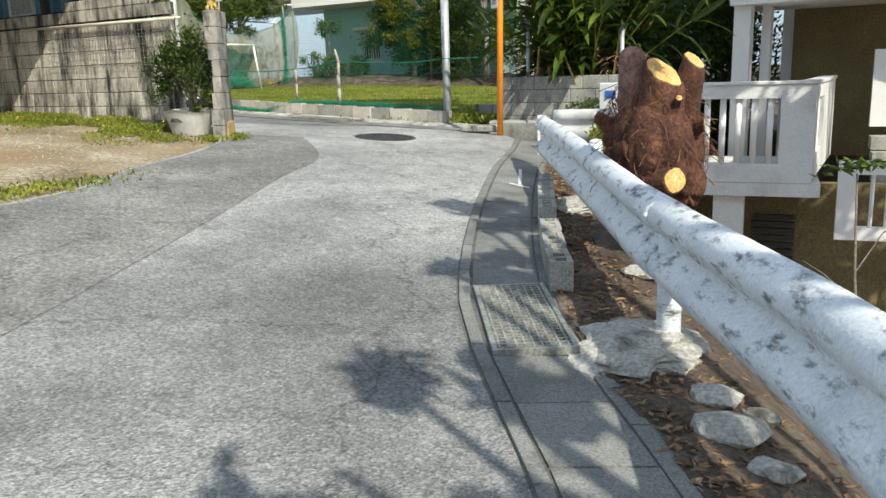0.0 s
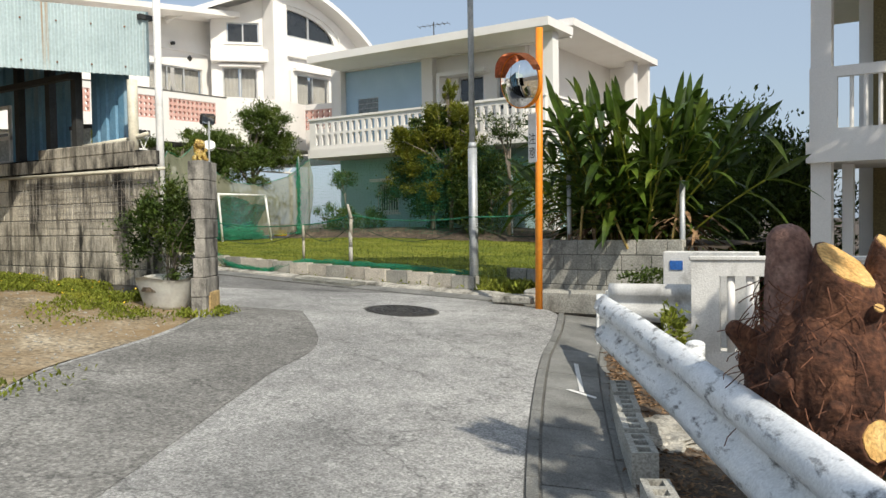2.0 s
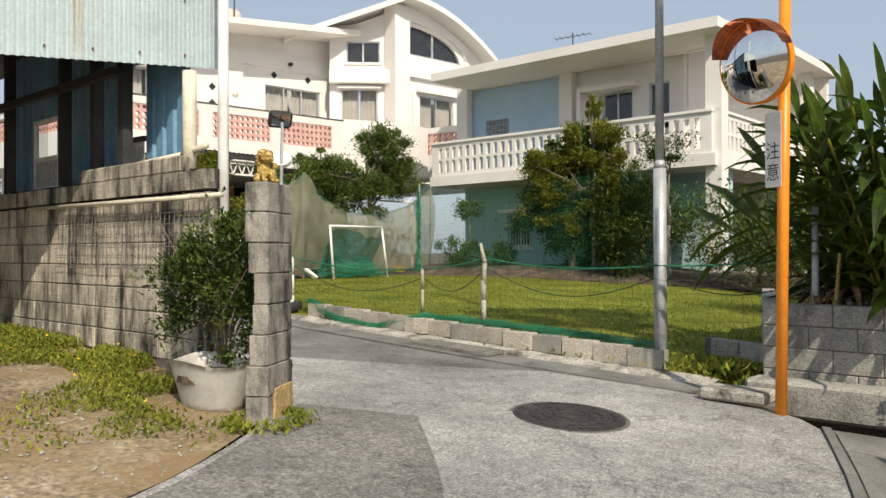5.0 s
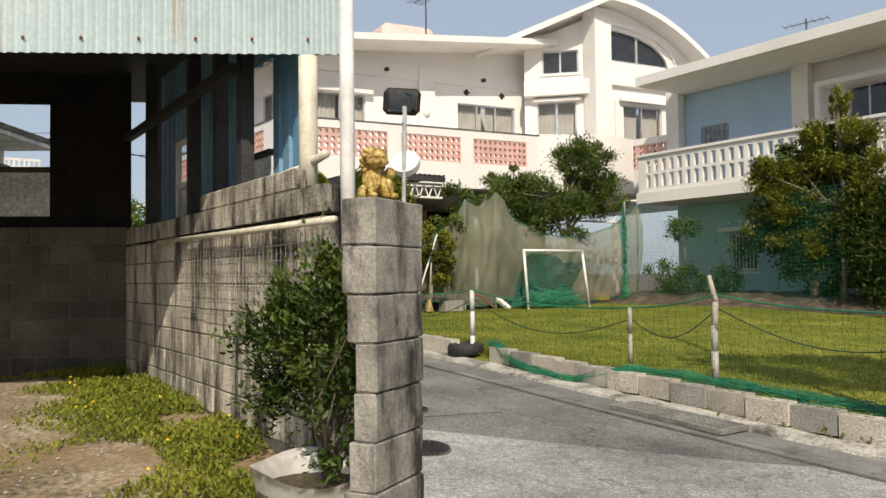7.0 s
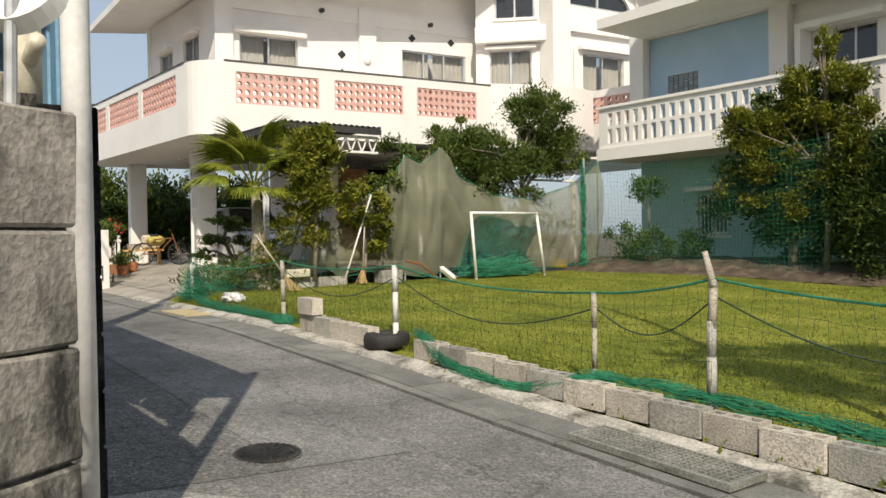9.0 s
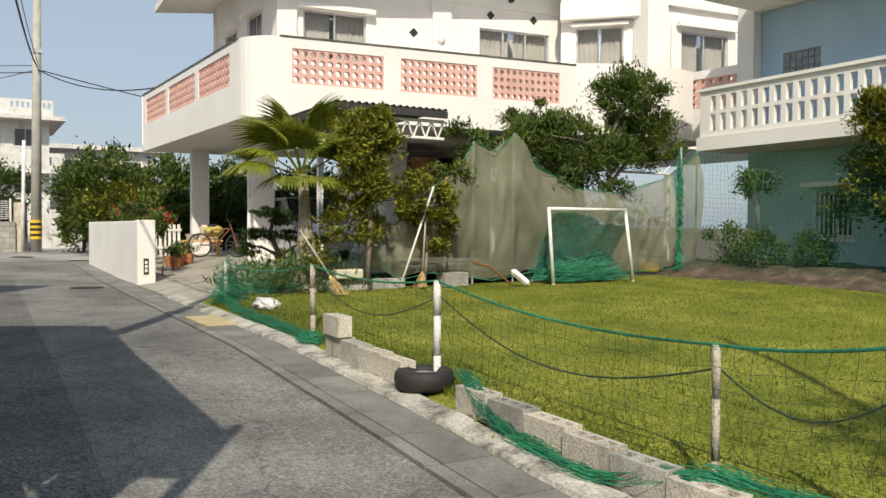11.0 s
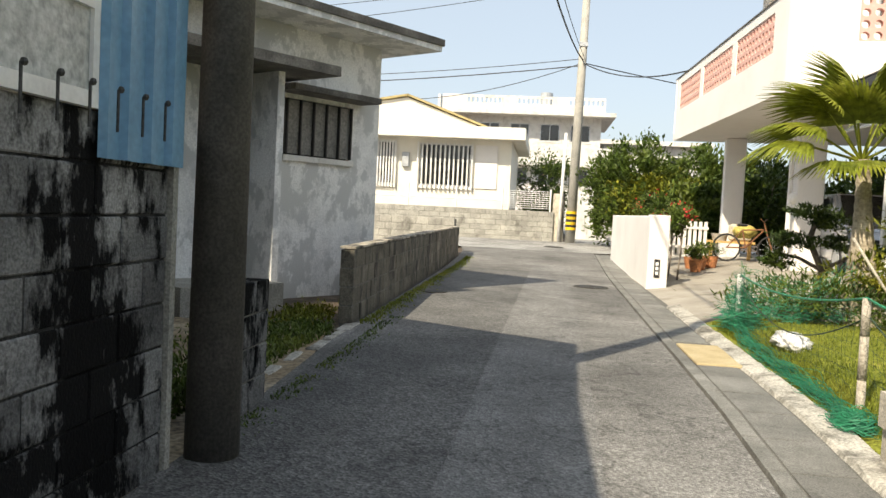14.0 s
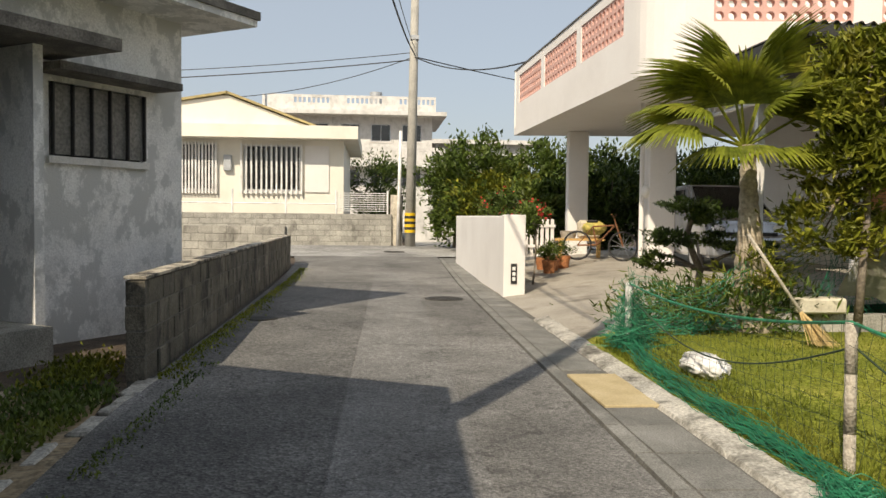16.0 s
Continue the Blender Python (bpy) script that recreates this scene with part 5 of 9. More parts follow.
# ---- cream house behind its block wall, at the junction ----
cream = thing("cream_house", (-45, 5, 1.4), "single-storey cream house with yellow-trimmed gable and barred windows", "house")
MC = Matrix.Translation((-43.0, 0.0, 0)) @ Matrix.Rotation(radians(90), 4, "Z") @ Matrix.Scale(1, 4)
co = [(2.05, 3.42, 3.25, 4.98), (4.45, 6.58, 3.25, 4.95)]
part("wall", holed(8.2, 1.2, 5.15, 0.2, co), M_CREAM, cream, M=MC)
for q in co:
    window(cream, MC, *q, 0.2, panes=2, glass_mat=M_GLASSDARK, curtain=False)
    bars(cream, MC, q[0] - 0.05, q[1] + 0.05, q[2] - 0.15, q[3] + 0.05, 13, -0.12, 0.03)
part("shutter_box", boxbm((6.75, -0.05, 3.2), (7.65, -0.001, 4.95)), M_WHITE, cream, M=MC)
part("meter", boxbm((3.75, -0.18, 3.95), (4.05, -0.001, 4.55), bevel=0.03), M_STEEL, cream, "grey electricity meter", M=MC)
part("roof_fascia", boxbm((-0.5, -0.9, 5.15), (8.75, 8.5, 5.62)), M_CREAM, cream, M=MC)
part("wall", boxbm((8.0, 0.2, 1.2), (8.2, 8.0, 5.15)), M_CREAM, cream, M=MC)
bm = bmesh.new()
tri = [(-1.0, 0.0, 5.62), (7.0, 0.0, 5.62), (3.9, 0.0, 6.75), (-1.0, 0.0, 5.9)]
a = [bm.verts.new(Vector(p) + Vector((0, -0.3, 0))) for p in tri]
b = [bm.verts.new(Vector(p) + Vector((0, 7.5, 0))) for p in tri]
bm.faces.new(a); bm.faces.new(b[::-1])
for i in range(4):
    bm.faces.new((a[i], b[i], b[(i + 1) % 4], a[(i + 1) % 4]))
bmesh.ops.recalc_face_normals(bm, faces=bm.faces[:])
part("gable", bm, M_CREAM, cream, M=MC)
for p, q in (((-1.0, 5.92), (3.95, 6.80)), ((3.9, 6.80), (7.15, 5.62))):
    bm = bmesh.new()
    L = math.hypot(q[0] - p[0], q[1] - p[1])
    box(bm, (0, -0.45, 0), (L, 7.6, 0.08))
    part("roof_trim", bm, mat("yellow_trim", (0.42, 0.34, 0.16), scale=4, fine=40), cream, "yellow-painted roof edge", M=MC @ Matrix.Translation((p[0], 0, p[1])) @ Matrix.Rotation(-math.atan2(q[1] - p[1], q[0] - p[0]), 4, "Y"))
# boundary wall of the cream house
block_wall("wall_junction", -41.5, 2.0, 0, 8.0, 6, 1.2, 0.15, M_CONC, "stained grey block boundary wall at the junction")
block_wall("wall_junction_side", -32.2, 7.2, 160, 5.0, 5, 1.05, 0.15, M_CONC, "stained grey block wall beyond the garden")
tagged(part("wall_pier", boxbm((-41.75, 9.95, 1.1), (-41.45, 10.4, 3.1), bevel=0.02), M_BLOCK, None), "square grey block pier at the wall's end", "pillar", kind="structure")
fence = thing("wire_fence", (-41.6, 8, 2.4), "white pipe and wire fence standing on the block wall", "fence")
for y in (4.3, 6.2, 8.0, 9.85):
    part("post", rodbm((-41.58, y, 2.35), (-41.58, y, 3.25), 0.035, seg=8), M_WHITEPAINT, fence)
bm = bmesh.new()
for z in np.linspace(2.5, 3.15, 9):
    rod(bm, (-41.58, 8.0, z), (-41.58, 9.85, z), 0.012, seg=5)
for y in np.linspace(8.0, 9.85, 14):
    rod(bm, (-41.57, y, 2.5), (-41.57, y, 3.15), 0.006, seg=4)
part("wire_mesh", bm, M_WHITEPAINT, fence)
part("rail", rodbm((-41.58, 2.5, 2.75), (-41.58, 8.0, 2.75), 0.025, seg=8), M_WHITEPAINT, fence)

# ---- far white building and others on the skyline ----
fb = thing("apartment_building", (-78, 8, 3), "distant three-storey white building with railed balconies", "building")
MFB = Matrix.Translation((-75, 1.2, 0)) @ Matrix.Rotation(radians(90), 4, "Z") @ Matrix.Scale(1, 4)
fo = [(3.0 + 2.4 * k, 4.6 + 2.4 * k, z, z + 1.4) for k in range(4) for z in (4.6, 8.1)]
part("wall", holed(12.6, 1.5, 10.0, 0.3, fo), M_WHITE_OLD, fb, M=MFB)
for q in fo:
    window(fb, MFB, *q, 0.3, glass_mat=M_GLASSDARK, curtain=False, w=0.09)
part("balcony", holed(8.0, 6.3, 7.6, 0.15, [(0.6 + i * 0.45, 0.85 + i * 0.45, 6.7, 7.3) for i in range(16)]), M_WHITE_OLD, fb, M=MFB @ Matrix.Translation((5.5, -1.3, 0)))
part("balcony_floor", boxbm((5.5, -1.3, 6.1), (13.5, 0, 6.3)), M_WHITE_OLD, fb, M=MFB)
part("roof", boxbm((-0.8, -1.6, 10.0), (13.6, 10, 10.3)), M_WHITE_OLD, fb, M=MFB)
part("roof_parapet", holed(12.8, 10.3, 11.5, 0.2, [(2.0 + g * 4 + i * 0.35, 2.2 + g * 4 + i * 0.35, 10.9, 11.3) for g in range(3) for i in range(8)]), M_WHITE_OLD, fb, M=MFB @ Matrix.Translation((0, -0.9, 0)))
part("roof_parapet", boxbm((-0.4, -0.7, 10.3), (-0.2, 9, 11.5)), M_WHITE_OLD, fb, M=MFB)
part("wall", boxbm((-0.2, 0.3, 1.5), (0.0, 9, 10.0)), M_WHITE_OLD, fb, M=MFB)
part("wall", boxbm((12.4, 0.3, 1.5), (12.6, 9, 10.0)), M_WHITE_OLD, fb, M=MFB)
part("water_tank", rodbm((8.2, 2, 10.3), (8.2, 2, 12.2), 0.5, seg=16), M_STEEL, fb, "steel roof water tank", M=MFB)
fb2 = thing("apartment_building", (-90, 18, 3), "distant low white building behind the trees", "building")
part("wall", boxbm((-96, 15, 1), (-88, 24, 9.2)), M_WHITE_OLD, fb2)
part("roof", boxbm((-97, 14, 9.2), (-87.2, 25, 9.6)), M_WHITE_OLD, fb2)
for k in range(3):
    part("window", boxbm((-88.0, 15.8 + k * 2.6, 6.8), (-87.95, 17.4 + k * 2.6, 8.2)), M_GLASSDARK, fb2)

# ---- white wall at the drive and the concrete drive ----
ww = thing("drive_wall", (-28, 11.7, 1.0), "low white rendered wall with pink end beside the drive", "wall", kind="structure")
part("wall", boxbm((-33.2, 11.52, 0.95), (-25.55, 11.72, 2.36), bevel=0.015), M_WHITE, ww)
part("pier", boxbm((-25.55, 11.5, 0.95), (-25.30, 11.86, 2.38), bevel=0.01), M_WHITE, ww, "white end pier")
part("post_box_plate", boxbm((-25.299, 11.62, 1.25), (-25.285, 11.72, 1.58)), M_BLACK, ww, "small black name plate")
for k in range(3):
    part("plate_mark", boxbm((-25.284, 11.645, 1.30 + k * 0.085), (-25.28, 11.695, 1.36 + k * 0.085)), M_WHITEPAINT, ww)


def drive_z(x, y):
    k = min(1, max(0, (y - 11.5) / 3.2))
    return hz(x, y) * (1 - k) + FLOOR_W * k + 0.004


tagged(sheet("drive", np.linspace(-34, -20.6, 30), np.linspace(11.5, 24, 26), drive_z, M_DRIVE), "smooth pale concrete drive rising to the carport", "drive", kind="structure")

# ---- lawn, kerb and border ----


def lawn_y0(x):
    return 11.48 if x < -9 else 11.48 + (x + 9) * 0.02


def lawn_z(x, y):
    return hz(x, 11.5) + 0.16 * min(1, max(0, y - 11.45) / 0.6) + 0.02 * noise.noise((x * 0.7, y * 0.7, 0)) + max(0, y - 14) * 0.012 * (1 if x > -13 else 0.5)


def lawn_west(y):
    return -20.5 + 0.02 * (y - 11)


tagged(sheet("lawn", np.linspace(-20.55, -5.4, 70), np.r_[11.5, np.linspace(11.62, 23.6, 60)], lawn_z, M_LAWN), "mown yellow-green lawn", "lawn", kind="structure")
# blades
rng = np.random.default_rng(3)


def blades(name, n, where, h, w, zf, material, label, lean=0.5, category="grass"):
    v, f = [], []
    count = 0
    while count < n:
        x, y = where()
        z = zf(x, y)
        a = rng.uniform(0, 6.283)
        hh = h * rng.uniform(0.5, 1.3)
        dx, dy = math.cos(a) * w, math.sin(a) * w
        lx, ly = rng.normal(0, lean) * hh, rng.normal(0, lean) * hh
        i = len(v)
        v += [(x - dx, y - dy, z - 0.005), (x + dx, y + dy, z - 0.005), (x + lx, y + ly, z + hh)]
        f.append((i, i + 1, i + 2))
        count += 1
    return tagged(pydata(name, v, f, material), label, category, kind="stuff")


blades("grass", 52000, lambda: (-20.4 + 13.8 * rng.beta(1.0, 0.9), 11.65 + 11.5 * rng.beta(0.75, 1.3)), 0.035, 0.006, lawn_z, M_BLADE, "short mown lawn grass")
blades("grass_tuft", 9000, lambda: (rng.uniform(-20.3, -6.2), 11.63 + abs(rng.normal(0, 0.16))), 0.07, 0.006, lawn_z, M_BLADE, "longer grass along the lawn's edge")
# far border bank under the hedge net
bank = lambda x, y: lawn_z(x, 21.4) + 0.3 * min(1, max(0, (y - 21.4) / 0.8)) + 0.06 * noise.noise((x * 2, y * 2, 3))
tagged(sheet("border_bank", np.linspace(-20.5, -5.2, 60), np.linspace(21.3, 24.0, 12), bank, M_SOIL), "bare earth bank along the house", "ground", kind="structure")
# rough white kerb and a row of blocks along the street
kerb = thing("lawn_kerb", (-13, 11.4, 0.95), "rough pale concrete kerb along the lawn", "kerb", kind="structure")
k_in, k_out = offset_line(l_in, 0.48), offset_line(l_in, 0.68)
bm = bmesh.new()
prev = None
for i in range(0, 118):
    (x0, y0), (x1, y1) = k_in[i], k_out[i]
    if x0 < -22.5:
        break
    z = hz(x0, y0)
    j = lambda s: 0.018 * noise.noise((x0 * 6, s * 3.1, 0))
    r = [bm.verts.new(p) for p in ((x0 + j(5), y0 + j(1), z - 0.02), (x0, y0 + 0.03 + j(2), z + 0.03 + j(3) * 0.8), (x1, y1, z + 0.055 + j(4)), (x1, y1 + 0.02, z - 0.02))]
    if prev:
        for k in range(4):
            bm.faces.new((prev[k], r[k], r[(k + 1) % 4], prev[(k + 1) % 4]))
    prev = r
bmesh.ops.recalc_face_normals(bm, faces=bm.faces[:])
part("kerb", bm, M_KERB, kerb)
# loose hollow blocks standing in a row behind the kerb


def hollow_block(l=0.39, t=0.14, h=0.19, holes=3):
    bm = bmesh.new()
    us = [0] + [l * (k + s) / holes for k in range(holes) for s in (0.16, 0.84)] + [l]
    ys_ = [0, 0.035, t - 0.035, t]
    for i in range(len(us) - 1):
        for j in range(3):
            hole = i % 2 == 1 and j == 1
            a, b, c, d = us[i], us[i + 1], ys_[j], ys_[j + 1]
            q = [(a, c), (b, c), (b, d), (a, d)]
            zt = h - 0.12 if hole else h
            bm.faces.new([bm.verts.new((x, y, zt)) for x, y in q])
            if hole:
                for (x0, y0), (x1, y1) in zip(q, q[1:] + q[:1]):
                    bm.faces.new([bm.verts.new(p) for p in ((x0, y0, zt), (x1, y1, zt), (x1, y1, h), (x0, y0, h))])
    for q in (((0, 0), (l, 0)), ((l, 0), (l, t)), ((l, t), (0, t)), ((0, t), (0, 0))):
        (x0, y0), (x1, y1) = q
        bm.faces.new([bm.verts.new(p) for p in ((x0, y0, 0), (x1, y1, 0), (x1, y1, h), (x0, y0, h))])
    bmesh.ops.remove_doubles(bm, verts=bm.verts[:], dist=0.0003)
    bmesh.ops.recalc_face_normals(bm, faces=bm.faces[:])
    return bm


def loose_block(x, y, z, yaw, label, group, material=None, rx=0, ry=0):
    ob = part("concrete_block", hollow_block(), material or M_BLOCK_PALE)
    ob.matrix_basis = Matrix.Translation((x, y, z)) @ Matrix.Rotation(radians(yaw), 4, "Z") @ Matrix.Rotation(radians(rx), 4, "X") @ Matrix.Rotation(radians(ry), 4, "Y")
    return tagged(ob, label, "block", group)


for k in range(20):
    x = -7.1 - k * 0.402
    if -13.2 < x < -12.7:
        continue
    z = hz(x, 11.5) + 0.06
    loose_block(x, 11.60 + random.uniform(-0.015, 0.015), z, 180 + random.uniform(-1.5, 1.5), "grey hollow concrete block edging the lawn", "lawn edge blocks", M_BLOCK_PALE if k % 3 else M_CONC)
loose_block(-14.72, 11.57, hz(-14.9, 11.5) + 0.252, 178, "pale hollow block standing on the edging", "lawn edge blocks", M_BLOCK_PALE)
# low rough wall towards the planter
block_wall("wall_lawn_east", -6.0, 11.75, 65, 1.1, 2, 0.58, 0.15, M_CONC, "short grey block edging by the lamp post")
# ochre gutter cover and grated cover
tagged(part("gutter_cover", boxbm((-18.85, 10.99, hz(-18, 11) + 0.004), (-17.75, 11.40, hz(-18, 11) + 0.03), bevel=0.006), M_TACTILE), "ochre ribbed plastic gutter cover", "cover")


def grating(root, M, L, W, nx, ny, material):
    bm = bmesh.new()
    for lo, hi in (((0, 0, -0.03), (L, 0.025, 0.012)), ((0, W - 0.025, -0.03), (L, W, 0.012)), ((0, 0.025, -0.03), (0.02, W - 0.025, 0.012)), ((L - 0.02, 0.025, -0.03), (L, W - 0.025, 0.012))):
        box(bm, lo, hi)
    part("frame", bm, material, root, M=M)
    bm = bmesh.new()
    for i in range(1, nx):
        box(bm, (L * i / nx - 0.004, 0.025, -0.025), (L * i / nx + 0.004, W - 0.025, 0.010))
    for j in range(1, ny):
        box(bm, (0.02, W * j / ny - 0.005, -0.02), (L - 0.02, W * j / ny + 0.005, 0.007))
    part("grid", bm, material, root, M=M)


M_GRATE = mat("weathered_grate", (0.34, 0.34, 0.30), (0.22, 0.22, 0.2), (0.45, 0.44, 0.40), rough=0.55, metal=0.5, scale=6, fine=50, bump=0.1)
gs = np.r_[0, GR]
pa = [np.interp(g_grate + 0.0, gs, offset_line(g_in, 0.10)[:, k]) for k in (0, 1)]
pb = [np.interp(g_grate + 1.0, gs, offset_line(g_in, 0.10)[:, k]) for k in (0, 1)]
ang = math.atan2(pb[1] - pa[1], pb[0] - pa[0])
gr = thing("drain_grate", (pa[0], pa[1], hz(*pa)), "galvanised steel drain grating over the gutter", "drain grate")
slope = math.atan2(hz(*pb) - hz(*pa), 1.0)
MGR = Matrix.Translation((pa[0], pa[1], hz(*pa) + 0.015)) @ Matrix.Rotation(ang, 4, "Z") @ Matrix.Rotation(-slope, 4, "Y") @ Matrix.Translation((0, -0.42, 0))
grating(gr, MGR, 0.99, 0.42, 24, 10, M_GRATE)
gr2 = thing("drain_grate", (-9.5, 10.95, 0.8), "pale steel drain grating beside the lawn kerb", "drain grate")
grating(gr2, Matrix.Translation((-8.92, 10.88, hz(-9.5, 11) + 0.016)) @ Matrix.Rotation(math.pi, 4, "Z") @ Matrix.Translation((0, -0.36, 0)) @ Matrix.Rotation(radians(-2.4), 4, "Y"), 1.2, 0.36, 30, 8, M_GRATE)

# ---- manholes ----


def manhole(x, y, r, label):
    z = hz(x, y)
    root = thing("manhole_cover", (x, y, z), label, "manhole", "manhole covers")
    sl = math.atan2(hz(x + 0.3, y) - hz(x - 0.3, y), 0.6)
    MM = Matrix.Translation((x, y, z + 0.006)) @ Matrix.Rotation(-sl, 4, "Y")
    bm = bmesh.new()
    rod(bm, (0, 0, -0.03), (0, 0, 0.0), r, seg=40)
    part("ring", bm, M_MORTAR, root, M=MM)
    bm = bmesh.new()
    rod(bm, (0, 0, -0.02), (0, 0, 0.006), r * 0.93, seg=40)
    for k in range(1, 5):
        n = 7 * k
        for i in range(n):
            a = 6.283 * i / n + k
            c, s = math.cos(a), math.sin(a)
            rr = r * 0.2 * k
            box(bm, (-0.022, -0.03, 0.004), (0.022, 0.03, 0.012), Matrix.Translation((c * rr, s * rr, 0)) @ Matrix.Rotation(a + 0.5, 4, "Z"))
    part("lid", bm, M_IRON, root, M=MM)


manhole(-6.68, 9.08, 0.45, "round black cast-iron manhole cover in the lane")
manhole(-9.45, 8.42, 0.2, "small round iron manhole cover near the pillar")
manhole(-10.72, 9.06, 0.2, "small round iron manhole cover in the lane")
manhole(-25.0, 10.5, 0.33, "round grey manhole cover in the lane")
manhole(-22.5, 8.0, 0.2, "small round iron cover in the lane")
manhole(-37.5, 10.0, 0.35, "round grey manhole cover at the junction")

# ---- guard rail ----
rail_line = curve_pts(RAIL, 60)


def rail_top(x):
    return float(np.interp(-x, [-1.6, 0.05, 0.9, 1.4, 2.3, 3.1, 3.9, 4.2], [0.87, 0.88, 0.87, 0.88, 0.93, 0.985, 1.01, 1.02]))


PROFILE = [(0.0, 0.0), (0.03, -0.008), (0.075, -0.04), (0.088, -0.085), (0.065, -0.125), (0.02, -0.155), (0.005, -0.178), (0.02, -0.20), (0.065, -0.23), (0.088, -0.27), (0.075, -0.315), (0.03, -0.347), (0.0, -0.355)]
guard = thing("guard_rail", (-1.2, 3.9, 0.1), "white-painted steel guard rail with dirty streaks and bolts", "guard rail")


def rail_piece(i0, i1, out=0.0, name="beam"):
    bm = bmesh.new()
    nrm = -(offset_line(rail_line, 1.0) - rail_line)         # towards the road
    rows = []
    for i in range(i0, i1):
        x, y = rail_line[i]
        z = rail_top(x)
        bend = 0.012 * noise.noise((i * 0.35, 0, 0))
        rows.append([bm.verts.new((x + nrm[i][0] * (o * 1.2 + out + bend), y + nrm[i][1] * (o * 1.2 + out + bend), z + dz * 1.27)) for o, dz in PROFILE])
    for p, q in zip(rows[:-1], rows[1:]):
        for k in range(len(PROFILE) - 1):
            bm.faces.new((p[k], q[k], q[k + 1], p[k + 1]))
    bmesh.ops.recalc_face_normals(bm, faces=bm.faces[:])
    bmesh.ops.solidify(bm, geom=bm.faces[:], thickness=0.004)
    return part(name, bm, M_RAIL, guard, smooth=True)


rail_piece(0, 34)
rail_piece(31, 58, 0.006)
# rounded end
bm = bmesh.new()
x, y = rail_line[57]
nr = -(offset_line(rail_line, 1.0) - rail_line)[57]
tg = Vector((rail_line[59] - rail_line[56])).normalized()
rows = []
for k in range(9):
    a = math.pi * k / 8
    rows.append([bm.verts.new((x + tg[0] * math.sin(a) * 0.13 + nr[0] * (0.055 * math.cos(a) + 0.03) , y + tg[1] * math.sin(a) * 0.13 + nr[1] * (0.055 * math.cos(a) + 0.03), rail_top(x) - 0.45 * j / 4)) for j in range(5)])
for p, q in zip(rows[:-1], rows[1:]):
    for j in range(4):
        bm.faces.new((p[j], q[j], q[j + 1], p[j + 1]))
part("end_cap", bm, M_RAIL, guard, smooth=True)
bolts = []
nrm = -(offset_line(rail_line, 1.0) - rail_line)
for i in (31, 32, 56):
    for dz, o in ((-0.095, 0.108), (-0.165, 0.06), (-0.255, 0.06), (-0.32, 0.108)):
        x, y = rail_line[i]
        bm = bmesh.new()
        ball(bm, (x + nrm[i][0] * o, y + nrm[i][1] * o, rail_top(x) + dz), 0.016, seg=8, rings=5)
        part("bolt", bm, M_RAIL, guard, smooth=True)
for x, y in ((-1.10, 3.82), (-2.66, 6.80), (0.85, 0.95)):
    g0 = ground_z(x, y)
    rpost = part("post", rodbm((x, y, g0 - 0.2), (x, y, rail_top(x) - 0.09), 0.06, seg=18), M_RAIL, guard, smooth=True)
    bm = bmesh.new()
    ball(bm, (x, y, rail_top(x) - 0.092), 0.062, 0.062, 0.03, seg=16)
    part("post_cap", bm, M_RAIL, guard, smooth=True)
    bm = bmesh.new()
    bmesh.ops.create_icosphere(bm, subdivisions=4, radius=1)
    for v in bm.verts:
        k = 1 + 0.35 * noise.noise(v.co * 2.3) + 0.12 * noise.noise(v.co * 7)
        k += 0.15 * noise.noise(v.co * 15)
        v.co = Vector((x + v.co.x * 0.30 * k - 0.14, y - 0.16 + v.co.y * 0.40 * k, g0 + 0.02 + v.co.z * 0.09 * k))
    tagged(part("concrete_footing", bm, M_KERB, None, smooth=False), "broken pale concrete lump round a rail post", "concrete")
# soil strip beside the gutter, up to the rail
verge_in = offset_line(g_in, 0.58)
tagged(loft("verge", verge_in, offset_line(g_in, 1.35), 8, 0.0, M_SOIL, zf=lambda x, y: ground_z(x, y) + 0.01 + 0.03 * noise.noise((x * 4, y * 4, 0))), "strip of dark soil and litter under the guard rail", "ground", kind="structure")
tagged(sheet("embankment", np.linspace(-5.2, 4, 40), np.linspace(-2, 11, 50), lambda x, y: ground_z(x, y) - 0.03 + 0.05 * noise.noise((x * 2.5, y * 2.5, 1)) if rail_side(x, y) > -0.25 else hz(x, y) - 0.3, M_SOIL), "bank of brown soil falling away below the rail", "ground", kind="structure")
vs = np.r_[0, np.cumsum(np.linalg.norm(np.diff(verge_in, axis=0), axis=1))]
for k, yy in enumerate((3.95, 4.33, 4.71, 5.35, 5.73, 6.11, 6.49)):
    s0 = float(np.interp(yy, g_in[:, 1], vs))
    line = offset_line(g_in, 0.70)
    px, py = [float(np.interp(s0, vs, line[:, c])) for c in (0, 1)]
    qx, qy = [float(np.interp(s0 + 0.3, vs, line[:, c])) for c in (0, 1)]
    loose_block(px, py, hz(px, py) + 0.01, math.degrees(math.atan2(qy - py, qx - px)), "grey hollow concrete block lying along the gutter", "gutter blocks", M_CONC)
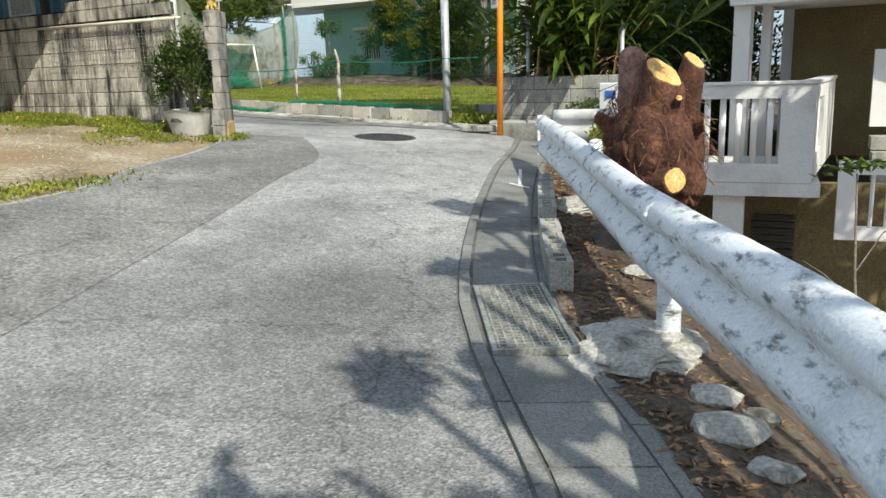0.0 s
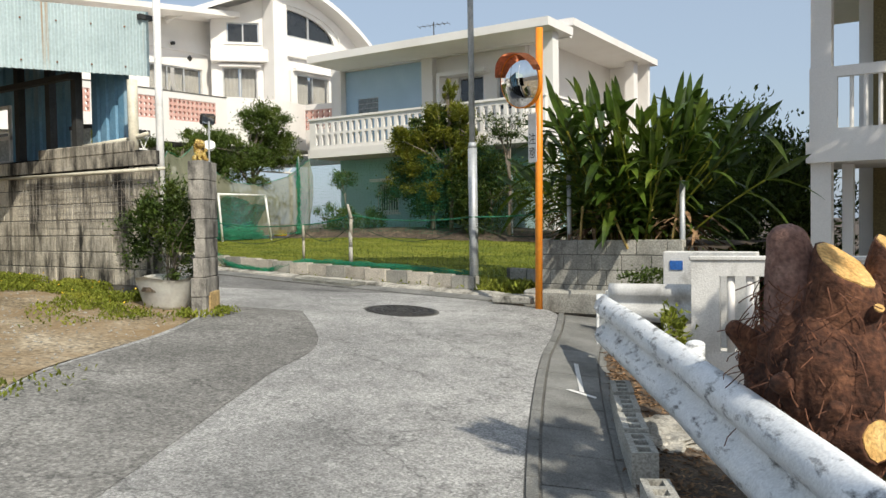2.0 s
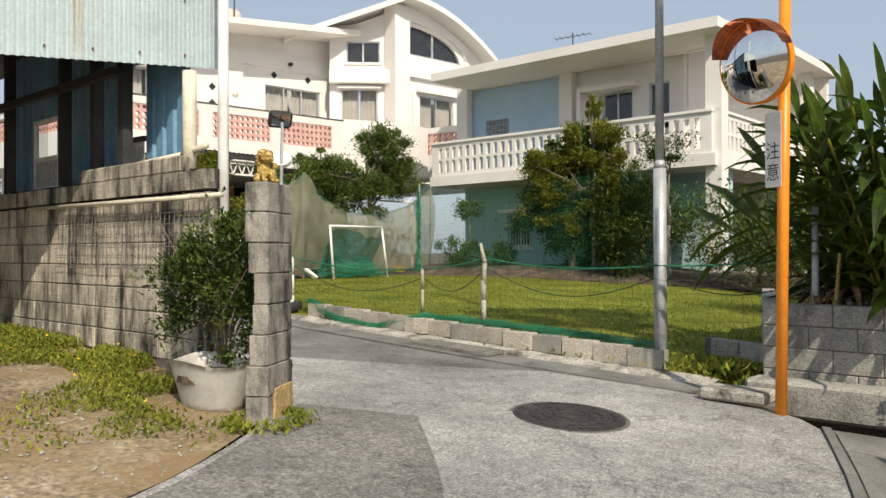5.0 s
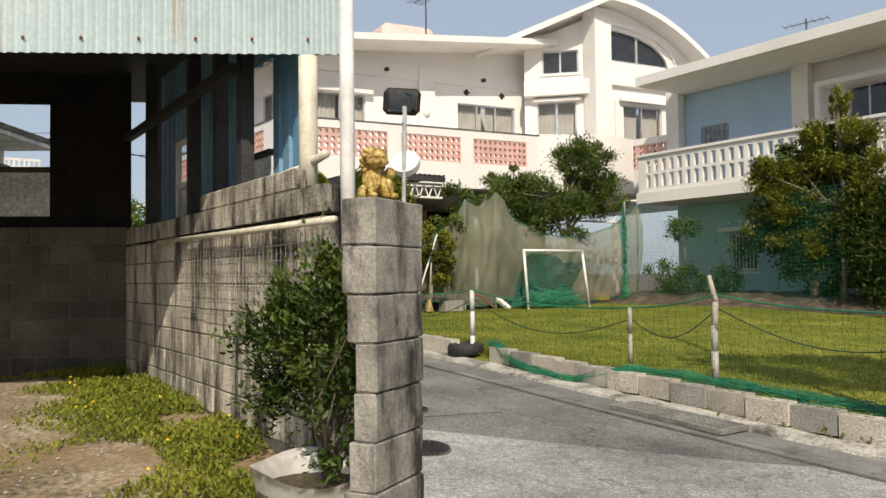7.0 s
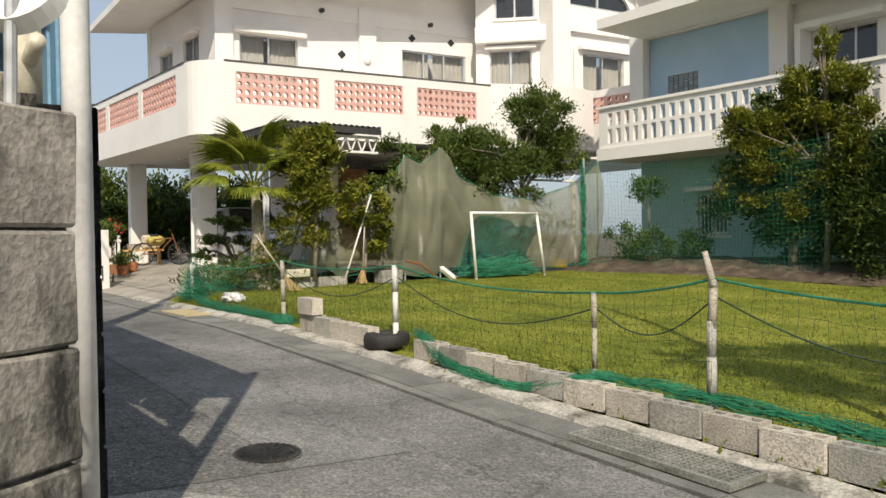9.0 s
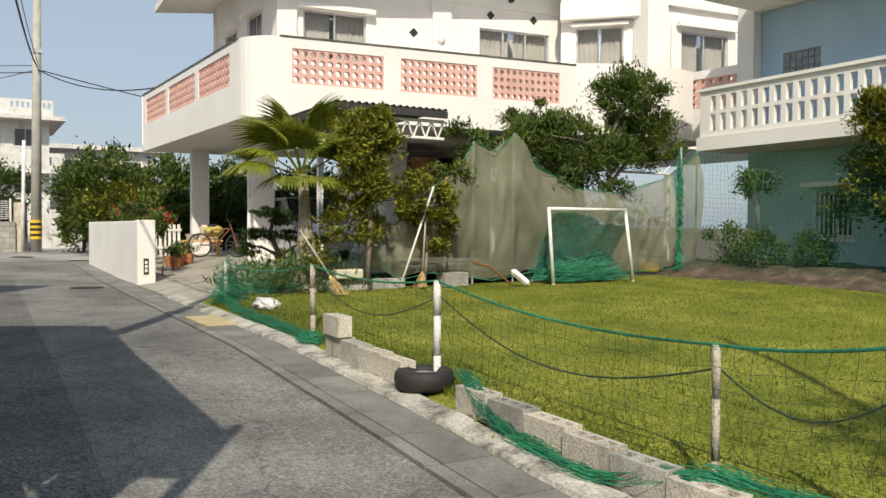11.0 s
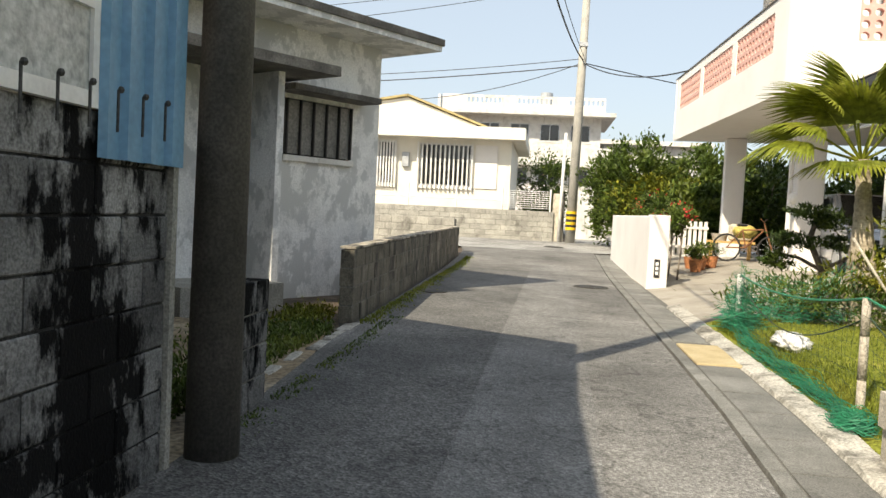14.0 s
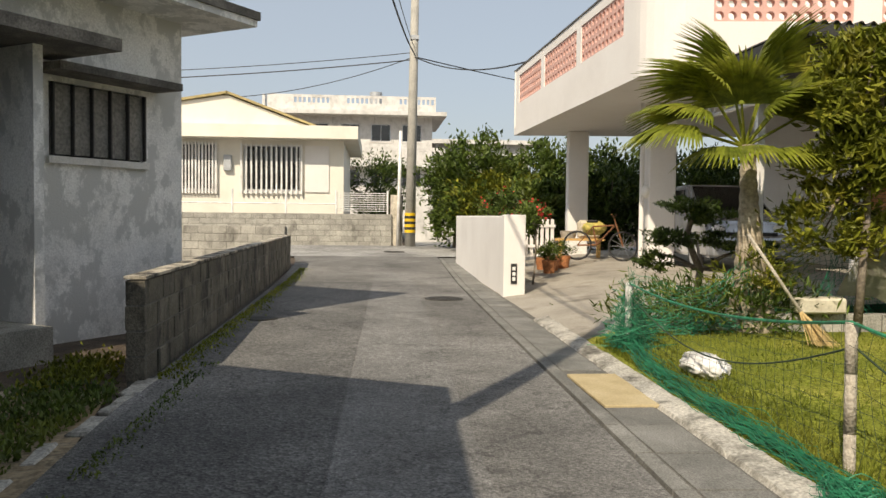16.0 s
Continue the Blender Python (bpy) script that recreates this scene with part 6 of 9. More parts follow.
# rubble
for k in range(5):
    bm = bmesh.new()
    bmesh.ops.create_icosphere(bm, subdivisions=2, radius=1)
    x, y, r = ((-0.62, 3.05, 0.12), (-0.42, 2.85, 0.07), (-0.75, 3.35, 0.09), (-1.62, 4.95, 0.1), (-0.55, 3.3, 0.06))[k]
    for v in bm.verts:
        q = 1 + 0.4 * noise.noise(v.co * 2 + Vector((k * 5, 0, 0)))
        v.co = Vector((x + v.co.x * r * 1.3 * q, y + v.co.y * r * q, ground_z(x, y) + r * 0.3 + v.co.z * r * 0.55 * q))
    tagged(part("rubble", bm, M_KERB), "broken lump of pale concrete on the soil", "rubble", "rubble by the rail")
# dry leaves and twigs
v, f = [], []
for k in range(5200):
    s0 = rng.uniform(1.5, 11.5)
    d = 0.60 + abs(rng.normal(0, 0.28))
    line = offset_line(g_in, d) if k % 400 == 0 else None
    i = int(np.interp(s0, vs, np.arange(len(vs))))
    t = g_in[min(i + 1, len(g_in) - 1)] - g_in[i]
    t = t / np.linalg.norm(t)
    x, y = g_in[i] + d * np.array((t[1], -t[0])) + rng.normal(0, 0.03, 2)
    z = ground_z(x, y) + 0.012
    a, l, w = rng.uniform(0, 6.28), rng.uniform(0.012, 0.045), rng.uniform(0.003, 0.014)
    c, s = math.cos(a), math.sin(a)
    j = len(v)
    up = rng.uniform(0, 0.02)
    v += [(x - c * l, y - s * l, z), (x - s * w, y + c * w, z + up), (x + c * l, y + s * l, z + 0.01), (x + s * w, y - c * w, z + up * 0.5)]
    f.append((j, j + 1, j + 2, j + 3))
tagged(pydata("leaf_litter", v, f, M_DRYLEAF), "dry brown leaves and twigs along the gutter", "leaf litter", kind="stuff")
# painted arrow on the gutter covers
zc = hz(-3.8, 7.4) + 0.017
bm = bmesh.new()
for q in ([(-3.62, 7.15), (-3.58, 7.15), (-4.0, 8.0), (-4.04, 8.0)], [(-3.45, 7.05), (-3.72, 7.12), (-3.70, 7.16), (-3.46, 7.10)]):
    bm.faces.new([bm.verts.new((x, y, hz(x, y) + 0.019)) for x, y in q])
tagged(part("painted_arrow", bm, M_WHITEPAINT), "worn white arrow painted on the gutter covers", "road marking", kind="structure")

# ---- sawn tree stump behind the rail ----
bm = bmesh.new()
SX, SY = -1.74, 5.53
VIEW, SIDE, UP = Vector((0.53, -0.85, 0)), Vector((0.85, 0.53, 0)), Vector((0, 0, 1))
seg, rings = 56, 44
prev = None
zb = -0.25
for j in range(rings):
    k = j / (rings - 1)
    z = zb + (1.36 - zb) * k
    r = float(np.interp(z, [-0.25, 0.4, 0.65, 0.9, 1.08, 1.2, 1.36], [0.12, 0.14, 0.26, 0.33, 0.33, 0.27, 0.17]))
    ring = []
    for i in range(seg):
        a = 6.283 * i / seg
        ca, sa = math.cos(a), math.sin(a)
        n_ = 1 + 0.26 * noise.noise((ca * 1.6, sa * 1.6, z * 1.3)) + 0.16 * noise.noise((ca * 5, sa * 5, z * 1.5)) + 0.10 * noise.noise((ca * 13, sa * 13, z * 3)) + 0.05 * noise.noise((ca * 30, sa * 30, z * 9))
        ring.append(bm.verts.new((SX + 0.03 * math.sin(k * 3) + ca * r * n_, SY + sa * r * n_, z)))
    if prev:
        for i in range(seg):
            bm.faces.new((prev[i], prev[(i + 1) % seg], ring[(i + 1) % seg], ring[i]))
    prev = ring
bm.faces.new(prev)
stump = thing("tree_stump", (SX, SY, zb), "dark brown sawn-off tree stump with fresh orange cuts", "tree stump")
part("trunk", bm, M_BARK, stump, smooth=True)


def limb(a, b, r0, r1, cut=None, material=None):
    """A tapered prong; cut is the normal of its sawn end, or None for a rounded end."""
    a, b = Vector(a), Vector(b)
    bm = bmesh.new()
    d = (b - a).normalized()
    q = d.to_track_quat("Z", "Y").to_matrix()
    prev, n = None, cut.normalized() if cut else None
    steps = 14
    for j in range(steps + (0 if cut else 5)):
        k = min(1.0, j / (steps - 1))
        c, r = a.lerp(b, k), r0 * (1 - k) + r1 * k
        if j >= steps:
            t = (j - steps + 1) / 5.2 * math.pi / 2
            c, r = c + d * math.sin(t) * r1 * 0.9, r * math.cos(t)
        ring = []
        for i in range(24):
            an = 6.283 * i / 24
            o = q @ Vector((math.cos(an), math.sin(an), 0))
            p = c + o * r * (1 + 0.13 * noise.noise(o * 1.6 + c * 3) + 0.08 * noise.noise(o * 5 + c * 8) + 0.04 * noise.noise(o * 12 + c * 5))
            if cut:
                p = p - d * ((p - b).dot(n) / d.dot(n)) * k ** 3
            ring.append(bm.verts.new(p))
        if prev:
            for i in range(24):
                bm.faces.new((prev[i], prev[(i + 1) % 24], ring[(i + 1) % 24], ring[i]))
        prev = ring
    last = [v.co.copy() for v in prev]
    bm.faces.new(prev)
    part("limb", bm, material or M_BARK, stump, smooth=True)
    if cut:
        bm = bmesh.new()
        lo = [bm.verts.new(b + (p - b) * 0.93) for p in last]
        hi = [bm.verts.new(b + (p - b) * 0.92 + n * 0.006) for p in last]
        bm.faces.new(hi)
        for i in range(24):
            bm.faces.new((lo[i], lo[(i + 1) % 24], hi[(i + 1) % 24], hi[i]))
        part("cut_face", bm, M_CUT, stump, "pale orange fresh saw cut")


M_SKIN = mat("stump_skin", (0.20, 0.11, 0.085), (0.10, 0.05, 0.035), (0.32, 0.20, 0.16), scale=7, fine=50, bump=0.5, fine_mix=0.35, rough=0.9)
limb((SX + 0.07, SY - 0.06, 1.02), (-1.64, 5.38, 1.47), 0.20, 0.118, UP + VIEW * 0.75 + SIDE * 0.45)
limb((SX + 0.16, SY + 0.02, 1.0), (-1.47, 5.50, 1.54), 0.13, 0.072, UP + VIEW * 0.7 + SIDE * 0.6)
limb((SX - 0.06, SY + 0.0, 1.02), (-1.875, 5.43, 1.57), 0.19, 0.085, None, M_SKIN)
limb((SX + 0.05, SY - 0.2, 0.72), (-1.50, 5.24, 0.77), 0.13, 0.088, VIEW + SIDE * 0.4 + UP * 0.15)
limb((SX - 0.04, SY - 0.24, 0.70), (-1.64, 5.18, 0.90), 0.06, 0.034)
limb((SX - 0.10, SY - 0.20, 0.95), (-1.86, 5.16, 0.98), 0.07, 0.04)
limb((SX - 0.26, SY, 1.05), (-2.10, 5.44, 1.16), 0.08, 0.045)
limb((SX + 0.22, SY, 1.06), (-1.38, 5.46, 1.12), 0.06, 0.04, SIDE + VIEW * 0.3)
limb((SX + 0.16, SY - 0.12, 1.2), (-1.50, 5.28, 1.30), 0.04, 0.022, UP + VIEW)
for k in range(22):
    a, z = rng.uniform(0, 6.283), rng.uniform(0.62, 1.15)
    bm = bmesh.new()
    bmesh.ops.create_icosphere(bm, subdivisions=3, radius=1)
    r = rng.uniform(0.04, 0.09)
    c = Vector((SX + math.cos(a) * 0.28, SY + math.sin(a) * 0.28, z))
    for w_ in bm.verts:
        q = 1 + 0.45 * noise.noise(w_.co * 1.7 + c * 7) + 0.25 * noise.noise(w_.co * 5 + c * 7)
        w_.co = c + Vector((w_.co.x * r * q, w_.co.y * r * q, w_.co.z * r * 1.9 * q))
    part("burr", bm, M_BARK, stump, smooth=True)
polys = []
for k in range(520):
    a, z = rng.uniform(0, 6.28), rng.uniform(0.62, 1.42)
    r = float(np.interp(z, [0.25, 0.75, 1.05, 1.25, 1.5], [0.14, 0.29, 0.34, 0.28, 0.20])) * rng.uniform(0.92, 1.06)
    p = np.array((SX + math.cos(a) * r, SY + math.sin(a) * r - (0.05 if z > 1.2 else 0), z))
    drop, sway = rng.uniform(0.03, 0.14), rng.normal(0, 0.06, 2)
    out = np.array((math.cos(a), math.sin(a), 0)) * rng.uniform(-0.01, 0.05)
    polys.append([p + np.array((sway[0] * s, sway[1] * s, -drop * s)) + out * math.sin(3 * s) for s in (0, 0.35, 0.7, 1.0)])
v, f = ribbons(polys, 0.0025)
pydata("bark_fibre", v, f, mat("bark_fibre", (0.11, 0.045, 0.025), (0.05, 0.02, 0.012), (0.2, 0.09, 0.05), scale=5, fine=30, bump=0, rough=0.95, island=0.4), stump, "ragged reddish-brown bark fibres")

# ---- convex mirror on its orange post ----
mp = thing("traffic_mirror", (-5.65, 10.59, 0.55), "round convex traffic mirror on an orange steel post", "traffic mirror")
part("post", rodbm((-5.65, 10.59, 0.5), (-5.60, 10.59, 4.05), 0.045, seg=16), M_ORANGE, mp, smooth=True)
mc = Vector((-5.80, 10.43, 3.40))
mn = Vector((-0.30, -0.95, -0.14)).normalized()
MQ = Matrix.Translation(mc) @ mn.to_track_quat("Z", "Y").to_matrix().to_4x4()
bm = bmesh.new()
prev = None
for j in range(9):
    a = radians(24) * j / 8
    ring = [bm.verts.new((math.sin(a) * 0.78 * math.cos(6.283 * i / 36), math.sin(a) * 0.78 * math.sin(6.283 * i / 36), math.cos(a) * 0.78 - 0.71)) for i in range(36)] if j else [bm.verts.new((0, 0, 0.07))]
    if prev:
        for i in range(36):
            bm.faces.new((prev[0], ring[i], ring[(i + 1) % 36]) if j == 1 else (prev[i], ring[i], ring[(i + 1) % 36], prev[(i + 1) % 36]))
    prev = ring
face = part("mirror_face", bm, M_MIRROR, mp, "convex mirror glass", M=MQ, smooth=True)
bm = bmesh.new()
rod(bm, (0, 0, -0.06), (0, 0, -0.004), 0.335, seg=36)
part("back_shell", bm, M_ORANGE, mp, M=MQ)
bm = bmesh.new()
rows = []
upv = MQ.to_3x3().inverted() @ Vector((0, 0, 1))
base_a = math.atan2(upv.y, upv.x)
for k in range(17):
    a = base_a + radians(-75 + 150 * k / 16)
    d = 0.13 * math.cos(radians(-75 + 150 * k / 16) * 0.9) + 0.03
    rows.append([bm.verts.new((math.cos(a) * 0.34, math.sin(a) * 0.34, -0.05)), bm.verts.new((math.cos(a) * 0.345, math.sin(a) * 0.345, d))])
for p, q in zip(rows[:-1], rows[1:]):
    bm.faces.new((p[0], q[0], q[1], p[1]))
bmesh.ops.solidify(bm, geom=bm.faces[:], thickness=0.004)
part("hood", bm, mat("faded_orange", (0.62, 0.24, 0.12), rough=0.6, scale=4, fine=30), mp, "faded orange hood", M=MQ, smooth=True)
part("bracket", boxbm((-5.70, 10.50, 3.38), (-5.56, 10.60, 3.48)), M_STEEL, mp)
sn = Vector((-0.45, -0.89, 0)).normalized()
MSG = Matrix.Translation((-5.68, 10.53, 2.70)) @ sn.to_track_quat("Z", "Y").to_matrix().to_4x4()
splate = part("sign_plate", boxbm((-0.085, -0.30, -0.002), (0.085, 0.30, 0.004), bevel=0.002), M_WHITE_OLD, mp, "narrow white warning plate with black writing", M=MSG)
for k, ch in enumerate(("注", "意")):
    fc = bpy.data.curves.new("sign_letter", "FONT")
    fc.body, fc.size, fc.align_x, fc.align_y = ch, 0.15, "CENTER", "CENTER"
    fc.materials.append(M_BLACK)
    fo_ = new("sign_letter", fc)
    fo_.parent = splate
    fo_.matrix_basis = MSG @ Matrix.Translation((0, -0.02 - 0.17 * k, 0.006))
# ---- steel lamp post by the lawn ----
lp = thing("lamp_post", (-7.2, 11.6, 0.65), "tall two-part galvanised steel lamp post", "lamp post")
part("lower_tube", rodbm((-7.2, 11.62, 0.5), (-7.2, 11.62, 2.75), 0.065, seg=18), M_STEEL, lp, smooth=True)
part("collar", rodbm((-7.2, 11.62, 2.751), (-7.2, 11.62, 2.83), 0.068, 0.045, seg=18), M_STEEL, lp, smooth=True)
part("upper_tube", rodbm((-7.2, 11.62, 2.831), (-7.2, 11.62, 8.0), 0.043, seg=18), M_STEEL, lp, smooth=True)
# ---- power poles and cables ----
ep = thing("power_pole", (-14.42, 8.03, 1.0), "thick dark power pole beside the sooty wall", "power pole")
part("shaft", rodbm((-14.29, 8.0, 0.9), (-14.37, 8.0, 9.0), 0.135, 0.095, seg=24), M_POLEDARK, ep, smooth=True)
part("step_bolt", rodbm((-14.4, 8.0, 3.62), (-14.8, 8.0, 3.62), 0.012, seg=6), M_STEEL, ep)
ep2 = thing("power_pole", (-41.0, 10.65, 1.2), "slim concrete power pole with a striped guard at the junction", "power pole")
part("shaft", rodbm((-41.0, 10.65, 1.2), (-41.1, 10.78, 12.0), 0.19, 0.13, seg=20), M_POLECONC, ep2, smooth=True)
for k in range(7):
    part("warning_band", rodbm((-41.0, 10.65, 1.75 + k * 0.1), (-41.0, 10.65, 1.85 + k * 0.1), 0.20, seg=20), M_YELLOW if k % 2 == 0 else M_BLACK, ep2, "yellow and black warning band")
part("crossarm", boxbm((-41.35, 10.6, 8.6), (-40.9, 10.9, 8.75)), M_STEEL, ep2)
ep3 = thing("street_pole", (-41.3, 10.2, 1.2), "thin white pole beside the power pole", "pole")
part("shaft", rodbm((-41.3, 10.22, 1.2), (-41.3, 10.3, 5.4), 0.06, seg=12), M_WHITEPAINT, ep3, smooth=True)
tagged(part("pole_guard", boxbm((-41.5, 10.72, 1.2), (-41.4, 10.84, 2.0)), M_YELLOW), "yellow plastic pole guard", "guard")


def cable(a, b, sag, r=0.014, label="black overhead cable strung above the lane"):
    a, b = Vector(a), Vector(b)
    cu = bpy.data.curves.new("cable", "CURVE")
    cu.dimensions, cu.bevel_depth, cu.bevel_resolution = "3D", r, 1
    sp = cu.splines.new("POLY")
    n = 24
    sp.points.add(n)
    for i in range(n + 1):
        k = i / n
        p = a.lerp(b, k)
        sp.points[i].co = (p.x, p.y, p.z - sag * 4 * k * (1 - k), 1)
    cu.materials.append(M_WIRE)
    me = bpy.data.meshes.new_from_object(bpy.data.objects.new("tmp", cu))
    ob = new("overhead_cable", me)
    return tagged(ob, label, "cable", "overhead cables")


cable((-41.0, 10.75, 8.1), (-14.5, 8.03, 8.6), 0.9, 0.025)
cable((-41.0, 10.75, 8.3), (-14.5, 8.03, 8.9), 0.6, 0.012)
cable((-41.0, 10.75, 8.0), (-32.4, 13.6, 6.4), 0.4, 0.02)
cable((-41.0, 10.75, 8.0), (-60, 40, 8.5), 0.7, 0.02)
cable((-41.0, 10.75, 7.9), (-46, -14, 7.6), 0.5, 0.02)
cable((-41.0, 10.75, 8.15), (-46, -14, 7.9), 0.5, 0.014)
cable((-41.1, 10.78, 11.0), (-60, -22, 13.0), 0.8, 0.014)
cable((-41.1, 10.78, 11.4), (-60, -24, 14.0), 0.8, 0.014)
cable((-41.0, 10.75, 8.0), (-45, 0.5, 7.0), 0.6, 0.014)
cable((4, 15, 5.3), (-2, 30, 6.2), 0.3, 0.01)
cable((4, 15, 4.4), (-2.5, 30, 4.6), 0.2, 0.01)

# ---- block planter, low steps and flower pots by the corner ----
block_wall("planter_wall", -4.1, 11.45, 90, 2.0, 4, 0.62, 0.15, M_CONC, "grey block planter wall by the corner")
block_wall("planter_wall_side", -6.1, 11.45, 20, 3.2, 4, 0.62, 0.15, M_CONC, "grey block planter wall beside the lawn")
tagged(part("planter_step", boxbm((-6.15, 11.12, 0.45), (-4.2, 11.44, 0.76), bevel=0.03), M_CONC), "rough concrete ledge below the planter", "kerb", kind="structure")
tagged(sheet("planter_soil", np.linspace(-6.2, -3.6, 12), np.linspace(11.5, 14.5, 12), lambda x, y: 1.33 + 0.05 * noise.noise((x * 3, y * 3, 0)), M_SOIL), "planter soil covered with dry leaves", "ground", kind="structure")
tagged(part("stone_slab", boxbm((-6.35, 10.62, 0.62), (-5.78, 10.95, 0.72), bevel=0.02), M_KERB), "loose flat concrete slab by the mirror post", "slab")
pot = thing("flower_pot", (-4.55, 11.0, 0.62), "long white planter box with leafy plants", "flower pot")
part("trough", boxbm((-4.75, 10.9, 0.60), (-4.05, 11.12, 0.80), bevel=0.02), M_WHITEPLASTIC, pot)
bm = bmesh.new()
rod(bm, (-4.78, 10.82, 0.60), (-4.78, 10.82, 0.82), 0.07, 0.08, seg=14)
tagged(part("watering_can", bm, M_WHITEPLASTIC), "small white plastic jug beside the planter", "jug")

# ---- house below the road on the right ----
rh = thing("lower_house", (-1, 12, -1.6), "white and olive concrete house standing below the road level", "house")
MRH = Matrix.Translation((-3.43, 9.43, 0)) @ Matrix.Rotation(radians(10), 4, "Z")
bal_open = [(0.26, 1.84, 0.375, 1.12)]
part("balcony_wall", holed(2.2, 0.16, 1.27, 0.14, bal_open), M_WHITE_OLD, rh, "weathered white balcony wall", M=MRH)
for k in range(9):
    u = 0.36 + 0.172 * k
    part("baluster", rodbm((u, 0.07, 0.375), (u, 0.07, 1.12), 0.036, seg=12), M_WHITE, rh, M=MRH, smooth=True)
part("coping", boxbm((-0.02, -0.02, 1.27), (2.22, 0.16, 1.31), bevel=0.008), M_WHITE_OLD, rh, M=MRH)
MRS = MRH @ Matrix.Translation((2.2, 0.145, 0)) @ Matrix.Rotation(radians(83), 4, "Z")
part("balcony_side", holed(3.2, 0.16, 1.27, 0.14, [(0.4, 1.3, 0.45, 1.1)]), M_WHITE_OLD, rh, M=MRS)
for k in range(1, 6):
    part("baluster", rodbm((0.4 + 0.15 * k, 0.07, 0.45), (0.4 + 0.15 * k, 0.07, 1.1), 0.032, seg=10), M_WHITE, rh, M=MRS)
part("coping", boxbm((0.03, -0.02, 1.27), (3.2, 0.16, 1.31)), M_WHITE_OLD, rh, M=MRS)
part("balcony_floor", boxbm((-0.2, 0.0, 0.0), (2.3, 3.0, 0.155)), M_WHITE_OLD, rh, M=MRH)
part("pillar", boxbm((1.15, 0.1, -1.9), (1.5, 0.45, 0.0)), M_WHITE_OLD, rh, M=MRH)
part("wall", boxbm((-0.8, 1.2, -1.9), (5.6, 1.4, 0.0)), M_OLIVE, rh, "olive lower wall, darkened for the shade under the balcony", M=MRH)
bm = bmesh.new()
for k in range(7):
    box(bm, (1.6, 1.13, -1.0 + k * 0.09), (2.1, 1.19, -0.95 + k * 0.09))
part("louvre", bm, M_STEEL_DARK, rh, "dark louvred vent", M=MRH)
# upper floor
part("wall", boxbm((-2.3, 14.6, 0.0), (5.0, 14.8, 5.2)), M_OLIVE, rh, "olive wall behind the balcony with shade put into its colour")
part("column", boxbm((-2.86, 12.82, -1.9), (-2.62, 13.06, 5.4)), M_WHITE, rh)
part("column", boxbm((-2.55, 13.3, -1.9), (-2.42, 13.5, 2.4)), M_WHITE, rh)
part("balcony_slab", boxbm((-2.9, 12.7, 2.36), (5.0, 14.6, 2.62)), M_WHITE, rh)
MRU = Matrix.Translation((-2.86, 12.72, 0))
uo = [(0.32, 1.9, 2.78, 3.42), (2.3, 3.9, 2.78, 3.42)]
part("balcony_wall", holed(7.8, 2.62, 3.55, 0.1, uo), M_WHITE, rh, M=MRU)
for a, b, c, d in uo:
    for k in range(1, 10):
        u = a + (b - a) * k / 10
        part("baluster", rodbm((u, 0.05, c), (u, 0.05, d), 0.025, seg=8), M_WHITE, rh, M=MRU)
part("roof", boxbm((-3.3, 12.3, 5.2), (5.5, 18, 5.45)), M_WHITE, rh)
part("wall", boxbm((-2.5, 14.8, -1.9), (-2.3, 18, 5.2)), M_WHITE, rh)
# steps and lower railing beyond
MRL = Matrix.Translation((-1.0, 9.95, 0.06)) @ Matrix.Rotation(radians(10), 4, "Z")
part("stair_rail", holed(2.6, -0.55, 0.35, 0.1, [(0.2, 2.4, -0.4, 0.2)]), M_WHITE, rh, M=MRL)
for k in range(1, 14):
    part("baluster", rodbm((0.2 + k * 0.157, 0.05, -0.4), (0.2 + k * 0.157, 0.05, 0.2), 0.022, seg=8), M_WHITE, rh, M=MRL)
for k in range(5):
    part("step", boxbm((0.6, 1.8 + k * 0.28, -0.6 + k * 0.2), (3.2, 2.15 + k * 0.28, -0.42 + k * 0.2)), M_CONC, rh, M=MRL)
part("stair_wall", holed(2.4, 0.5, 1.6, 0.1, [(0.25, 2.2, 0.85, 1.4)]), M_WHITE, rh, M=MRL @ Matrix.Translation((0.6, 3.3, 0)))
for k in range(1, 12):
    part("baluster", rodbm((0.85 + k * 0.16, 3.35, 0.85), (0.85 + k * 0.16, 3.35, 1.4), 0.022, seg=8), M_WHITE, rh, M=MRL)
# panel with a blue plate at the gate and folded white sheets
gp = thing("gate_wall", (-3.6, 10.3, 0.4), "short white gate wall with a small blue plate", "wall", kind="structure")
part("wall", boxbm((-3.98, 10.28, 0.3), (-3.0, 10.42, 1.32), bevel=0.01), M_WHITE_OLD, gp)
part("blue_plate", boxbm((-3.90, 10.27, 1.12), (-3.76, 10.279, 1.22)), M_BLUESIGN, gp, "small blue house plate")
sh = thing("metal_beam", (-4.0, 9.75, 0.45), "spare white ribbed rail beam standing behind the rail's end", "metal beam")
bm = bmesh.new()
rows = []
for k in np.linspace(0, 1, 9):
    x, y = -4.36 + 1.0 * k, 9.66 - 0.06 * k
    rows.append([bm.verts.new((x + 0.1 * o, y - 0.55 * o, 1.0 + 0.02 * k + dz * 0.95)) for o, dz in ((0.0, 0.0), (0.03, -0.008), (0.08, -0.05), (0.09, -0.10), (0.07, -0.135), (0.01, -0.17), (0.0, -0.2), (0.01, -0.23), (0.07, -0.265), (0.09, -0.30), (0.08, -0.35), (0.03, -0.40), (0.0, -0.41))])
for p, q in zip(rows[:-1], rows[1:]):
    for k in range(12):
        bm.faces.new((p[k], q[k], q[k + 1], p[k + 1]))
bmesh.ops.recalc_face_normals(bm, faces=bm.faces[:])
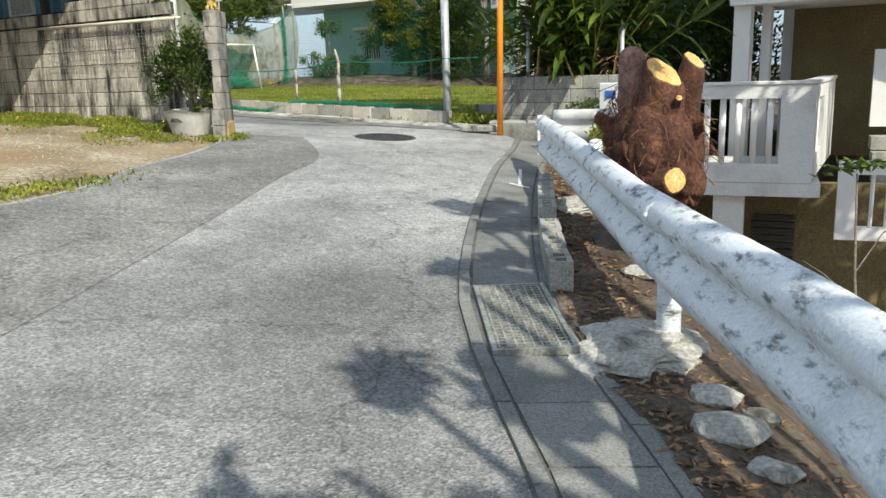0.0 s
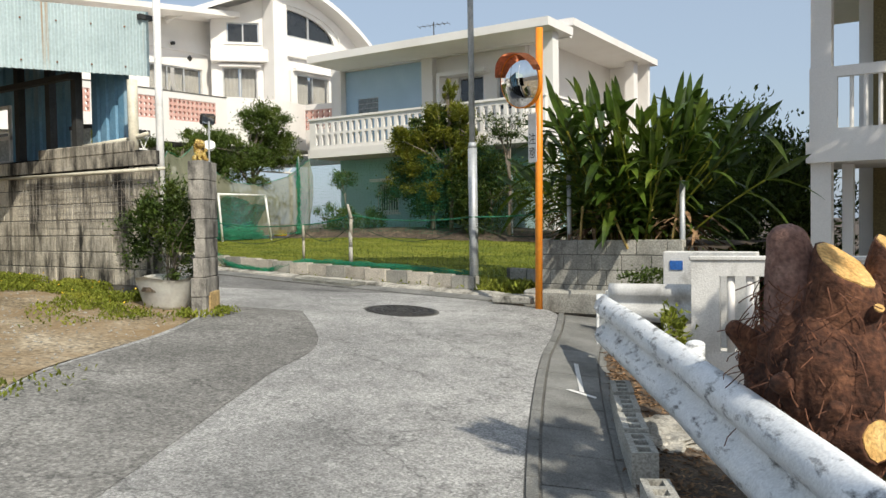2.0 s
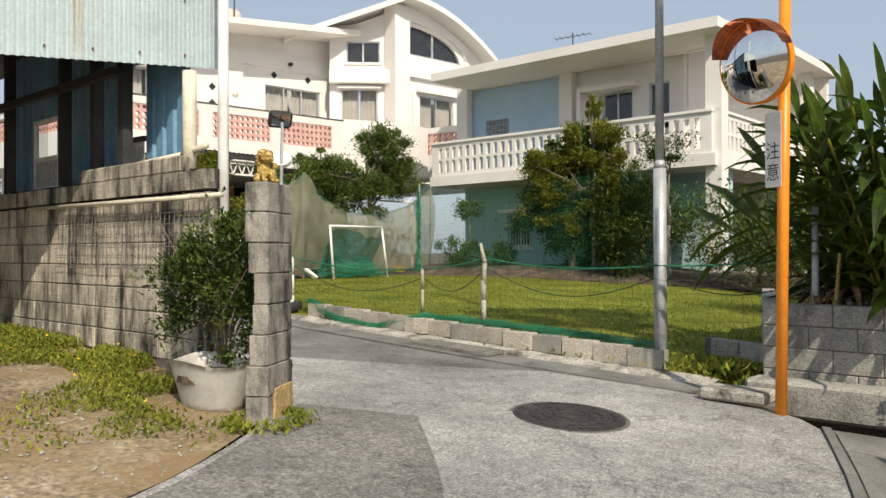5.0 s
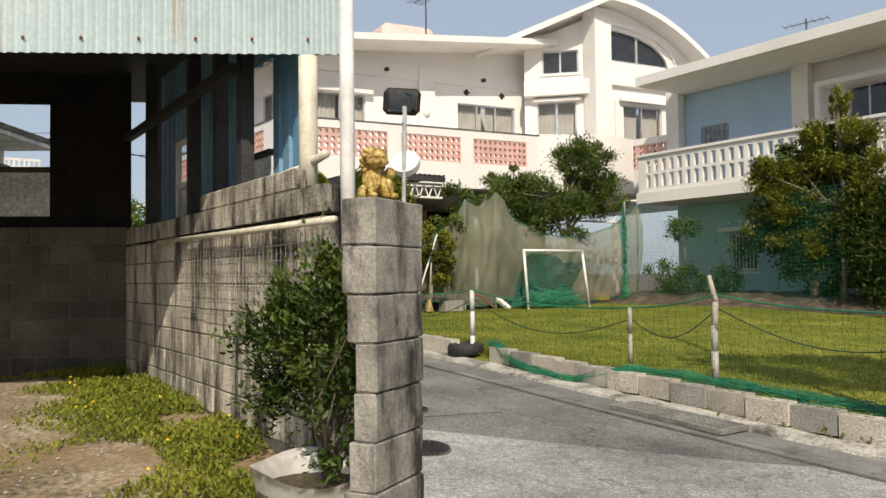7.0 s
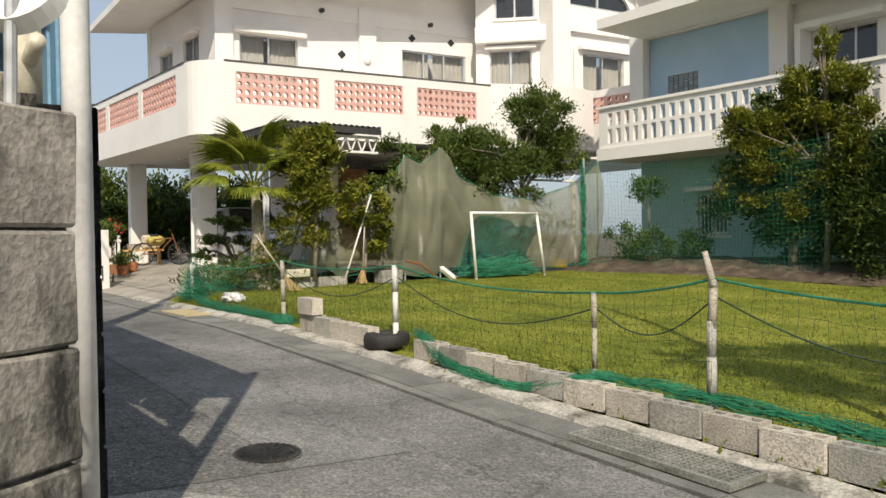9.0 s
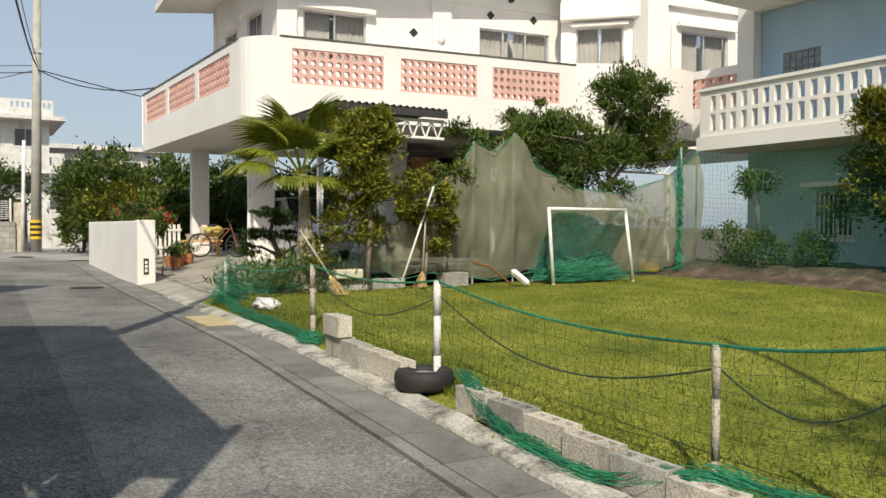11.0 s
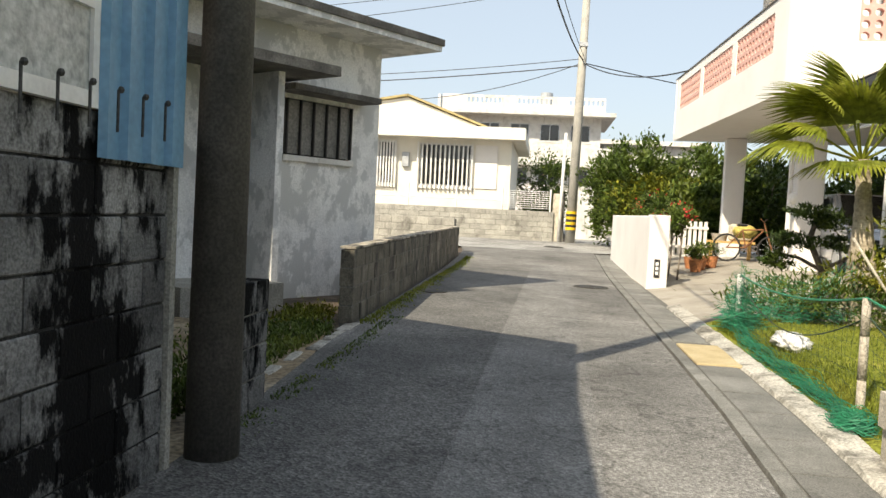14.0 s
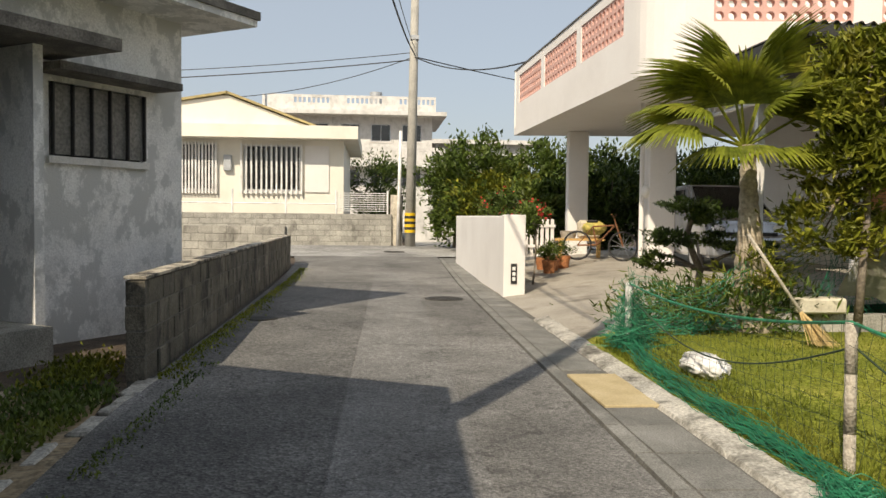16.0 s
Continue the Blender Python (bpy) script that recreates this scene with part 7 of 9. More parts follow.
bmesh.ops.solidify(bm, geom=bm.faces[:], thickness=0.004)
part("beam", bm, M_WHITE_OLD, sh, smooth=True)
for x in (-4.4, -3.7):
    part("foot", rodbm((x, 9.66, 0.2), (x, 9.66, 0.62), 0.04, seg=10), M_WHITE_OLD, sh)

# ---- nets, posts and things on the lawn ----



def net(name, surf, L, H, cell, w, material, label, parent=None, jitter=0.006):
    """A knotted net with square meshes hung on point = surf(u, v), u along 0..1, v up 0..1."""
    nu, nv = max(2, int(L / cell)), max(2, int(H / cell))
    grid = [[np.array(surf(i / nu, j / nv)) + rng.normal(0, jitter, 3) for j in range(nv + 1)] for i in range(nu + 1)]
    polys = [[grid[i][j] for i in range(nu + 1)] for j in range(nv + 1)] + [[grid[i][j] for j in range(nv + 1)] for i in range(nu + 1)]
    v, f = ribbons(polys, w)
    ob = pydata(name, v, f, material, parent)
    return tagged(ob, label, "net") if parent is None else ob


# posts along the kerb
posts = []


def lawn_post(x, y, h, r, material, label, lean=(0, 0)):
    z = lawn_z(x, y)
    bm = bmesh.new()
    p = [Vector((x + lean[0] * k, y + lean[1] * k, z - 0.1 + (h + 0.1) * k)) for k in (0, 0.35, 0.7, 1)]
    for a, b in zip(p[:-1], p[1:]):
        rod(bm, a, b, r * random.uniform(0.9, 1.05), r * 0.95, seg=12)
    ob = tagged(part("fence_post", bm, material, smooth=True), label, "post", "lawn fence posts")
    posts.append((x + lean[0], y + lean[1], z + h))
    return ob


lawn_post(-19.7, 11.78, 0.62, 0.035, M_WHITE_OLD, "short white concrete fence post at the lawn's end")
lawn_post(-16.1, 11.73, 0.74, 0.03, M_WOODPOST, "grey wooden fence post tied with green net", (-0.02, 0))
lawn_post(-13.44, 11.74, 0.82, 0.032, M_WHITE_OLD, "white concrete fence post standing in a tyre")
lawn_post(-10.66, 11.74, 0.80, 0.022, M_WOODPOST, "thin grey fence post behind the blocks")
lawn_post(-9.62, 11.74, 0.70, 0.034, M_POLECONC, "grey steel pipe fence post with a wooden stick on top")
stick = bmesh.new()
rod(stick, (-9.62, 11.74, lawn_z(-9.62, 11.74) + 0.6), (-9.60, 11.74, lawn_z(-9.6, 11.74) + 0.98), 0.03, 0.028, seg=10)
rod(stick, (-9.60, 11.74, lawn_z(-9.6, 11.74) + 0.92), (-9.66, 11.73, lawn_z(-9.6, 11.74) + 1.16), 0.03, 0.018, seg=10)
tagged(part("wooden_stick", stick, M_WOODPOST, smooth=True), "crooked bare wooden stick tied to a pipe post", "stick")
posts[-1] = (-9.6, 11.74, lawn_z(-9.6, 11.74) + 0.98)
# tyre
tyre = thing("tyre", (-13.44, 11.5, 0.95), "old black car tyre lying round a fence post", "tyre")
bm = bmesh.new()
zt = hz(-13.4, 11.5) + 0.06
prev = None
for i in range(32):
    a = 6.283 * i / 32
    ring = [bm.verts.new((-13.40 + math.cos(a) * (0.18 + 0.062 * math.cos(b)), 11.60 + math.sin(a) * (0.18 + 0.062 * math.cos(b)), zt + 0.075 + 0.075 * max(-1, min(1, 1.3 * math.sin(b))))) for b in np.linspace(0, 6.283, 12, endpoint=False)]
    if prev:
        for k in range(12):
            bm.faces.new((prev[k], ring[k], ring[(k + 1) % 12], prev[(k + 1) % 12]))
    else:
        first = ring
    prev = ring
for k in range(12):
    bm.faces.new((prev[k], first[k], first[(k + 1) % 12], prev[(k + 1) % 12]))
bmesh.ops.recalc_face_normals(bm, faces=bm.faces[:])
part("carcass", bm, M_BLACK, tyre, smooth=True)
bm = bmesh.new()
rod(bm, (-13.40, 11.60, zt), (-13.40, 11.60, zt + 0.11), 0.15, seg=20)
part("cement_fill", bm, M_CONC, tyre, "cement poured inside the tyre")

ends = [(-20.3, 11.9, lawn_z(-20.3, 11.9) + 0.35)] + posts + [(-7.2, 11.55, 1.75), (-5.75, 12.6, 1.9)]
lnet = thing("lawn_net", (-13, 11.7, 1.1), "low green net fence strung between posts along the lawn", "net")
cord, chain = bmesh.new(), bmesh.new()
for a, b in zip(ends[:-1], ends[1:]):
    a, b = Vector(a), Vector(b)
    L = (b - a).length
    sag = 0.03 * L

    def top(u, a=a, b=b, sag=sag):
        p = a.lerp(b, u)
        return (p.x, p.y, p.z - sag * 4 * u * (1 - u))

    def surf(u, v, a=a, b=b, top=top):
        p = top(u)
        zg = lawn_z(p[0], 11.75) + 0.02
        s = 0.05 * math.sin(u * 9 + v * 3)
        return (p[0] + 0.03 * math.sin(v * 6 + u * 11), p[1] + s * (1 - v) - 0.03, zg + (p[2] - zg) * v)

    net("net_mesh", surf, L, 0.75, 0.10, 0.0012, M_NETDARK, "", lnet)
    pts = [top(k / 16) for k in range(17)]
    tube(cord, pts, 0.009, 6)
    low = [(p[0], p[1] + 0.02, p[2] - 0.12 - 0.2 * math.sin(math.pi * k / 16)) for k, p in enumerate(pts)]
    tube(chain, low, 0.006, 5)
part("top_rope", cord, M_NETGREEN, lnet, "green rope along the net's top")
part("slack_cord", chain, M_NETDARK, lnet, "dark cord sagging through the net")
# the net's slack foot, bundled into a loose rope along the edging
polys = []


def bundle(path, strands, spread):
    """Strands that follow a path of (x, y, height over the road), each wandering a little."""
    line = curve_pts([(x, y, z) for x, y, z in path], 46)
    for k in range(strands):
        a, b = sorted(rng.uniform(-0.15, 1.15, 2))
        if b - a < 0.25:
            a, b = a - 0.2, b + 0.2
        ph, off, wob = rng.uniform(0, 6.28, 3), rng.normal(0, spread, 3), rng.uniform(0.4, 1.3) * spread
        p = []
        for i in range(int(max(0, a) * 45), int(min(1, b) * 45) + 1):
            x, y, z = line[i]
            p.append((x + off[0] + wob * math.sin(i * 0.9 + ph[0]), y + off[1] * 0.9 + wob * math.sin(i * 0.6 + ph[1]), hz(x, 11.5) + max(0.025, z + off[2] * 0.6 + wob * 0.6 * math.sin(i * 0.75 + ph[2]))))
        if len(p) > 2:
            polys.append(p)


bundle([(-12.95, 11.66, 0.27), (-12.6, 11.54, 0.24), (-12.2, 11.46, 0.12), (-11.7, 11.43, 0.07), (-11.2, 11.45, 0.08), (-10.8, 11.52, 0.2), (-10.4, 11.66, 0.27)], 110, 0.03)
bundle([(-10.6, 11.64, 0.26), (-9.8, 11.70, 0.27), (-8.9, 11.71, 0.27), (-7.9, 11.70, 0.27), (-7.2, 11.66, 0.25)], 80, 0.035)
bundle([(-19.7, 11.8, 0.2), (-19.0, 11.7, 0.12), (-18.2, 11.66, 0.08), (-17.4, 11.64, 0.08), (-16.6, 11.62, 0.08), (-15.8, 11.56, 0.09)], 150, 0.045)
for k in range(150):                          # the heap where it ends
    c, r = rng.normal((-15.75, 11.56), 0.03), rng.uniform(0.06, 0.2)
    a0, h0 = rng.uniform(0, 6.28), abs(rng.normal(0, 0.035))
    polys.append([(c[0] + r * math.cos(a0 + t), c[1] + 0.6 * r * math.sin(a0 + t), hz(-15.7, 11.5) + 0.06 + h0 + 0.02 * math.sin(3 * t + a0)) for t in np.linspace(0, 4.4, 14)])
for k in range(240):                          # tangle on the end post
    z0 = rng.beta(1, 2) * 0.6
    r = 0.06 + 0.14 * (1 - z0 / 0.6)
    polys.append([(-19.7 + rng.normal(0, r), 11.8 + rng.normal(0, r * 0.7), lawn_z(-19.7, 11.8) + max(0.01, z0 + rng.normal(0, 0.07))) for q in range(5)])
v, f = ribbons(polys, 0.0024)
tagged(pydata("bunched_net", v, f, M_NETGREEN, lnet, "bundled bright green net"), kind="stuff")
# net over the planted corner by the palm
nc = thing("garden_net", (-20.6, 13, 1.2), "bright green bird net draped over garden plants by the drive", "net")


def corner_net(u, v):
    x = -19.75 - 0.9 * u + 0.1 * math.sin(u * 7)
    y = 11.85 + 3.2 * u
    peak = 0.62 * (1 - u) ** 2 + 0.45 * math.exp(-((u - 0.38) / 0.12) ** 2) + 1.25 * math.exp(-((u - 0.86) / 0.14) ** 2)
    return (x - 0.2 * (1 - v), y, lawn_z(-19.8, y) + 0.04 + peak * v)


net("net_mesh", corner_net, 3.6, 1.0, 0.055, 0.0022, M_NETGREEN, "", nc, 0.012)
net("net_mesh", lambda u, v: (-20.9 + 1.1 * v * (0.5 - abs(u - 0.5)), 13.9 + 1.4 * u, 1.3 + 1.25 * (1 - v) * math.sin(math.pi * (0.15 + 0.8 * u))), 1.5, 1.4, 0.055, 0.0022, M_NETGREEN, "", nc, 0.012)
polys = []
for k in range(230):
    u = rng.uniform(0, 1)
    c = np.array(corner_net(u, 0)) + (0, 0, abs(rng.normal(0, 0.08)))
    polys.append([c + rng.normal(0, 0.07, 3) * (1, 1, 0.5) for s in range(5)])
v, f = ribbons(polys, 0.0025)
pydata("bunched_net", v, f, M_NETGREEN, nc)

# shade cloth in front of the house
cl = thing("shade_cloth", (-20.3, 18, 1.3), "large grey-green shade cloth draped over shrubs by the carport", "shade cloth")
ty = [14.23, 14.88, 15.57, 16.12, 16.56, 17.01, 17.48, 18.05, 18.94, 20.06, 21.45, 22.5]
tz = [2.52, 2.28, 2.95, 3.23, 3.84, 3.68, 4.05, 3.42, 3.05, 2.97, 3.32, 3.95]
by = [14.6, 14.9, 15.5, 16.8, 18.2, 19.7, 21.4, 22.5]
bz = [1.55, 1.35, 1.45, 1.28, 1.48, 1.32, 1.39, 1.5]
v, f = [], []
NU, NV = 130, 28
for i in range(NU + 1):
    y = 14.25 + 8.25 * i / NU
    z1, z0 = float(np.interp(y, ty, tz)), float(np.interp(y, by, bz))
    for j in range(NV + 1):
        k = j / NV
        bulge = 0.35 * math.sin(math.pi * k) * (0.6 + 0.4 * noise.noise((y * 0.8, k, 0)))
        fold = 0.06 * math.sin(y * 5.2 + k * 4.5 + 2 * noise.noise((y * 0.7, k * 1.5, 1))) + 0.12 * noise.noise((y * 1.6 + k * 2, k * 2.2, 7)) + 0.05 * noise.noise((y * 5 - k * 3, k * 2, 4))
        v.append((-20.35 + bulge * 0.7 + fold, y, z0 + (z1 - z0) * k))
for i in range(NU):
    for j in range(NV):
        a = i * (NV + 1) + j
        f.append((a, a + NV + 1, a + NV + 2, a + 1))
pydata("cloth", v, f, M_CLOTH, cl, smooth=True)
bm = bmesh.new()
hose(bm, [(-20.32, y, z) for y, z in zip(ty, tz)], 0.01, 6)
part("hem", bm, M_NETGREEN, cl)
bm = bmesh.new()
hose(bm, [(-20.1, y, z) for y, z in zip(by, bz)], 0.01, 6)
part("hem", bm, M_NETGREEN, cl)
for y, z in ((16.56, 3.84), (17.48, 4.05), (22.5, 3.98)):
    part("support_pole", rodbm((-20.4, y, 1.2), (-20.38, y, z), 0.02, seg=8), M_STEEL, cl)

# tall green net in front of the blue house
gn = thing("hedge_net", (-16, 21.8, 1.5), "tall green netting hung in front of the hedge", "net")
M_NETSHEET = mat("green_net_sheet", (0.012, 0.17, 0.12), (0.01, 0.12, 0.085), (0.03, 0.24, 0.17), rough=0.8, scale=2, fine=30, bump=0, alpha=0.035)


def hedge(u, v):
    x = -20.2 + 13.4 * u
    z1 = 3.95 - 1.2 * math.sin(math.pi * min(1, u * 2.0)) * 0.25 - (0.9 if u > 0.55 else 0) * min(1, max(0, (u - 0.55) * 6))
    return (x, 21.75 + 0.12 * math.sin(x * 2.2) + 0.1 * (1 - v), 1.35 + (z1 - 1.35) * v)


net("net_mesh", hedge, 13.4, 2.6, 0.10, 0.0018, M_NETGREEN, "", gn, 0.008)
v = [hedge(i / 60, j / 8) for i in range(61) for j in range(9)]
v = [(x, y - 0.02, z) for x, y, z in v]
f = [(i * 9 + j, (i + 1) * 9 + j, (i + 1) * 9 + j + 1, i * 9 + j + 1) for i in range(60) for j in range(8)]
pydata("net_film", v, f, M_NETSHEET, gn, "sheer green netting", smooth=True)
for x in (-20.2, -12.0, -9.0):
    part("net_pole", rodbm((x, 21.8, 1.2), (x, 21.8, 4.0 if x < -13 else 3.0), 0.025, seg=8), M_STEEL, gn)
polys = []
for k in range(160):
    z0 = rng.uniform(1.5, 3.95)
    polys.append([(-20.15 + rng.normal(0, 0.05), 21.7 + rng.normal(0, 0.04), z0 - s * 0.12 + rng.normal(0, 0.02)) for s in range(5)])
v, f = ribbons(polys, 0.006)
pydata("bunched_net", v, f, M_NETGREEN, gn)

# football goal
goal = thing("football_goal", (-19.3, 18.5, 1.2), "small white pipe football goal with a green net", "football goal")
gz = lawn_z(-19.3, 18.5)
q = [(-19.3, 17.6, gz + 0.02), (-19.35, 17.52, gz + 1.38), (-19.35, 19.38, gz + 1.38), (-19.3, 19.55, gz + 0.02)]
bm = bmesh.new()
tube(bm, [q[0], q[1], q[2], q[3]], 0.032, 10)
for p in q:
    ball(bm, p, 0.034, seg=10, rings=6)
part("front_frame", bm, M_WHITEPAINT, goal, smooth=True)
part("back_bar", rodbm((-20.1, 17.7, gz + 0.03), (-20.1, 19.5, gz + 0.03), 0.02, seg=8), M_WHITEPAINT, goal)
net("goal_net", lambda u, v: (-20.1 + 0.76 * v ** 1.6 + 0.05 * math.sin(u * 9), 17.62 + 1.85 * u, gz + 0.03 + 1.33 * v), 1.9, 1.6, 0.05, 0.0025, M_NETGREEN, "", goal, 0.012)
NG = 24
v = [(-19.95 + 0.6 * (j / 10) ** 1.5 + 0.05 * noise.noise((i * 0.35, j * 0.5, 0)), 17.64 + 1.84 * i / NG, gz + 0.04 + (1.16 + 0.12 * math.sin(i * 0.21 + 0.6) + 0.08 * noise.noise((i * 0.3, 0, 3))) * (j / 10)) for i in range(NG + 1) for j in range(11)]
f = [(i * 11 + j, (i + 1) * 11 + j, (i + 1) * 11 + j + 1, i * 11 + j + 1) for i in range(NG) for j in range(10)]
pydata("folded_net", v, f, mat("heaped_net", (0.02, 0.17, 0.14), (0.01, 0.10, 0.085), (0.03, 0.24, 0.2), rough=0.85, scale=6, fine=90, bump=0.3, alpha=0.72), goal, "heaped teal netting inside the goal", smooth=True)
polys = [[(-20.0 + rng.uniform(0, 0.6), 17.65 + 1.85 * rng.uniform(0, 1) + rng.normal(0, 0.1), gz + 0.03 + abs(rng.normal(0, 0.16))) for s in range(5)] for k in range(260)]
v, f = ribbons(polys, 0.004)
pydata("slack_net", v, f, M_NETGREEN, goal)
# brooms, crate, barrow, white bag
def broom(a, b, head, label):
    root = thing("broom", tuple(b), label, "broom", "brooms")
    part("handle", rodbm(a, b, 0.016, seg=8), M_WOODPOST, root, smooth=True)
    bm = bmesh.new()
    b = Vector(b)
    d = (b - Vector(a)).normalized()
    for k in range(60):
        o = Vector((rng.normal(0, 0.06), rng.normal(0, 0.06), 0))
        rod(bm, b - d * 0.03, b + d * head + o, 0.006, 0.003, seg=4)
    part("bristles", bm, mat("straw", (0.50, 0.36, 0.16), scale=6, fine=30), root)


broom((-19.75, 15.2, 2.5), (-19.72, 15.12, 1.5), 0.26, "straw broom leaning against the shade cloth")
broom((-19.75, 12.95, 2.2), (-19.4, 13.3, 1.5), 0.35, "old bamboo broom leaning by the palm")
tagged(part("white_pipe", rodbm((-19.75, 15.35, 2.95), (-19.7, 14.68, 1.25), 0.018, seg=8), M_WHITEPAINT, smooth=True), "thin white pipe leaning on the shade cloth", "pipe")
bm = bmesh.new()
box(bm, (-20.25, 15.7, 1.2), (-19.95, 16.2, 1.45), bevel=0.01)
tagged(part("crate", bm, M_CONC), "pale grey plastic crate on the lawn", "crate")
wb = thing("wheelbarrow", (-19.6, 16.6, 1.2), "tipped wheelbarrow with a white tray", "wheelbarrow")
bm = bmesh.new()
box(bm, (-0.2, -0.15, 0), (0.2, 0.15, 0.12), bevel=0.05)
part("tray", bm, M_WHITEPLASTIC, wb, M=Matrix.Translation((-19.5, 16.95, 1.32)) @ Matrix.Rotation(radians(60), 4, "Z") @ Matrix.Rotation(radians(40), 4, "Y"))
bm = bmesh.new()
tube(bm, [(-19.6, 16.85, 1.25), (-19.75, 16.5, 1.55), (-19.85, 16.2, 1.62)], 0.014, 6)
tube(bm, [(-19.4, 16.75, 1.25), (-19.6, 16.4, 1.58), (-19.7, 16.1, 1.65)], 0.014, 6)
part("handle", bm, M_RUST, wb)
bm = bmesh.new()
bmesh.ops.create_icosphere(bm, subdivisions=4, radius=1)
for w_ in bm.verts:
    k = 1 + 0.3 * noise.noise(w_.co * 3) + 0.15 * noise.noise(w_.co * 9)
    w_.co = Vector((-18.35 + w_.co.x * 0.26 * k, 11.95 + w_.co.y * 0.16 * k, lawn_z(-18.3, 12) + 0.05 + w_.co.z * 0.09 * k))
tagged(part("plastic_bag", bm, M_WHITEPAINT, smooth=True), "crumpled white plastic bag on the grass", "bag")
bm = bmesh.new()
box(bm, (-20.75, 21.1, 1.3), (-20.5, 21.5, 1.5), bevel=0.02)
tagged(part("crate", bm, M_YELLOW), "yellow plastic crate at the foot of the net", "crate")
# garden edging blocks by the palm
block_wall("garden_edging", -20.6, 12.3, -4, 2.8, 1, 1.17, 0.15, M_CONC, "single course of blocks edging the palm bed")
trough = tagged(part("planter_trough", boxbm((-20.45, 13.75, 1.38), (-20.2, 14.25, 1.54), bevel=0.02), M_CREAMPAINT), "beige plastic planter trough on the edging", "planter")

# ---- plants ----


def leaf_mesh(centres, normals_up, sizes, aspect=0.45, droop=0.2):
    """Folded leaves, two triangles' pairs each, at many centres (numpy)."""
    n = len(centres)
    a = rng.uniform(0, 6.283, n)
    tilt = rng.normal(0.25, 0.55, n)
    d = np.c_[np.cos(a) * np.cos(tilt), np.sin(a) * np.cos(tilt), np.sin(tilt)]
    if normals_up is not None:
        d = d * 0.75 + normals_up * 0.6
        d /= np.linalg.norm(d, axis=1)[:, None]
    s = np.cross(d, rng.normal(0, 1, (n, 3)) * 0.5 + (0, 0, 1))
    s /= np.linalg.norm(s, axis=1)[:, None] + 1e-9
    L = sizes[:, None]
    w = L * aspect / 2
    nrm = np.cross(d, s)
    p0 = centres - d * L / 2
    p1 = centres + s * w + nrm * w * 0.35
    p2 = centres + d * L / 2 - nrm * L * droop * 0.3
    p3 = centres - s * w + nrm * w * 0.35
    v = np.stack([p0, p1, p2, p3], 1).reshape(-1, 3)
    i = np.arange(n) * 4
    f = np.r_[np.c_[i, i + 1, i + 2], np.c_[i, i + 2, i + 3]]
    return v, f


def crown_pts(n, c, r, clumps, spread, power=0.55, flat=1.0):
    """Leaf places in clumps spread through an ellipsoid with uneven outline."""
    c, r = np.array(c), np.array(r)
    cl = rng.normal(0, 1, (clumps, 3))
    cl /= np.linalg.norm(cl, axis=1)[:, None]
    cl *= rng.uniform(0.25, 1.05, clumps)[:, None] ** power
    idx = rng.integers(0, clumps, n)
    off = rng.normal(0, 1, (n, 3)) * spread * rng.uniform(0.5, 1.3, clumps)[idx][:, None]
    off[:, 2] *= flat
    p = cl[idx] + off
    out = p / (np.linalg.norm(p, axis=1)[:, None] + 1e-6)
    return c + p * r, out


def crown_mesh(name, specs, material, parent, size, aspect, label=""):
    v_, f_, k = [], [], 0
    for n, c, r, clumps, spread in specs:
        p, o = crown_pts(n, c, r, clumps, spread)
        v, f = leaf_mesh(p, o, rng.uniform(0.6, 1.3, n) * size, aspect)
        v_.append(v), f_.append(f + k)
        k += len(v)
    me = bpy.data.meshes.new(name)
    v, f = np.concatenate(v_), np.concatenate(f_)
    me.from_pydata(v.tolist(), [], f.tolist())
    return link_mesh(name, me, material, parent, label)


def trunk_mesh(pts, r0, r1, limbs=()):
    bm = bmesh.new()
    n = len(pts) - 1
    for i, (a, b) in enumerate(zip(pts[:-1], pts[1:])):
        rod(bm, a, b, r0 + (r1 - r0) * i / n, r0 + (r1 - r0) * (i + 1) / n, seg=9)
    for a, b, r in limbs:
        a, b = Vector(a), Vector(b)
        m = a.lerp(b, 0.5) + Vector((rng.normal(0, 0.06), rng.normal(0, 0.06), 0.05))
        rod(bm, a, m, r, r * 0.75, seg=7)
        rod(bm, m, b, r * 0.75, r * 0.35, seg=7)
    return bm


def tree(name, base, specs, material, size, aspect, label, trunk_r=0.08, group="", trunk_mat=None):
    root = thing(name, base, label, "tree" if "tree" in name else "shrub", group)
    b = Vector(base)
    top = max(s[1][2] for s in specs)
    bend = [b, b + Vector((0.05, 0.03, (top - b.z) * 0.4)), b + Vector((-0.03, 0.05, (top - b.z) * 0.8))]
    limbs = []
    for n, c, r, clumps, spread in specs:
        for k in range(4):
            e = Vector(c) + Vector((rng.normal(0, 0.4) * r[0], rng.normal(0, 0.4) * r[1], rng.uniform(-0.3, 0.5) * r[2]))
            limbs.append((bend[1].lerp(bend[2], rng.uniform(0, 1)), e, trunk_r * 0.5))
    part("trunk", trunk_mesh(bend, trunk_r, trunk_r * 0.55, limbs), trunk_mat or M_TRUNK, root, smooth=True)
    crown_mesh("crown", specs, material, root, size, aspect)
    return root


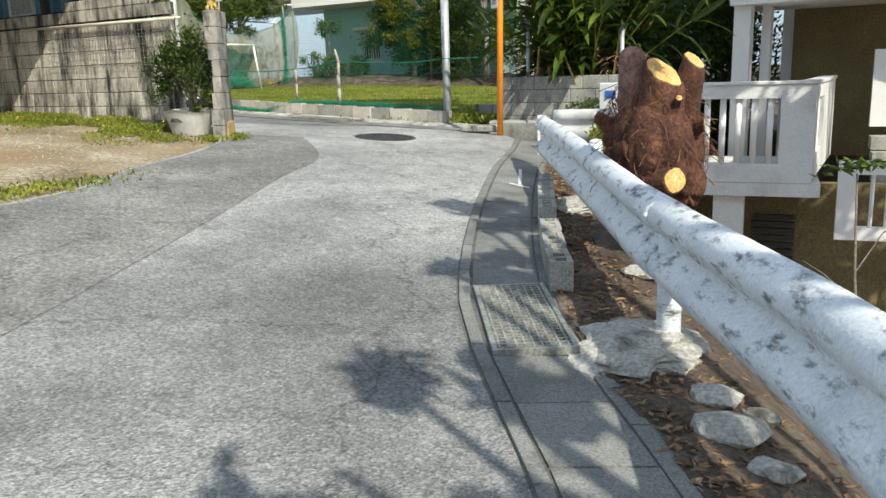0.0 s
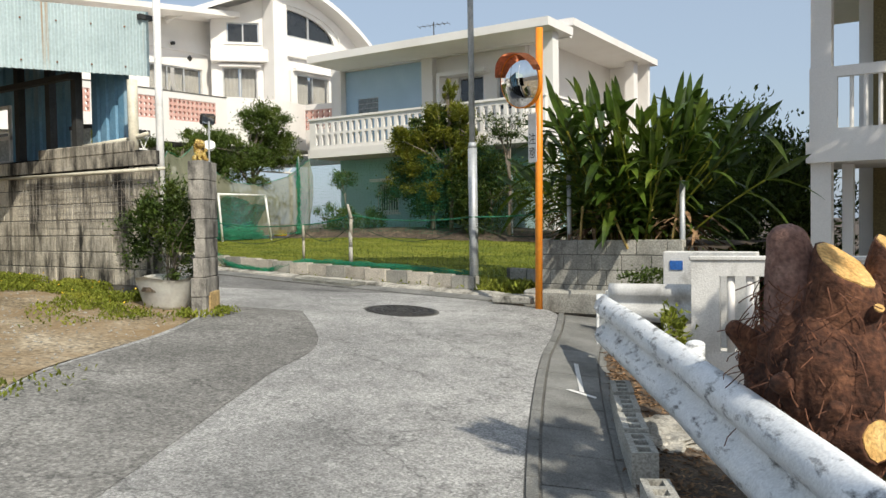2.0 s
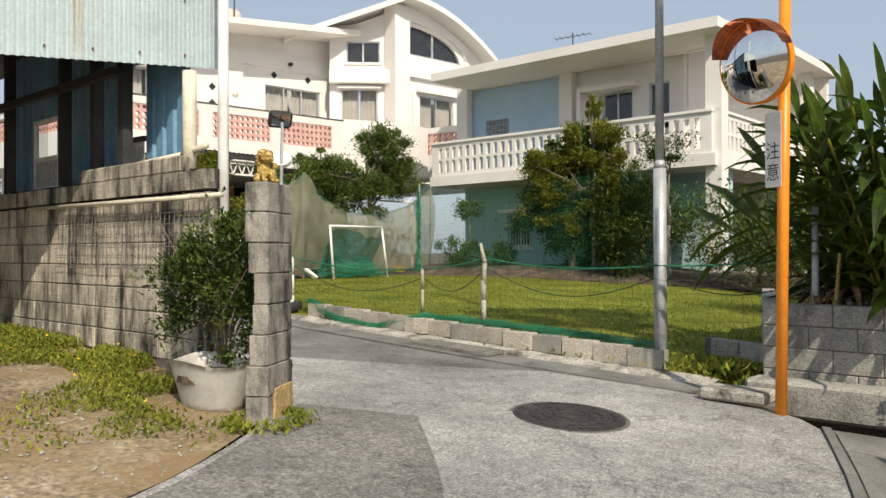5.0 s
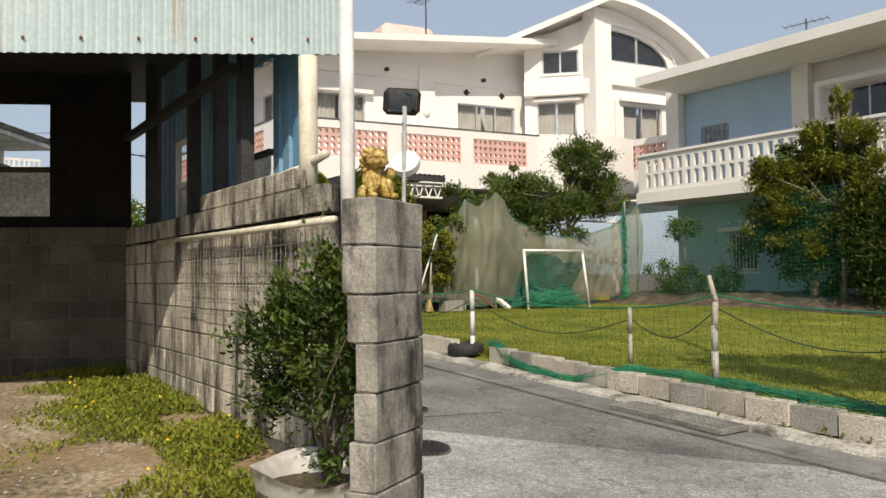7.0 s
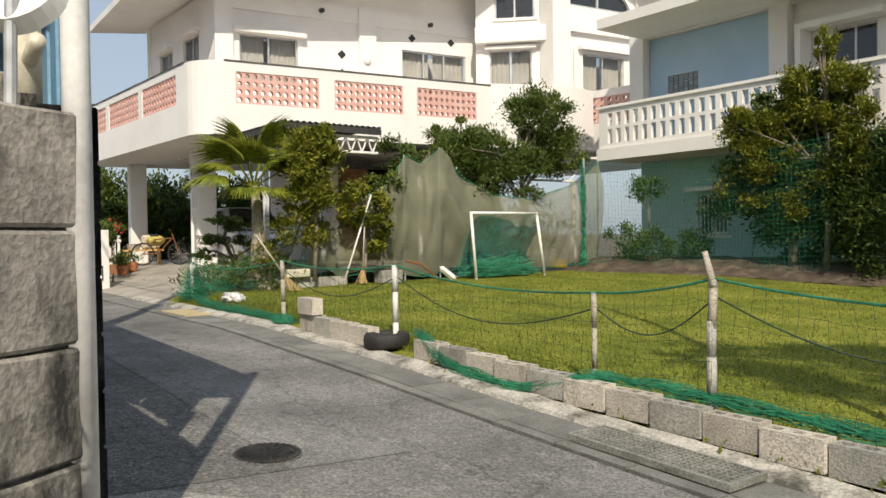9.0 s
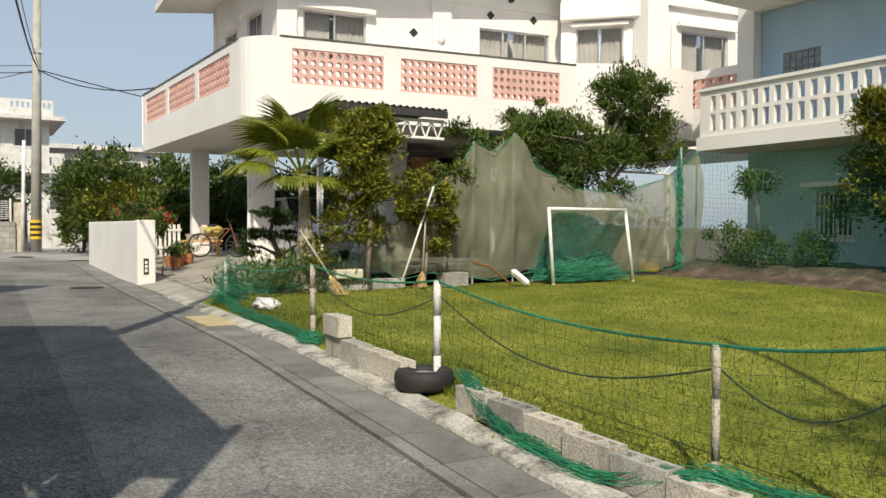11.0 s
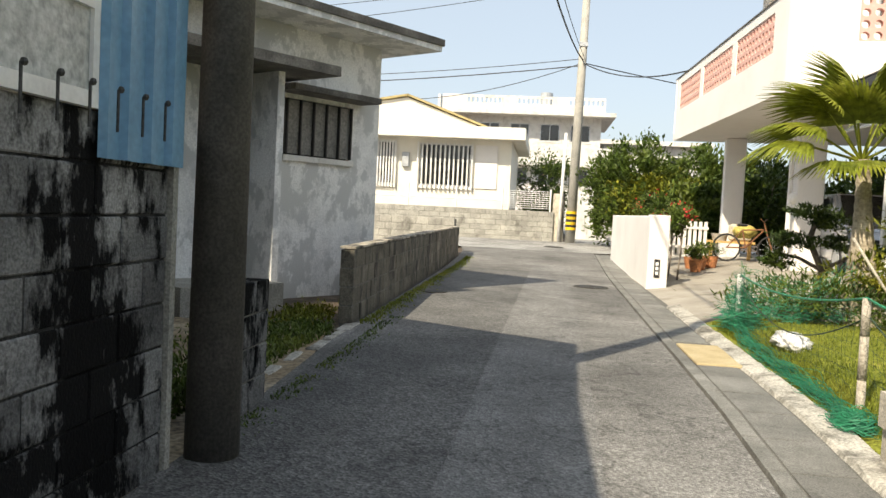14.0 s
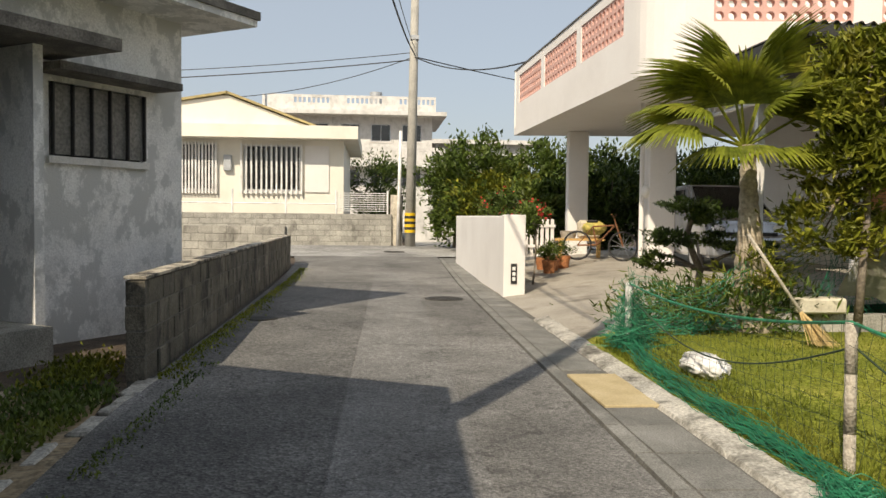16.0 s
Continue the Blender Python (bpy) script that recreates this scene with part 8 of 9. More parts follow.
# hedge trees by the blue house: dark below, yellowish tips above
tree("hedge_tree", (-15.0, 22.2, 1.3), [(24000, (-15.0, 22.5, 3.0), (1.95, 0.75, 1.5), 110, 0.10), (9000, (-14.7, 22.5, 4.4), (1.2, 0.7, 0.8), 44, 0.11)], M_LEAF, 0.13, 0.42, "broad dark evergreen tree with dense small leaves", 0.1)
tree("hedge_tree", (-14.2, 22.0, 1.3), [(7500, (-14.2, 22.0, 4.75), (0.85, 0.5, 0.75), 40, 0.12), (1500, (-14.2, 22.0, 5.55), (0.22, 0.25, 0.4), 10, 0.16), (5200, (-15.6, 21.9, 4.2), (0.85, 0.4, 0.55), 30, 0.12), (3500, (-13.4, 21.9, 3.9), (0.6, 0.4, 0.7), 22, 0.12), (3000, (-15.0, 21.75, 3.3), (1.5, 0.2, 0.9), 30, 0.10)], M_LEAF_YEL, 0.09, 0.4, "evergreen tree with yellowish sunlit top", 0.06)
tree("hedge_tree", (-12.9, 22.1, 1.3), [(11000, (-12.9, 22.1, 2.7), (1.2, 0.8, 1.4), 60, 0.18)], M_LEAF, 0.10, 0.42, "dark evergreen shrub tree in the hedge", 0.07)
tree("hedge_tree", (-11.9, 21.4, 1.3), [(1600, (-11.95, 21.3, 4.35), (0.75, 0.55, 0.35), 14, 0.22)], M_LEAF, 0.09, 0.35, "small pruned pine with a flat top", 0.06)
tree("hedge_shrub", (-9.8, 21.5, 1.2), [(6500, (-9.8, 21.5, 2.3), (1.8, 0.8, 1.0), 44, 0.2)], M_LEAF_MID, 0.10, 0.45, "green hedge shrub behind the net", 0.05)
tree("hedge_shrub", (-7.4, 20.6, 1.1), [(5500, (-7.2, 20.6, 2.0), (1.5, 1.0, 0.9), 40, 0.2)], M_LEAF_MID, 0.10, 0.45, "green hedge shrub behind the net", 0.05)
for x, y, z, s in ((-19.4, 22.3, 1.9, 0.6), (-18.4, 22.2, 1.75, 0.5), (-17.5, 22.4, 1.8, 0.5), (-18.9, 22.6, 3.2, 0.4)):
    tree("hedge_shrub", (x, y, 1.3), [(1500, (x, y, z), (s, s * 0.7, s * 0.9), 16, 0.22)], M_LEAF_MID, 0.09, 0.45, "small leafy garden shrub by the blue house", 0.025)
# podocarpus behind the shade cloth
tree("garden_tree", (-21.2, 20.6, 1.2), [(7000, (-21.2, 21.2, 5.1), (0.75, 0.95, 0.65), 40, 0.16), (6500, (-21.2, 21.7, 4.3), (0.75, 1.0, 0.7), 40, 0.16), (9000, (-21.1, 19.7, 3.95), (0.8, 1.5, 0.75), 54, 0.14)], M_LEAF_MID, 0.12, 0.32, "tall podocarpus tree with dark tufted leaves", 0.09)
tree("garden_tree", (-21.3, 17.8, 1.2), [(5200, (-21.1, 17.6, 4.0), (0.7, 1.0, 0.5), 34, 0.16), (2600, (-21.2, 18.5, 4.5), (0.5, 0.6, 0.4), 18, 0.17)], M_LEAF_MID, 0.12, 0.32, "podocarpus tree with bare limbs above the cloth", 0.07)
tree("garden_shrub", (-20.0, 15.3, 1.2), [(3000, (-20.0, 15.3, 2.75), (0.5, 0.55, 0.55), 24, 0.13), (1500, (-19.95, 15.5, 2.2), (0.38, 0.42, 0.35), 14, 0.14)], M_LEAF_YEL, 0.12, 0.4, "bright yellow-green shrub beside the carport", 0.04)
tree("garden_tree", (-19.95, 14.2, 1.3), [(4200, (-19.9, 14.15, 3.6), (0.46, 0.52, 0.5), 34, 0.17), (3000, (-19.9, 14.1, 2.95), (0.46, 0.52, 0.4), 28, 0.17), (1500, (-19.9, 14.4, 4.05), (0.3, 0.36, 0.25), 14, 0.18), (1500, (-20.1, 13.9, 2.3), (0.4, 0.6, 0.35), 20, 0.2)], M_LEAF_YEL, 0.12, 0.34, "slender podocarpus with bright tufts beside the palm", 0.045)
for y, z, s in ((17.0, 2.95, 0.3), (18.8, 3.25, 0.35), (20.2, 3.1, 0.32), (18.2, 2.1, 0.22), (16.2, 3.25, 0.35)):
    tree("garden_shrub", (-20.75, y, 1.3), [(650, (-20.45, y, z), (s, s * 1.2, s * 0.75), 10, 0.25)], M_LEAF_MID, 0.10, 0.35, "shrub branch tuft poking through the shade cloth", 0.02)
tree("garden_shrub", (-21.2, 21.8, 1.3), [(3500, (-21.3, 20.0, 2.2), (0.5, 2.6, 0.8), 40, 0.14)], M_LEAF, 0.10, 0.4, "dim shrubs growing behind the shade cloth", 0.03)

# layered garden pine by the drive
SHIFT = Vector((1.0, -0.42, -0.02))
bp = thing("garden_pine", (-21.6, 13.18, 1.28), "cloud-pruned small garden pine in layered pads", "tree")
part("trunk", trunk_mesh([Vector((-22.6, 13.62, 1.25)), Vector((-22.65, 13.7, 1.75)), Vector((-22.6, 13.5, 2.15)), Vector((-22.6, 13.6, 2.5))], 0.05, 0.03, [((-22.65, 13.7, 1.75), (-22.7, 13.15, 1.95), 0.03), ((-22.65, 13.7, 1.75), (-22.6, 14.2, 2.0), 0.03)]), M_TRUNK, bp, smooth=True, M=Matrix.Translation(SHIFT))
for y, z, ry in ((13.55, 2.5, 0.36), (13.25, 2.1, 0.34), (13.9, 2.1, 0.5), (13.1, 1.85, 0.22), (14.3, 2.0, 0.3), (13.8, 2.35, 0.3)):
    crown_mesh("foliage_pad", [(1100, (-21.6, y - 0.42, z), (0.32, ry * 0.9, 0.12), 16, 0.2)], M_LEAF, bp, 0.07, 0.3)
# fan palm
palm = thing("fan_palm", (-20.5, 13.35, 1.2), "fan palm with split fronds on a slim ringed trunk", "palm")
bm = bmesh.new()
prev = None
for j in range(30):
    k = j / 29
    z = 1.15 + 1.97 * k
    r = 0.20 * (1 - k) ** 2 + 0.075 + (0.01 if j % 2 else 0)
    ring = [bm.verts.new((-20.5 + math.cos(a) * r, 13.38 - 0.1 * k + math.sin(a) * r, z)) for a in np.linspace(0, 6.283, 20, endpoint=False)]
    if prev:
        for i in range(20):
            bm.faces.new((prev[i], prev[(i + 1) % 20], ring[(i + 1) % 20], ring[i]))
    prev = ring
part("trunk", bm, mat("palm_trunk", (0.36, 0.30, 0.22), (0.2, 0.16, 0.11), (0.5, 0.44, 0.34), scale=5, fine=30, bump=0.4), palm, "grey-brown ringed trunk")


def frond(base, tip, span, n=34, length=0.85):
    """A fan leaf: a stem and radiating folded segments."""
    base, tip = Vector(base), Vector(tip)
    v, f = [], []
    d = (tip - base).normalized()
    s = d.cross(Vector((0, 0, 1))).normalized()
    up = s.cross(d).normalized()
    for i in range(n):
        a = radians(-span + 2 * span * i / (n - 1))
        dirn = (d * math.cos(a) + s * math.sin(a)).normalized()
        side = (s * math.cos(a) - d * math.sin(a)).normalized()
        l = length * (0.75 + 0.25 * math.cos(a)) * rng.uniform(0.92, 1.05)
        p = [tip + dirn * l * k + up * (0.10 * k - 0.62 * k ** 2.2) * l for k in (0.05, 0.45, 0.75, 1.0)]
        ws = (0.008, 0.03, 0.018, 0.002)
        j = len(v)
        for q, w in zip(p, ws):
            v += [tuple(q - side * w), tuple(q + up * w * 0.5), tuple(q + side * w)]
        for k in range(3):
            o = j + 3 * k
            f += [(o, o + 1, o + 4, o + 3), (o + 1, o + 2, o + 5, o + 4)]
    part("stem", rodbm(base, tip, 0.018, 0.012, seg=6), M_PALM, palm)
    pydata("frond", v, f, M_PALM, palm)


pt = Vector((-20.5, 13.25, 3.1))
for dx, dy, dz, sp in ((0.35, -0.85, 0.95, 80), (0.35, -0.25, 0.75, 85), (0.1, 0.75, 1.05, 75), (0.3, -1.0, 0.5, 70), (0.5, -1.3, 0.25, 65), (0.5, 0.75, 0.5, 70), (0.3, 0.2, 1.3, 75), (-0.4, -0.5, 1.05, 75), (0.45, 0.3, 0.55, 80), (-0.5, 0.5, 0.9, 75), (0.0, -0.3, 1.25, 75)):
    frond(pt, pt + Vector((dx, dy, dz)) * 0.56, sp, 38, 0.72)
for k in range(3):
    frond(pt - Vector((0, 0, 0.1)), pt + Vector((0.25, -0.3 + 0.25 * k, -0.05)), 60, 22, 0.6)
# low garden leaves under the palm
gpl = thing("garden_plants", (-20.6, 13.2, 1.2), "low leafy plants under the palm", "shrub")
crown_mesh("ground_cover", [(3000, (-20.5, 13.1, 1.42), (0.6, 1.15, 0.32), 44, 0.2)], M_LEAF_MID, gpl, 0.13, 0.2)
crown_mesh("tall_leaves", [(500, (-20.3, 13.3, 1.8), (0.3, 0.4, 0.25), 12, 0.22)], M_LEAF_YEL, gpl, 0.13, 0.2, "taller yellowish leaves")

# shell ginger clump on the corner planter
gg = thing("shell_ginger", (-4.95, 12.1, 1.3), "large clump of shell ginger with long glossy leaves", "plant")


def blade_leaf(v, f, base, d, up, L, W, bend):
    s = d.cross(up).normalized()
    n_ = s.cross(d).normalized()
    prof = ((0.0, 0.05), (0.15, 0.6), (0.4, 1.0), (0.7, 0.8), (0.9, 0.35), (1.0, 0.02))
    j = len(v)
    for k, w in prof:
        c = base + d * L * k + Vector((0, 0, -1)) * bend * L * k ** 2.2
        v += [tuple(c - s * W * w * 0.5 + n_ * W * w * 0.18), tuple(c), tuple(c + s * W * w * 0.5 + n_ * W * w * 0.18)]
    for k in range(len(prof) - 1):
        o = j + 3 * k
        f += [(o, o + 1, o + 4, o + 3), (o + 1, o + 2, o + 5, o + 4)]


v, f = [], []
stems = bmesh.new()
for k in range(96):
    a = rng.uniform(0, 6.283)
    r = rng.uniform(0.05, 0.62)
    b = Vector((-4.95 + math.cos(a) * r * 1.1, 12.15 + math.sin(a) * r * 0.8, 1.3))
    lean = Vector((math.cos(a) * rng.uniform(0.15, 1.0), math.sin(a) * rng.uniform(0.1, 0.8), rng.uniform(0.8, 1.5)))
    if rng.uniform() < 0.4:
        lean.x *= 0.45
        lean.z = rng.uniform(1.4, 1.9)
    pts = [b + lean * t + Vector((lean.x, lean.y, 0)) * 0.35 * t * t for t in np.linspace(0, 1, 7)]
    tube(stems, pts, 0.012, 5)
    for t in range(1, 7):
        for sgn in (-1, 1):
            if rng.uniform() < 0.2:
                continue
            d0 = (pts[t] - pts[t - 1]).normalized()
            sd = d0.cross(Vector((math.sin(k), math.cos(k), 0.1))).normalized() * sgn
            d = (d0 * rng.uniform(0.5, 1.0) + sd * rng.uniform(0.5, 0.95)).normalized()
            blade_leaf(v, f, pts[t], d, Vector((0.1, 0.2, 1)), rng.uniform(0.42, 0.75), rng.uniform(0.09, 0.145), rng.uniform(0.15, 0.65))
    d = (pts[-1] - pts[-2]).normalized()
    blade_leaf(v, f, pts[-1], d, Vector((0.6, -0.6, 0.3)), rng.uniform(0.4, 0.65), 0.1, 0.05)
pydata("leaves", v, f, M_GINGER, gg)
tagged(part("cane", stems, M_LEAF_YEL, gg), kind="stuff")
v, f = [], []
for k in range(230):
    a = rng.uniform(0, 6.283)
    r = rng.uniform(0.1, 1.0)
    b = Vector((-4.95 + math.cos(a) * r * 1.1, 12.1 + math.sin(a) * r * 0.6, 1.36 + rng.uniform(0, 0.45)))
    blade_leaf(v, f, b, Vector((math.cos(a * 3), math.sin(a * 3), rng.uniform(-0.5, 0.3))).normalized(), Vector((0, 0, 1)), rng.uniform(0.25, 0.5), 0.06, 0.3)
pydata("dead_leaves", v, f, M_DRYLEAF, gg, "dry brown leaves at the foot")
bm = bmesh.new()
for k in range(26):
    x, y = -4.95 + rng.normal(0, 0.35), 12.0 + rng.normal(0, 0.25)
    rod(bm, (x, y, 1.3), (x + rng.normal(0, 0.15), y + rng.normal(0, 0.1), 1.3 + rng.uniform(0.4, 0.95)), 0.016, seg=6)
tagged(part("dry_cane", bm, mat("dry_cane", (0.42, 0.30, 0.10), scale=6, fine=30), gg, "yellow dry canes"), kind="stuff")
tagged(part("fence_post", rodbm((-4.15, 11.6, 0.7), (-4.15, 11.6, 2.15), 0.035, seg=10), M_STEEL, smooth=True), "thin grey pipe post by the planter", "post", "planter posts")
tagged(part("fence_post", rodbm((-5.7, 11.65, 0.9), (-5.7, 11.65, 2.35), 0.03, seg=10), M_STEEL, smooth=True), "thin grey pipe post by the planter", "post", "planter posts")
# trees behind and to the right of it
tree("garden_tree", (-3.6, 15.5, 0.0), [(15000, (-3.7, 15.4, 1.5), (0.95, 1.0, 1.35), 70, 0.17)], M_LEAF, 0.12, 0.4, "dark dense tree beside the lower house", 0.08)
tree("garden_tree", (-4.9, 16.6, 0.8), [(12000, (-4.8, 16.2, 2.5), (1.1, 1.1, 1.1), 60, 0.17)], M_LEAF_MID, 0.12, 0.4, "olive-green tree behind the ginger clump", 0.08)
tree("garden_tree", (-7.4, 17.4, 0.9), [(4500, (-7.2, 17.2, 2.0), (1.3, 1.0, 0.9), 40, 0.18)], M_LEAF_MID, 0.10, 0.4, "green shrub tree behind the lawn", 0.06)
crown_mesh("leaves", [(900, (-4.4, 11.0, 0.95), (0.32, 0.16, 0.14), 18, 0.25)], M_LEAF_MID, pot, 0.05, 0.5)
# overhanging twigs near the stairs
tw = thing("twiggy_shrub", (0.3, 6.6, -0.5), "thin twiggy shrub below the rail", "shrub")
part("twigs", trunk_mesh([Vector((-0.35, 5.6, -0.6)), Vector((-0.45, 5.9, 0.1)), Vector((-0.5, 6.1, 0.75))], 0.014, 0.006, [((-0.45, 5.9, 0.1), (-0.1, 6.2, 0.5), 0.006), ((-0.4, 5.8, -0.1), (-0.75, 5.7, 0.2), 0.005)]), M_TRUNK, tw)
crown_mesh("crown", [(60, (-0.5, 6.1, 0.85), (0.16, 0.16, 0.08), 6, 0.3)], M_LEAF_MID, tw, 0.10, 0.4)
tree("roadside_shrub", (-3.55, 8.85, 0.2), [(500, (-3.5, 8.9, 0.62), (0.2, 0.22, 0.18), 9, 0.25)], M_WEED, 0.08, 0.5, "small bright green shrub behind the rail's end", 0.015)
tree("hanging_branch_tree", (1.9, 8.2, -1.2), [(420, (0.55, 7.2, 2.0), (0.5, 0.4, 0.35), 12, 0.25)], M_LEAF, 0.07, 0.3, "thin dark branches hanging beside the lower house", 0.03)
# street tree behind the camera that shades the lane
tree("unseen_tree", (3.2, 0.2, -1.0), [(700, (2.5, -0.3, 3.9), (0.8, 0.6, 0.4), 9, 0.15), (600, (1.75, 0.9, 3.9), (0.5, 0.5, 0.35), 7, 0.15), (520, (1.25, 2.2, 4.1), (0.4, 0.5, 0.35), 6, 0.17), (420, (0.75, 3.6, 4.5), (0.5, 0.5, 0.3), 7, 0.17)], M_LEAF, 0.24, 0.4, "broad-leaved street tree below the rail", 0.12)

# two trees added out of view, crowns placed to shade lower house and lawn
tree("unseen_tree", (3.4, 6.6, -1.6), [(2400, (1.35, 7.55, 4.2), (1.25, 1.0, 0.8), 26, 0.16), (5200, (2.6, 8.0, 3.1), (1.3, 1.2, 1.1), 44, 0.18)], M_LEAF, 0.2, 0.4, "unseen broad-leaved tree added to shade the lower house", 0.1)
tree("unseen_tree", (3.0, 10.2, -1.6), [(5200, (1.5, 10.7, 6.7), (1.3, 1.3, 1.7), 60, 0.14), (2600, (-2.2, 9.6, 9.2), (1.5, 1.5, 0.8), 24, 0.15)], M_LEAF, 0.2, 0.4, "unseen tall tree added to shade the lower house and the lawn", 0.14)
# shrub in a broken white tub by the pillar
tub = thing("plant_tub", (-8.33, 7.25, 0.8), "broken white plastic tub by the pillar", "tub")
bm = bmesh.new()
prev = None
for j in range(7):
    k = j / 6
    r = 0.22 + 0.10 * k
    ring = [bm.verts.new((-8.34 + math.cos(a) * r * 1.15, 7.12 + math.sin(a) * r * 0.85, 0.80 + 0.34 * k + 0.02 * math.sin(a * 3) * k)) for a in np.linspace(0, 6.283, 28, endpoint=False)]
    if prev:
        for i in range(28):
            bm.faces.new((prev[i], prev[(i + 1) % 28], ring[(i + 1) % 28], ring[i]))
    prev = ring
bmesh.ops.solidify(bm, geom=bm.faces[:], thickness=0.012)
part("tub_wall", bm, M_WHITEPLASTIC, tub, smooth=True)
bm = bmesh.new()
rod(bm, (-8.34, 7.12, 1.0), (-8.34, 7.12, 1.05), 0.25, seg=24)
part("earth", bm, M_SOIL, tub)
sh_ = thing("potted_shrub", (-8.33, 7.25, 1.05), "dense dark small-leaved shrub growing from the tub", "shrub")
tk = trunk_mesh([Vector((-8.33, 7.25, 1.0)), Vector((-8.38, 7.25, 1.4)), Vector((-8.33, 7.25, 1.9))], 0.02, 0.01, [((-8.33 + rng.normal(0, 0.05), 7.2, 1.1), (-8.38 + rng.normal(0, 0.25), 7.2 + rng.normal(0, 0.12), rng.uniform(1.5, 2.15)), 0.009) for k in range(16)])
part("branch", tk, M_TRUNK, sh_)
crown_mesh("leaves", [(5200, (-8.42, 7.22, 1.72), (0.40, 0.24, 0.45), 46, 0.2), (1700, (-8.65, 7.1, 1.62), (0.32, 0.22, 0.32), 20, 0.24), (900, (-8.2, 7.25, 1.35), (0.2, 0.18, 0.25), 12, 0.25)], M_LEAF, sh_, 0.045, 0.5)

# trees and hedge by the junction and behind the white house
for x, y, z, r, m in ((-38.5, 12.6, 3.4, (1.6, 1.5, 1.6), M_LEAF_MID), (-38.8, 14.6, 3.2, (1.5, 1.6, 1.6), M_LEAF_MID), (-37.6, 13.6, 2.7, (1.4, 1.8, 1.1), M_LEAF_YEL), (-38.5, 17.0, 3.2, (1.5, 1.8, 1.6), M_LEAF), (-36.0, 16.2, 2.8, (1.0, 1.6, 1.4), M_LEAF), (-37.0, 19.5, 3.0, (1.5, 1.9, 1.5), M_LEAF), (-35.5, 14.2, 2.6, (0.8, 1.0, 0.8), M_LEAF_MID), (-40.5, 12.2, 2.9, (1.0, 0.9, 1.4), M_LEAF_MID)):
    tree("garden_tree", (x, y, 1.2), [(7500, (x, y, z), r, 80, 0.14)], m, 0.2, 0.42, "dense rounded green tree beyond the drive", 0.07)
tree("garden_tree", (-52, 8.6, 1.5), [(4500, (-52, 9.0, 3.9), (1.6, 2.3, 1.4), 40, 0.18)], M_LEAF, 0.2, 0.45, "dark rounded tree behind the cream house", 0.12)
tree("garden_tree", (-48, 9.6, 1.5), [(2500, (-48, 9.6, 2.6), (0.9, 0.9, 0.8), 30, 0.18)], M_LEAF, 0.2, 0.45, "dark shrub behind the wire fence", 0.08)
for k in range(9):
    y = -8 + k * 8 + rng.uniform(-2, 2)
    tree("far_tree", (-110 + rng.uniform(-8, 8), y, 2), [(2200, (-110, y, 5.0), (4, 5, 2.8), 34, 0.18)], M_LEAF, 0.5, 0.5, "distant green tree on the skyline", 0.3, "distant trees")
tagged(part("wall_far", boxbm((-45.2, 10.95, 1.3), (-45.0, 13.2, 2.93)), M_WHITE_OLD), "white weathered wall beyond the junction", "wall", kind="structure")
tagged(part("wall_far_side", boxbm((-60, 13.2, 1.3), (-45.0, 13.4, 2.9)), M_WHITE_OLD), "white weathered wall along the far lane", "wall", kind="structure")
# flowering bushes and pots behind the drive wall
for x, y, z, r in ((-29.3, 12.15, 2.55, 0.36), (-31.0, 12.2, 2.5, 0.4), (-27.4, 12.2, 2.35, 0.35), (-26.6, 12.25, 2.3, 0.3)):
    b = tree("flower_bush", (x, y, 1.1), [(1300, (x, y, z), (r * 1.2, r, r * 0.9), 16, 0.22)], M_LEAF_MID, 0.08, 0.5, "leafy bush with red flowers behind the wall", 0.02)
    fl = crown_mesh("flowers", [(45, (x, y, z + 0.1), (r * 1.2, r, r * 0.9), 9, 0.2)], M_RED, b, 0.055, 0.9, "red flowers")
    tagged(fl, kind="stuff")
for k, (x, y) in enumerate(((-28.2, 12.9), (-28.6, 13.05), (-29.1, 12.95), (-29.5, 13.2), (-28.9, 13.35))):
    z = drive_z(x, y)
    p = thing("flower_pot", (x, y, z), "terracotta flower pot with a leafy plant", "flower pot", "pots by the drive")
    part("pot", rodbm((x, y, z), (x, y, z + 0.26), 0.11, 0.16, seg=14), M_TERRA, p)
    crown_mesh("leaves", [(260, (x, y, z + 0.4), (0.2, 0.2, 0.15), 7, 0.3)], M_LEAF_MID, p, 0.07, 0.45)
# weeds
def yard_z(x, y):
    return hz(x, y) - 0.02


v, f = [], []
pts = []
for k in range(30000):
    x = rng.uniform(-14.2, -7.9)
    y = 7.45 - abs(rng.normal(0, 0.55)) * (1.0 if x < -9 else 1.25)
    if noise.noise((x * 1.3, y * 1.3, 2)) < -0.4 + 0.36 * (7.45 - y) or (x > -8.75 and y > 6.7):
        continue
    pts.append((x, y, yard_z(x, y) + rng.uniform(0.0, 0.12) * (1 - min(1, (7.45 - y) / 1.0) * 0.6)))
for k in range(160):
    x, y = -8.1 + rng.normal(0, 0.35), 6.62 + rng.normal(0, 0.12)
    if rail_side(x, y) > -2 or x > -7.35:
        continue
    pts.append((x, y, yard_z(x, y) + rng.uniform(0, 0.07)))
pts = np.array(pts)
v, f = leaf_mesh(pts, np.tile((0, 0, 1.0), (len(pts), 1)), rng.uniform(0.018, 0.055, len(pts)), 0.5)
tagged(pydata("weeds", v.tolist(), f.tolist(), M_WEED), "yellow-green weeds along the yard wall", "weeds", kind="stuff")
v, f = leaf_mesh(pts[::420] + (0, 0, 0.05), None, np.full(len(pts[::420]), 0.03), 0.9)
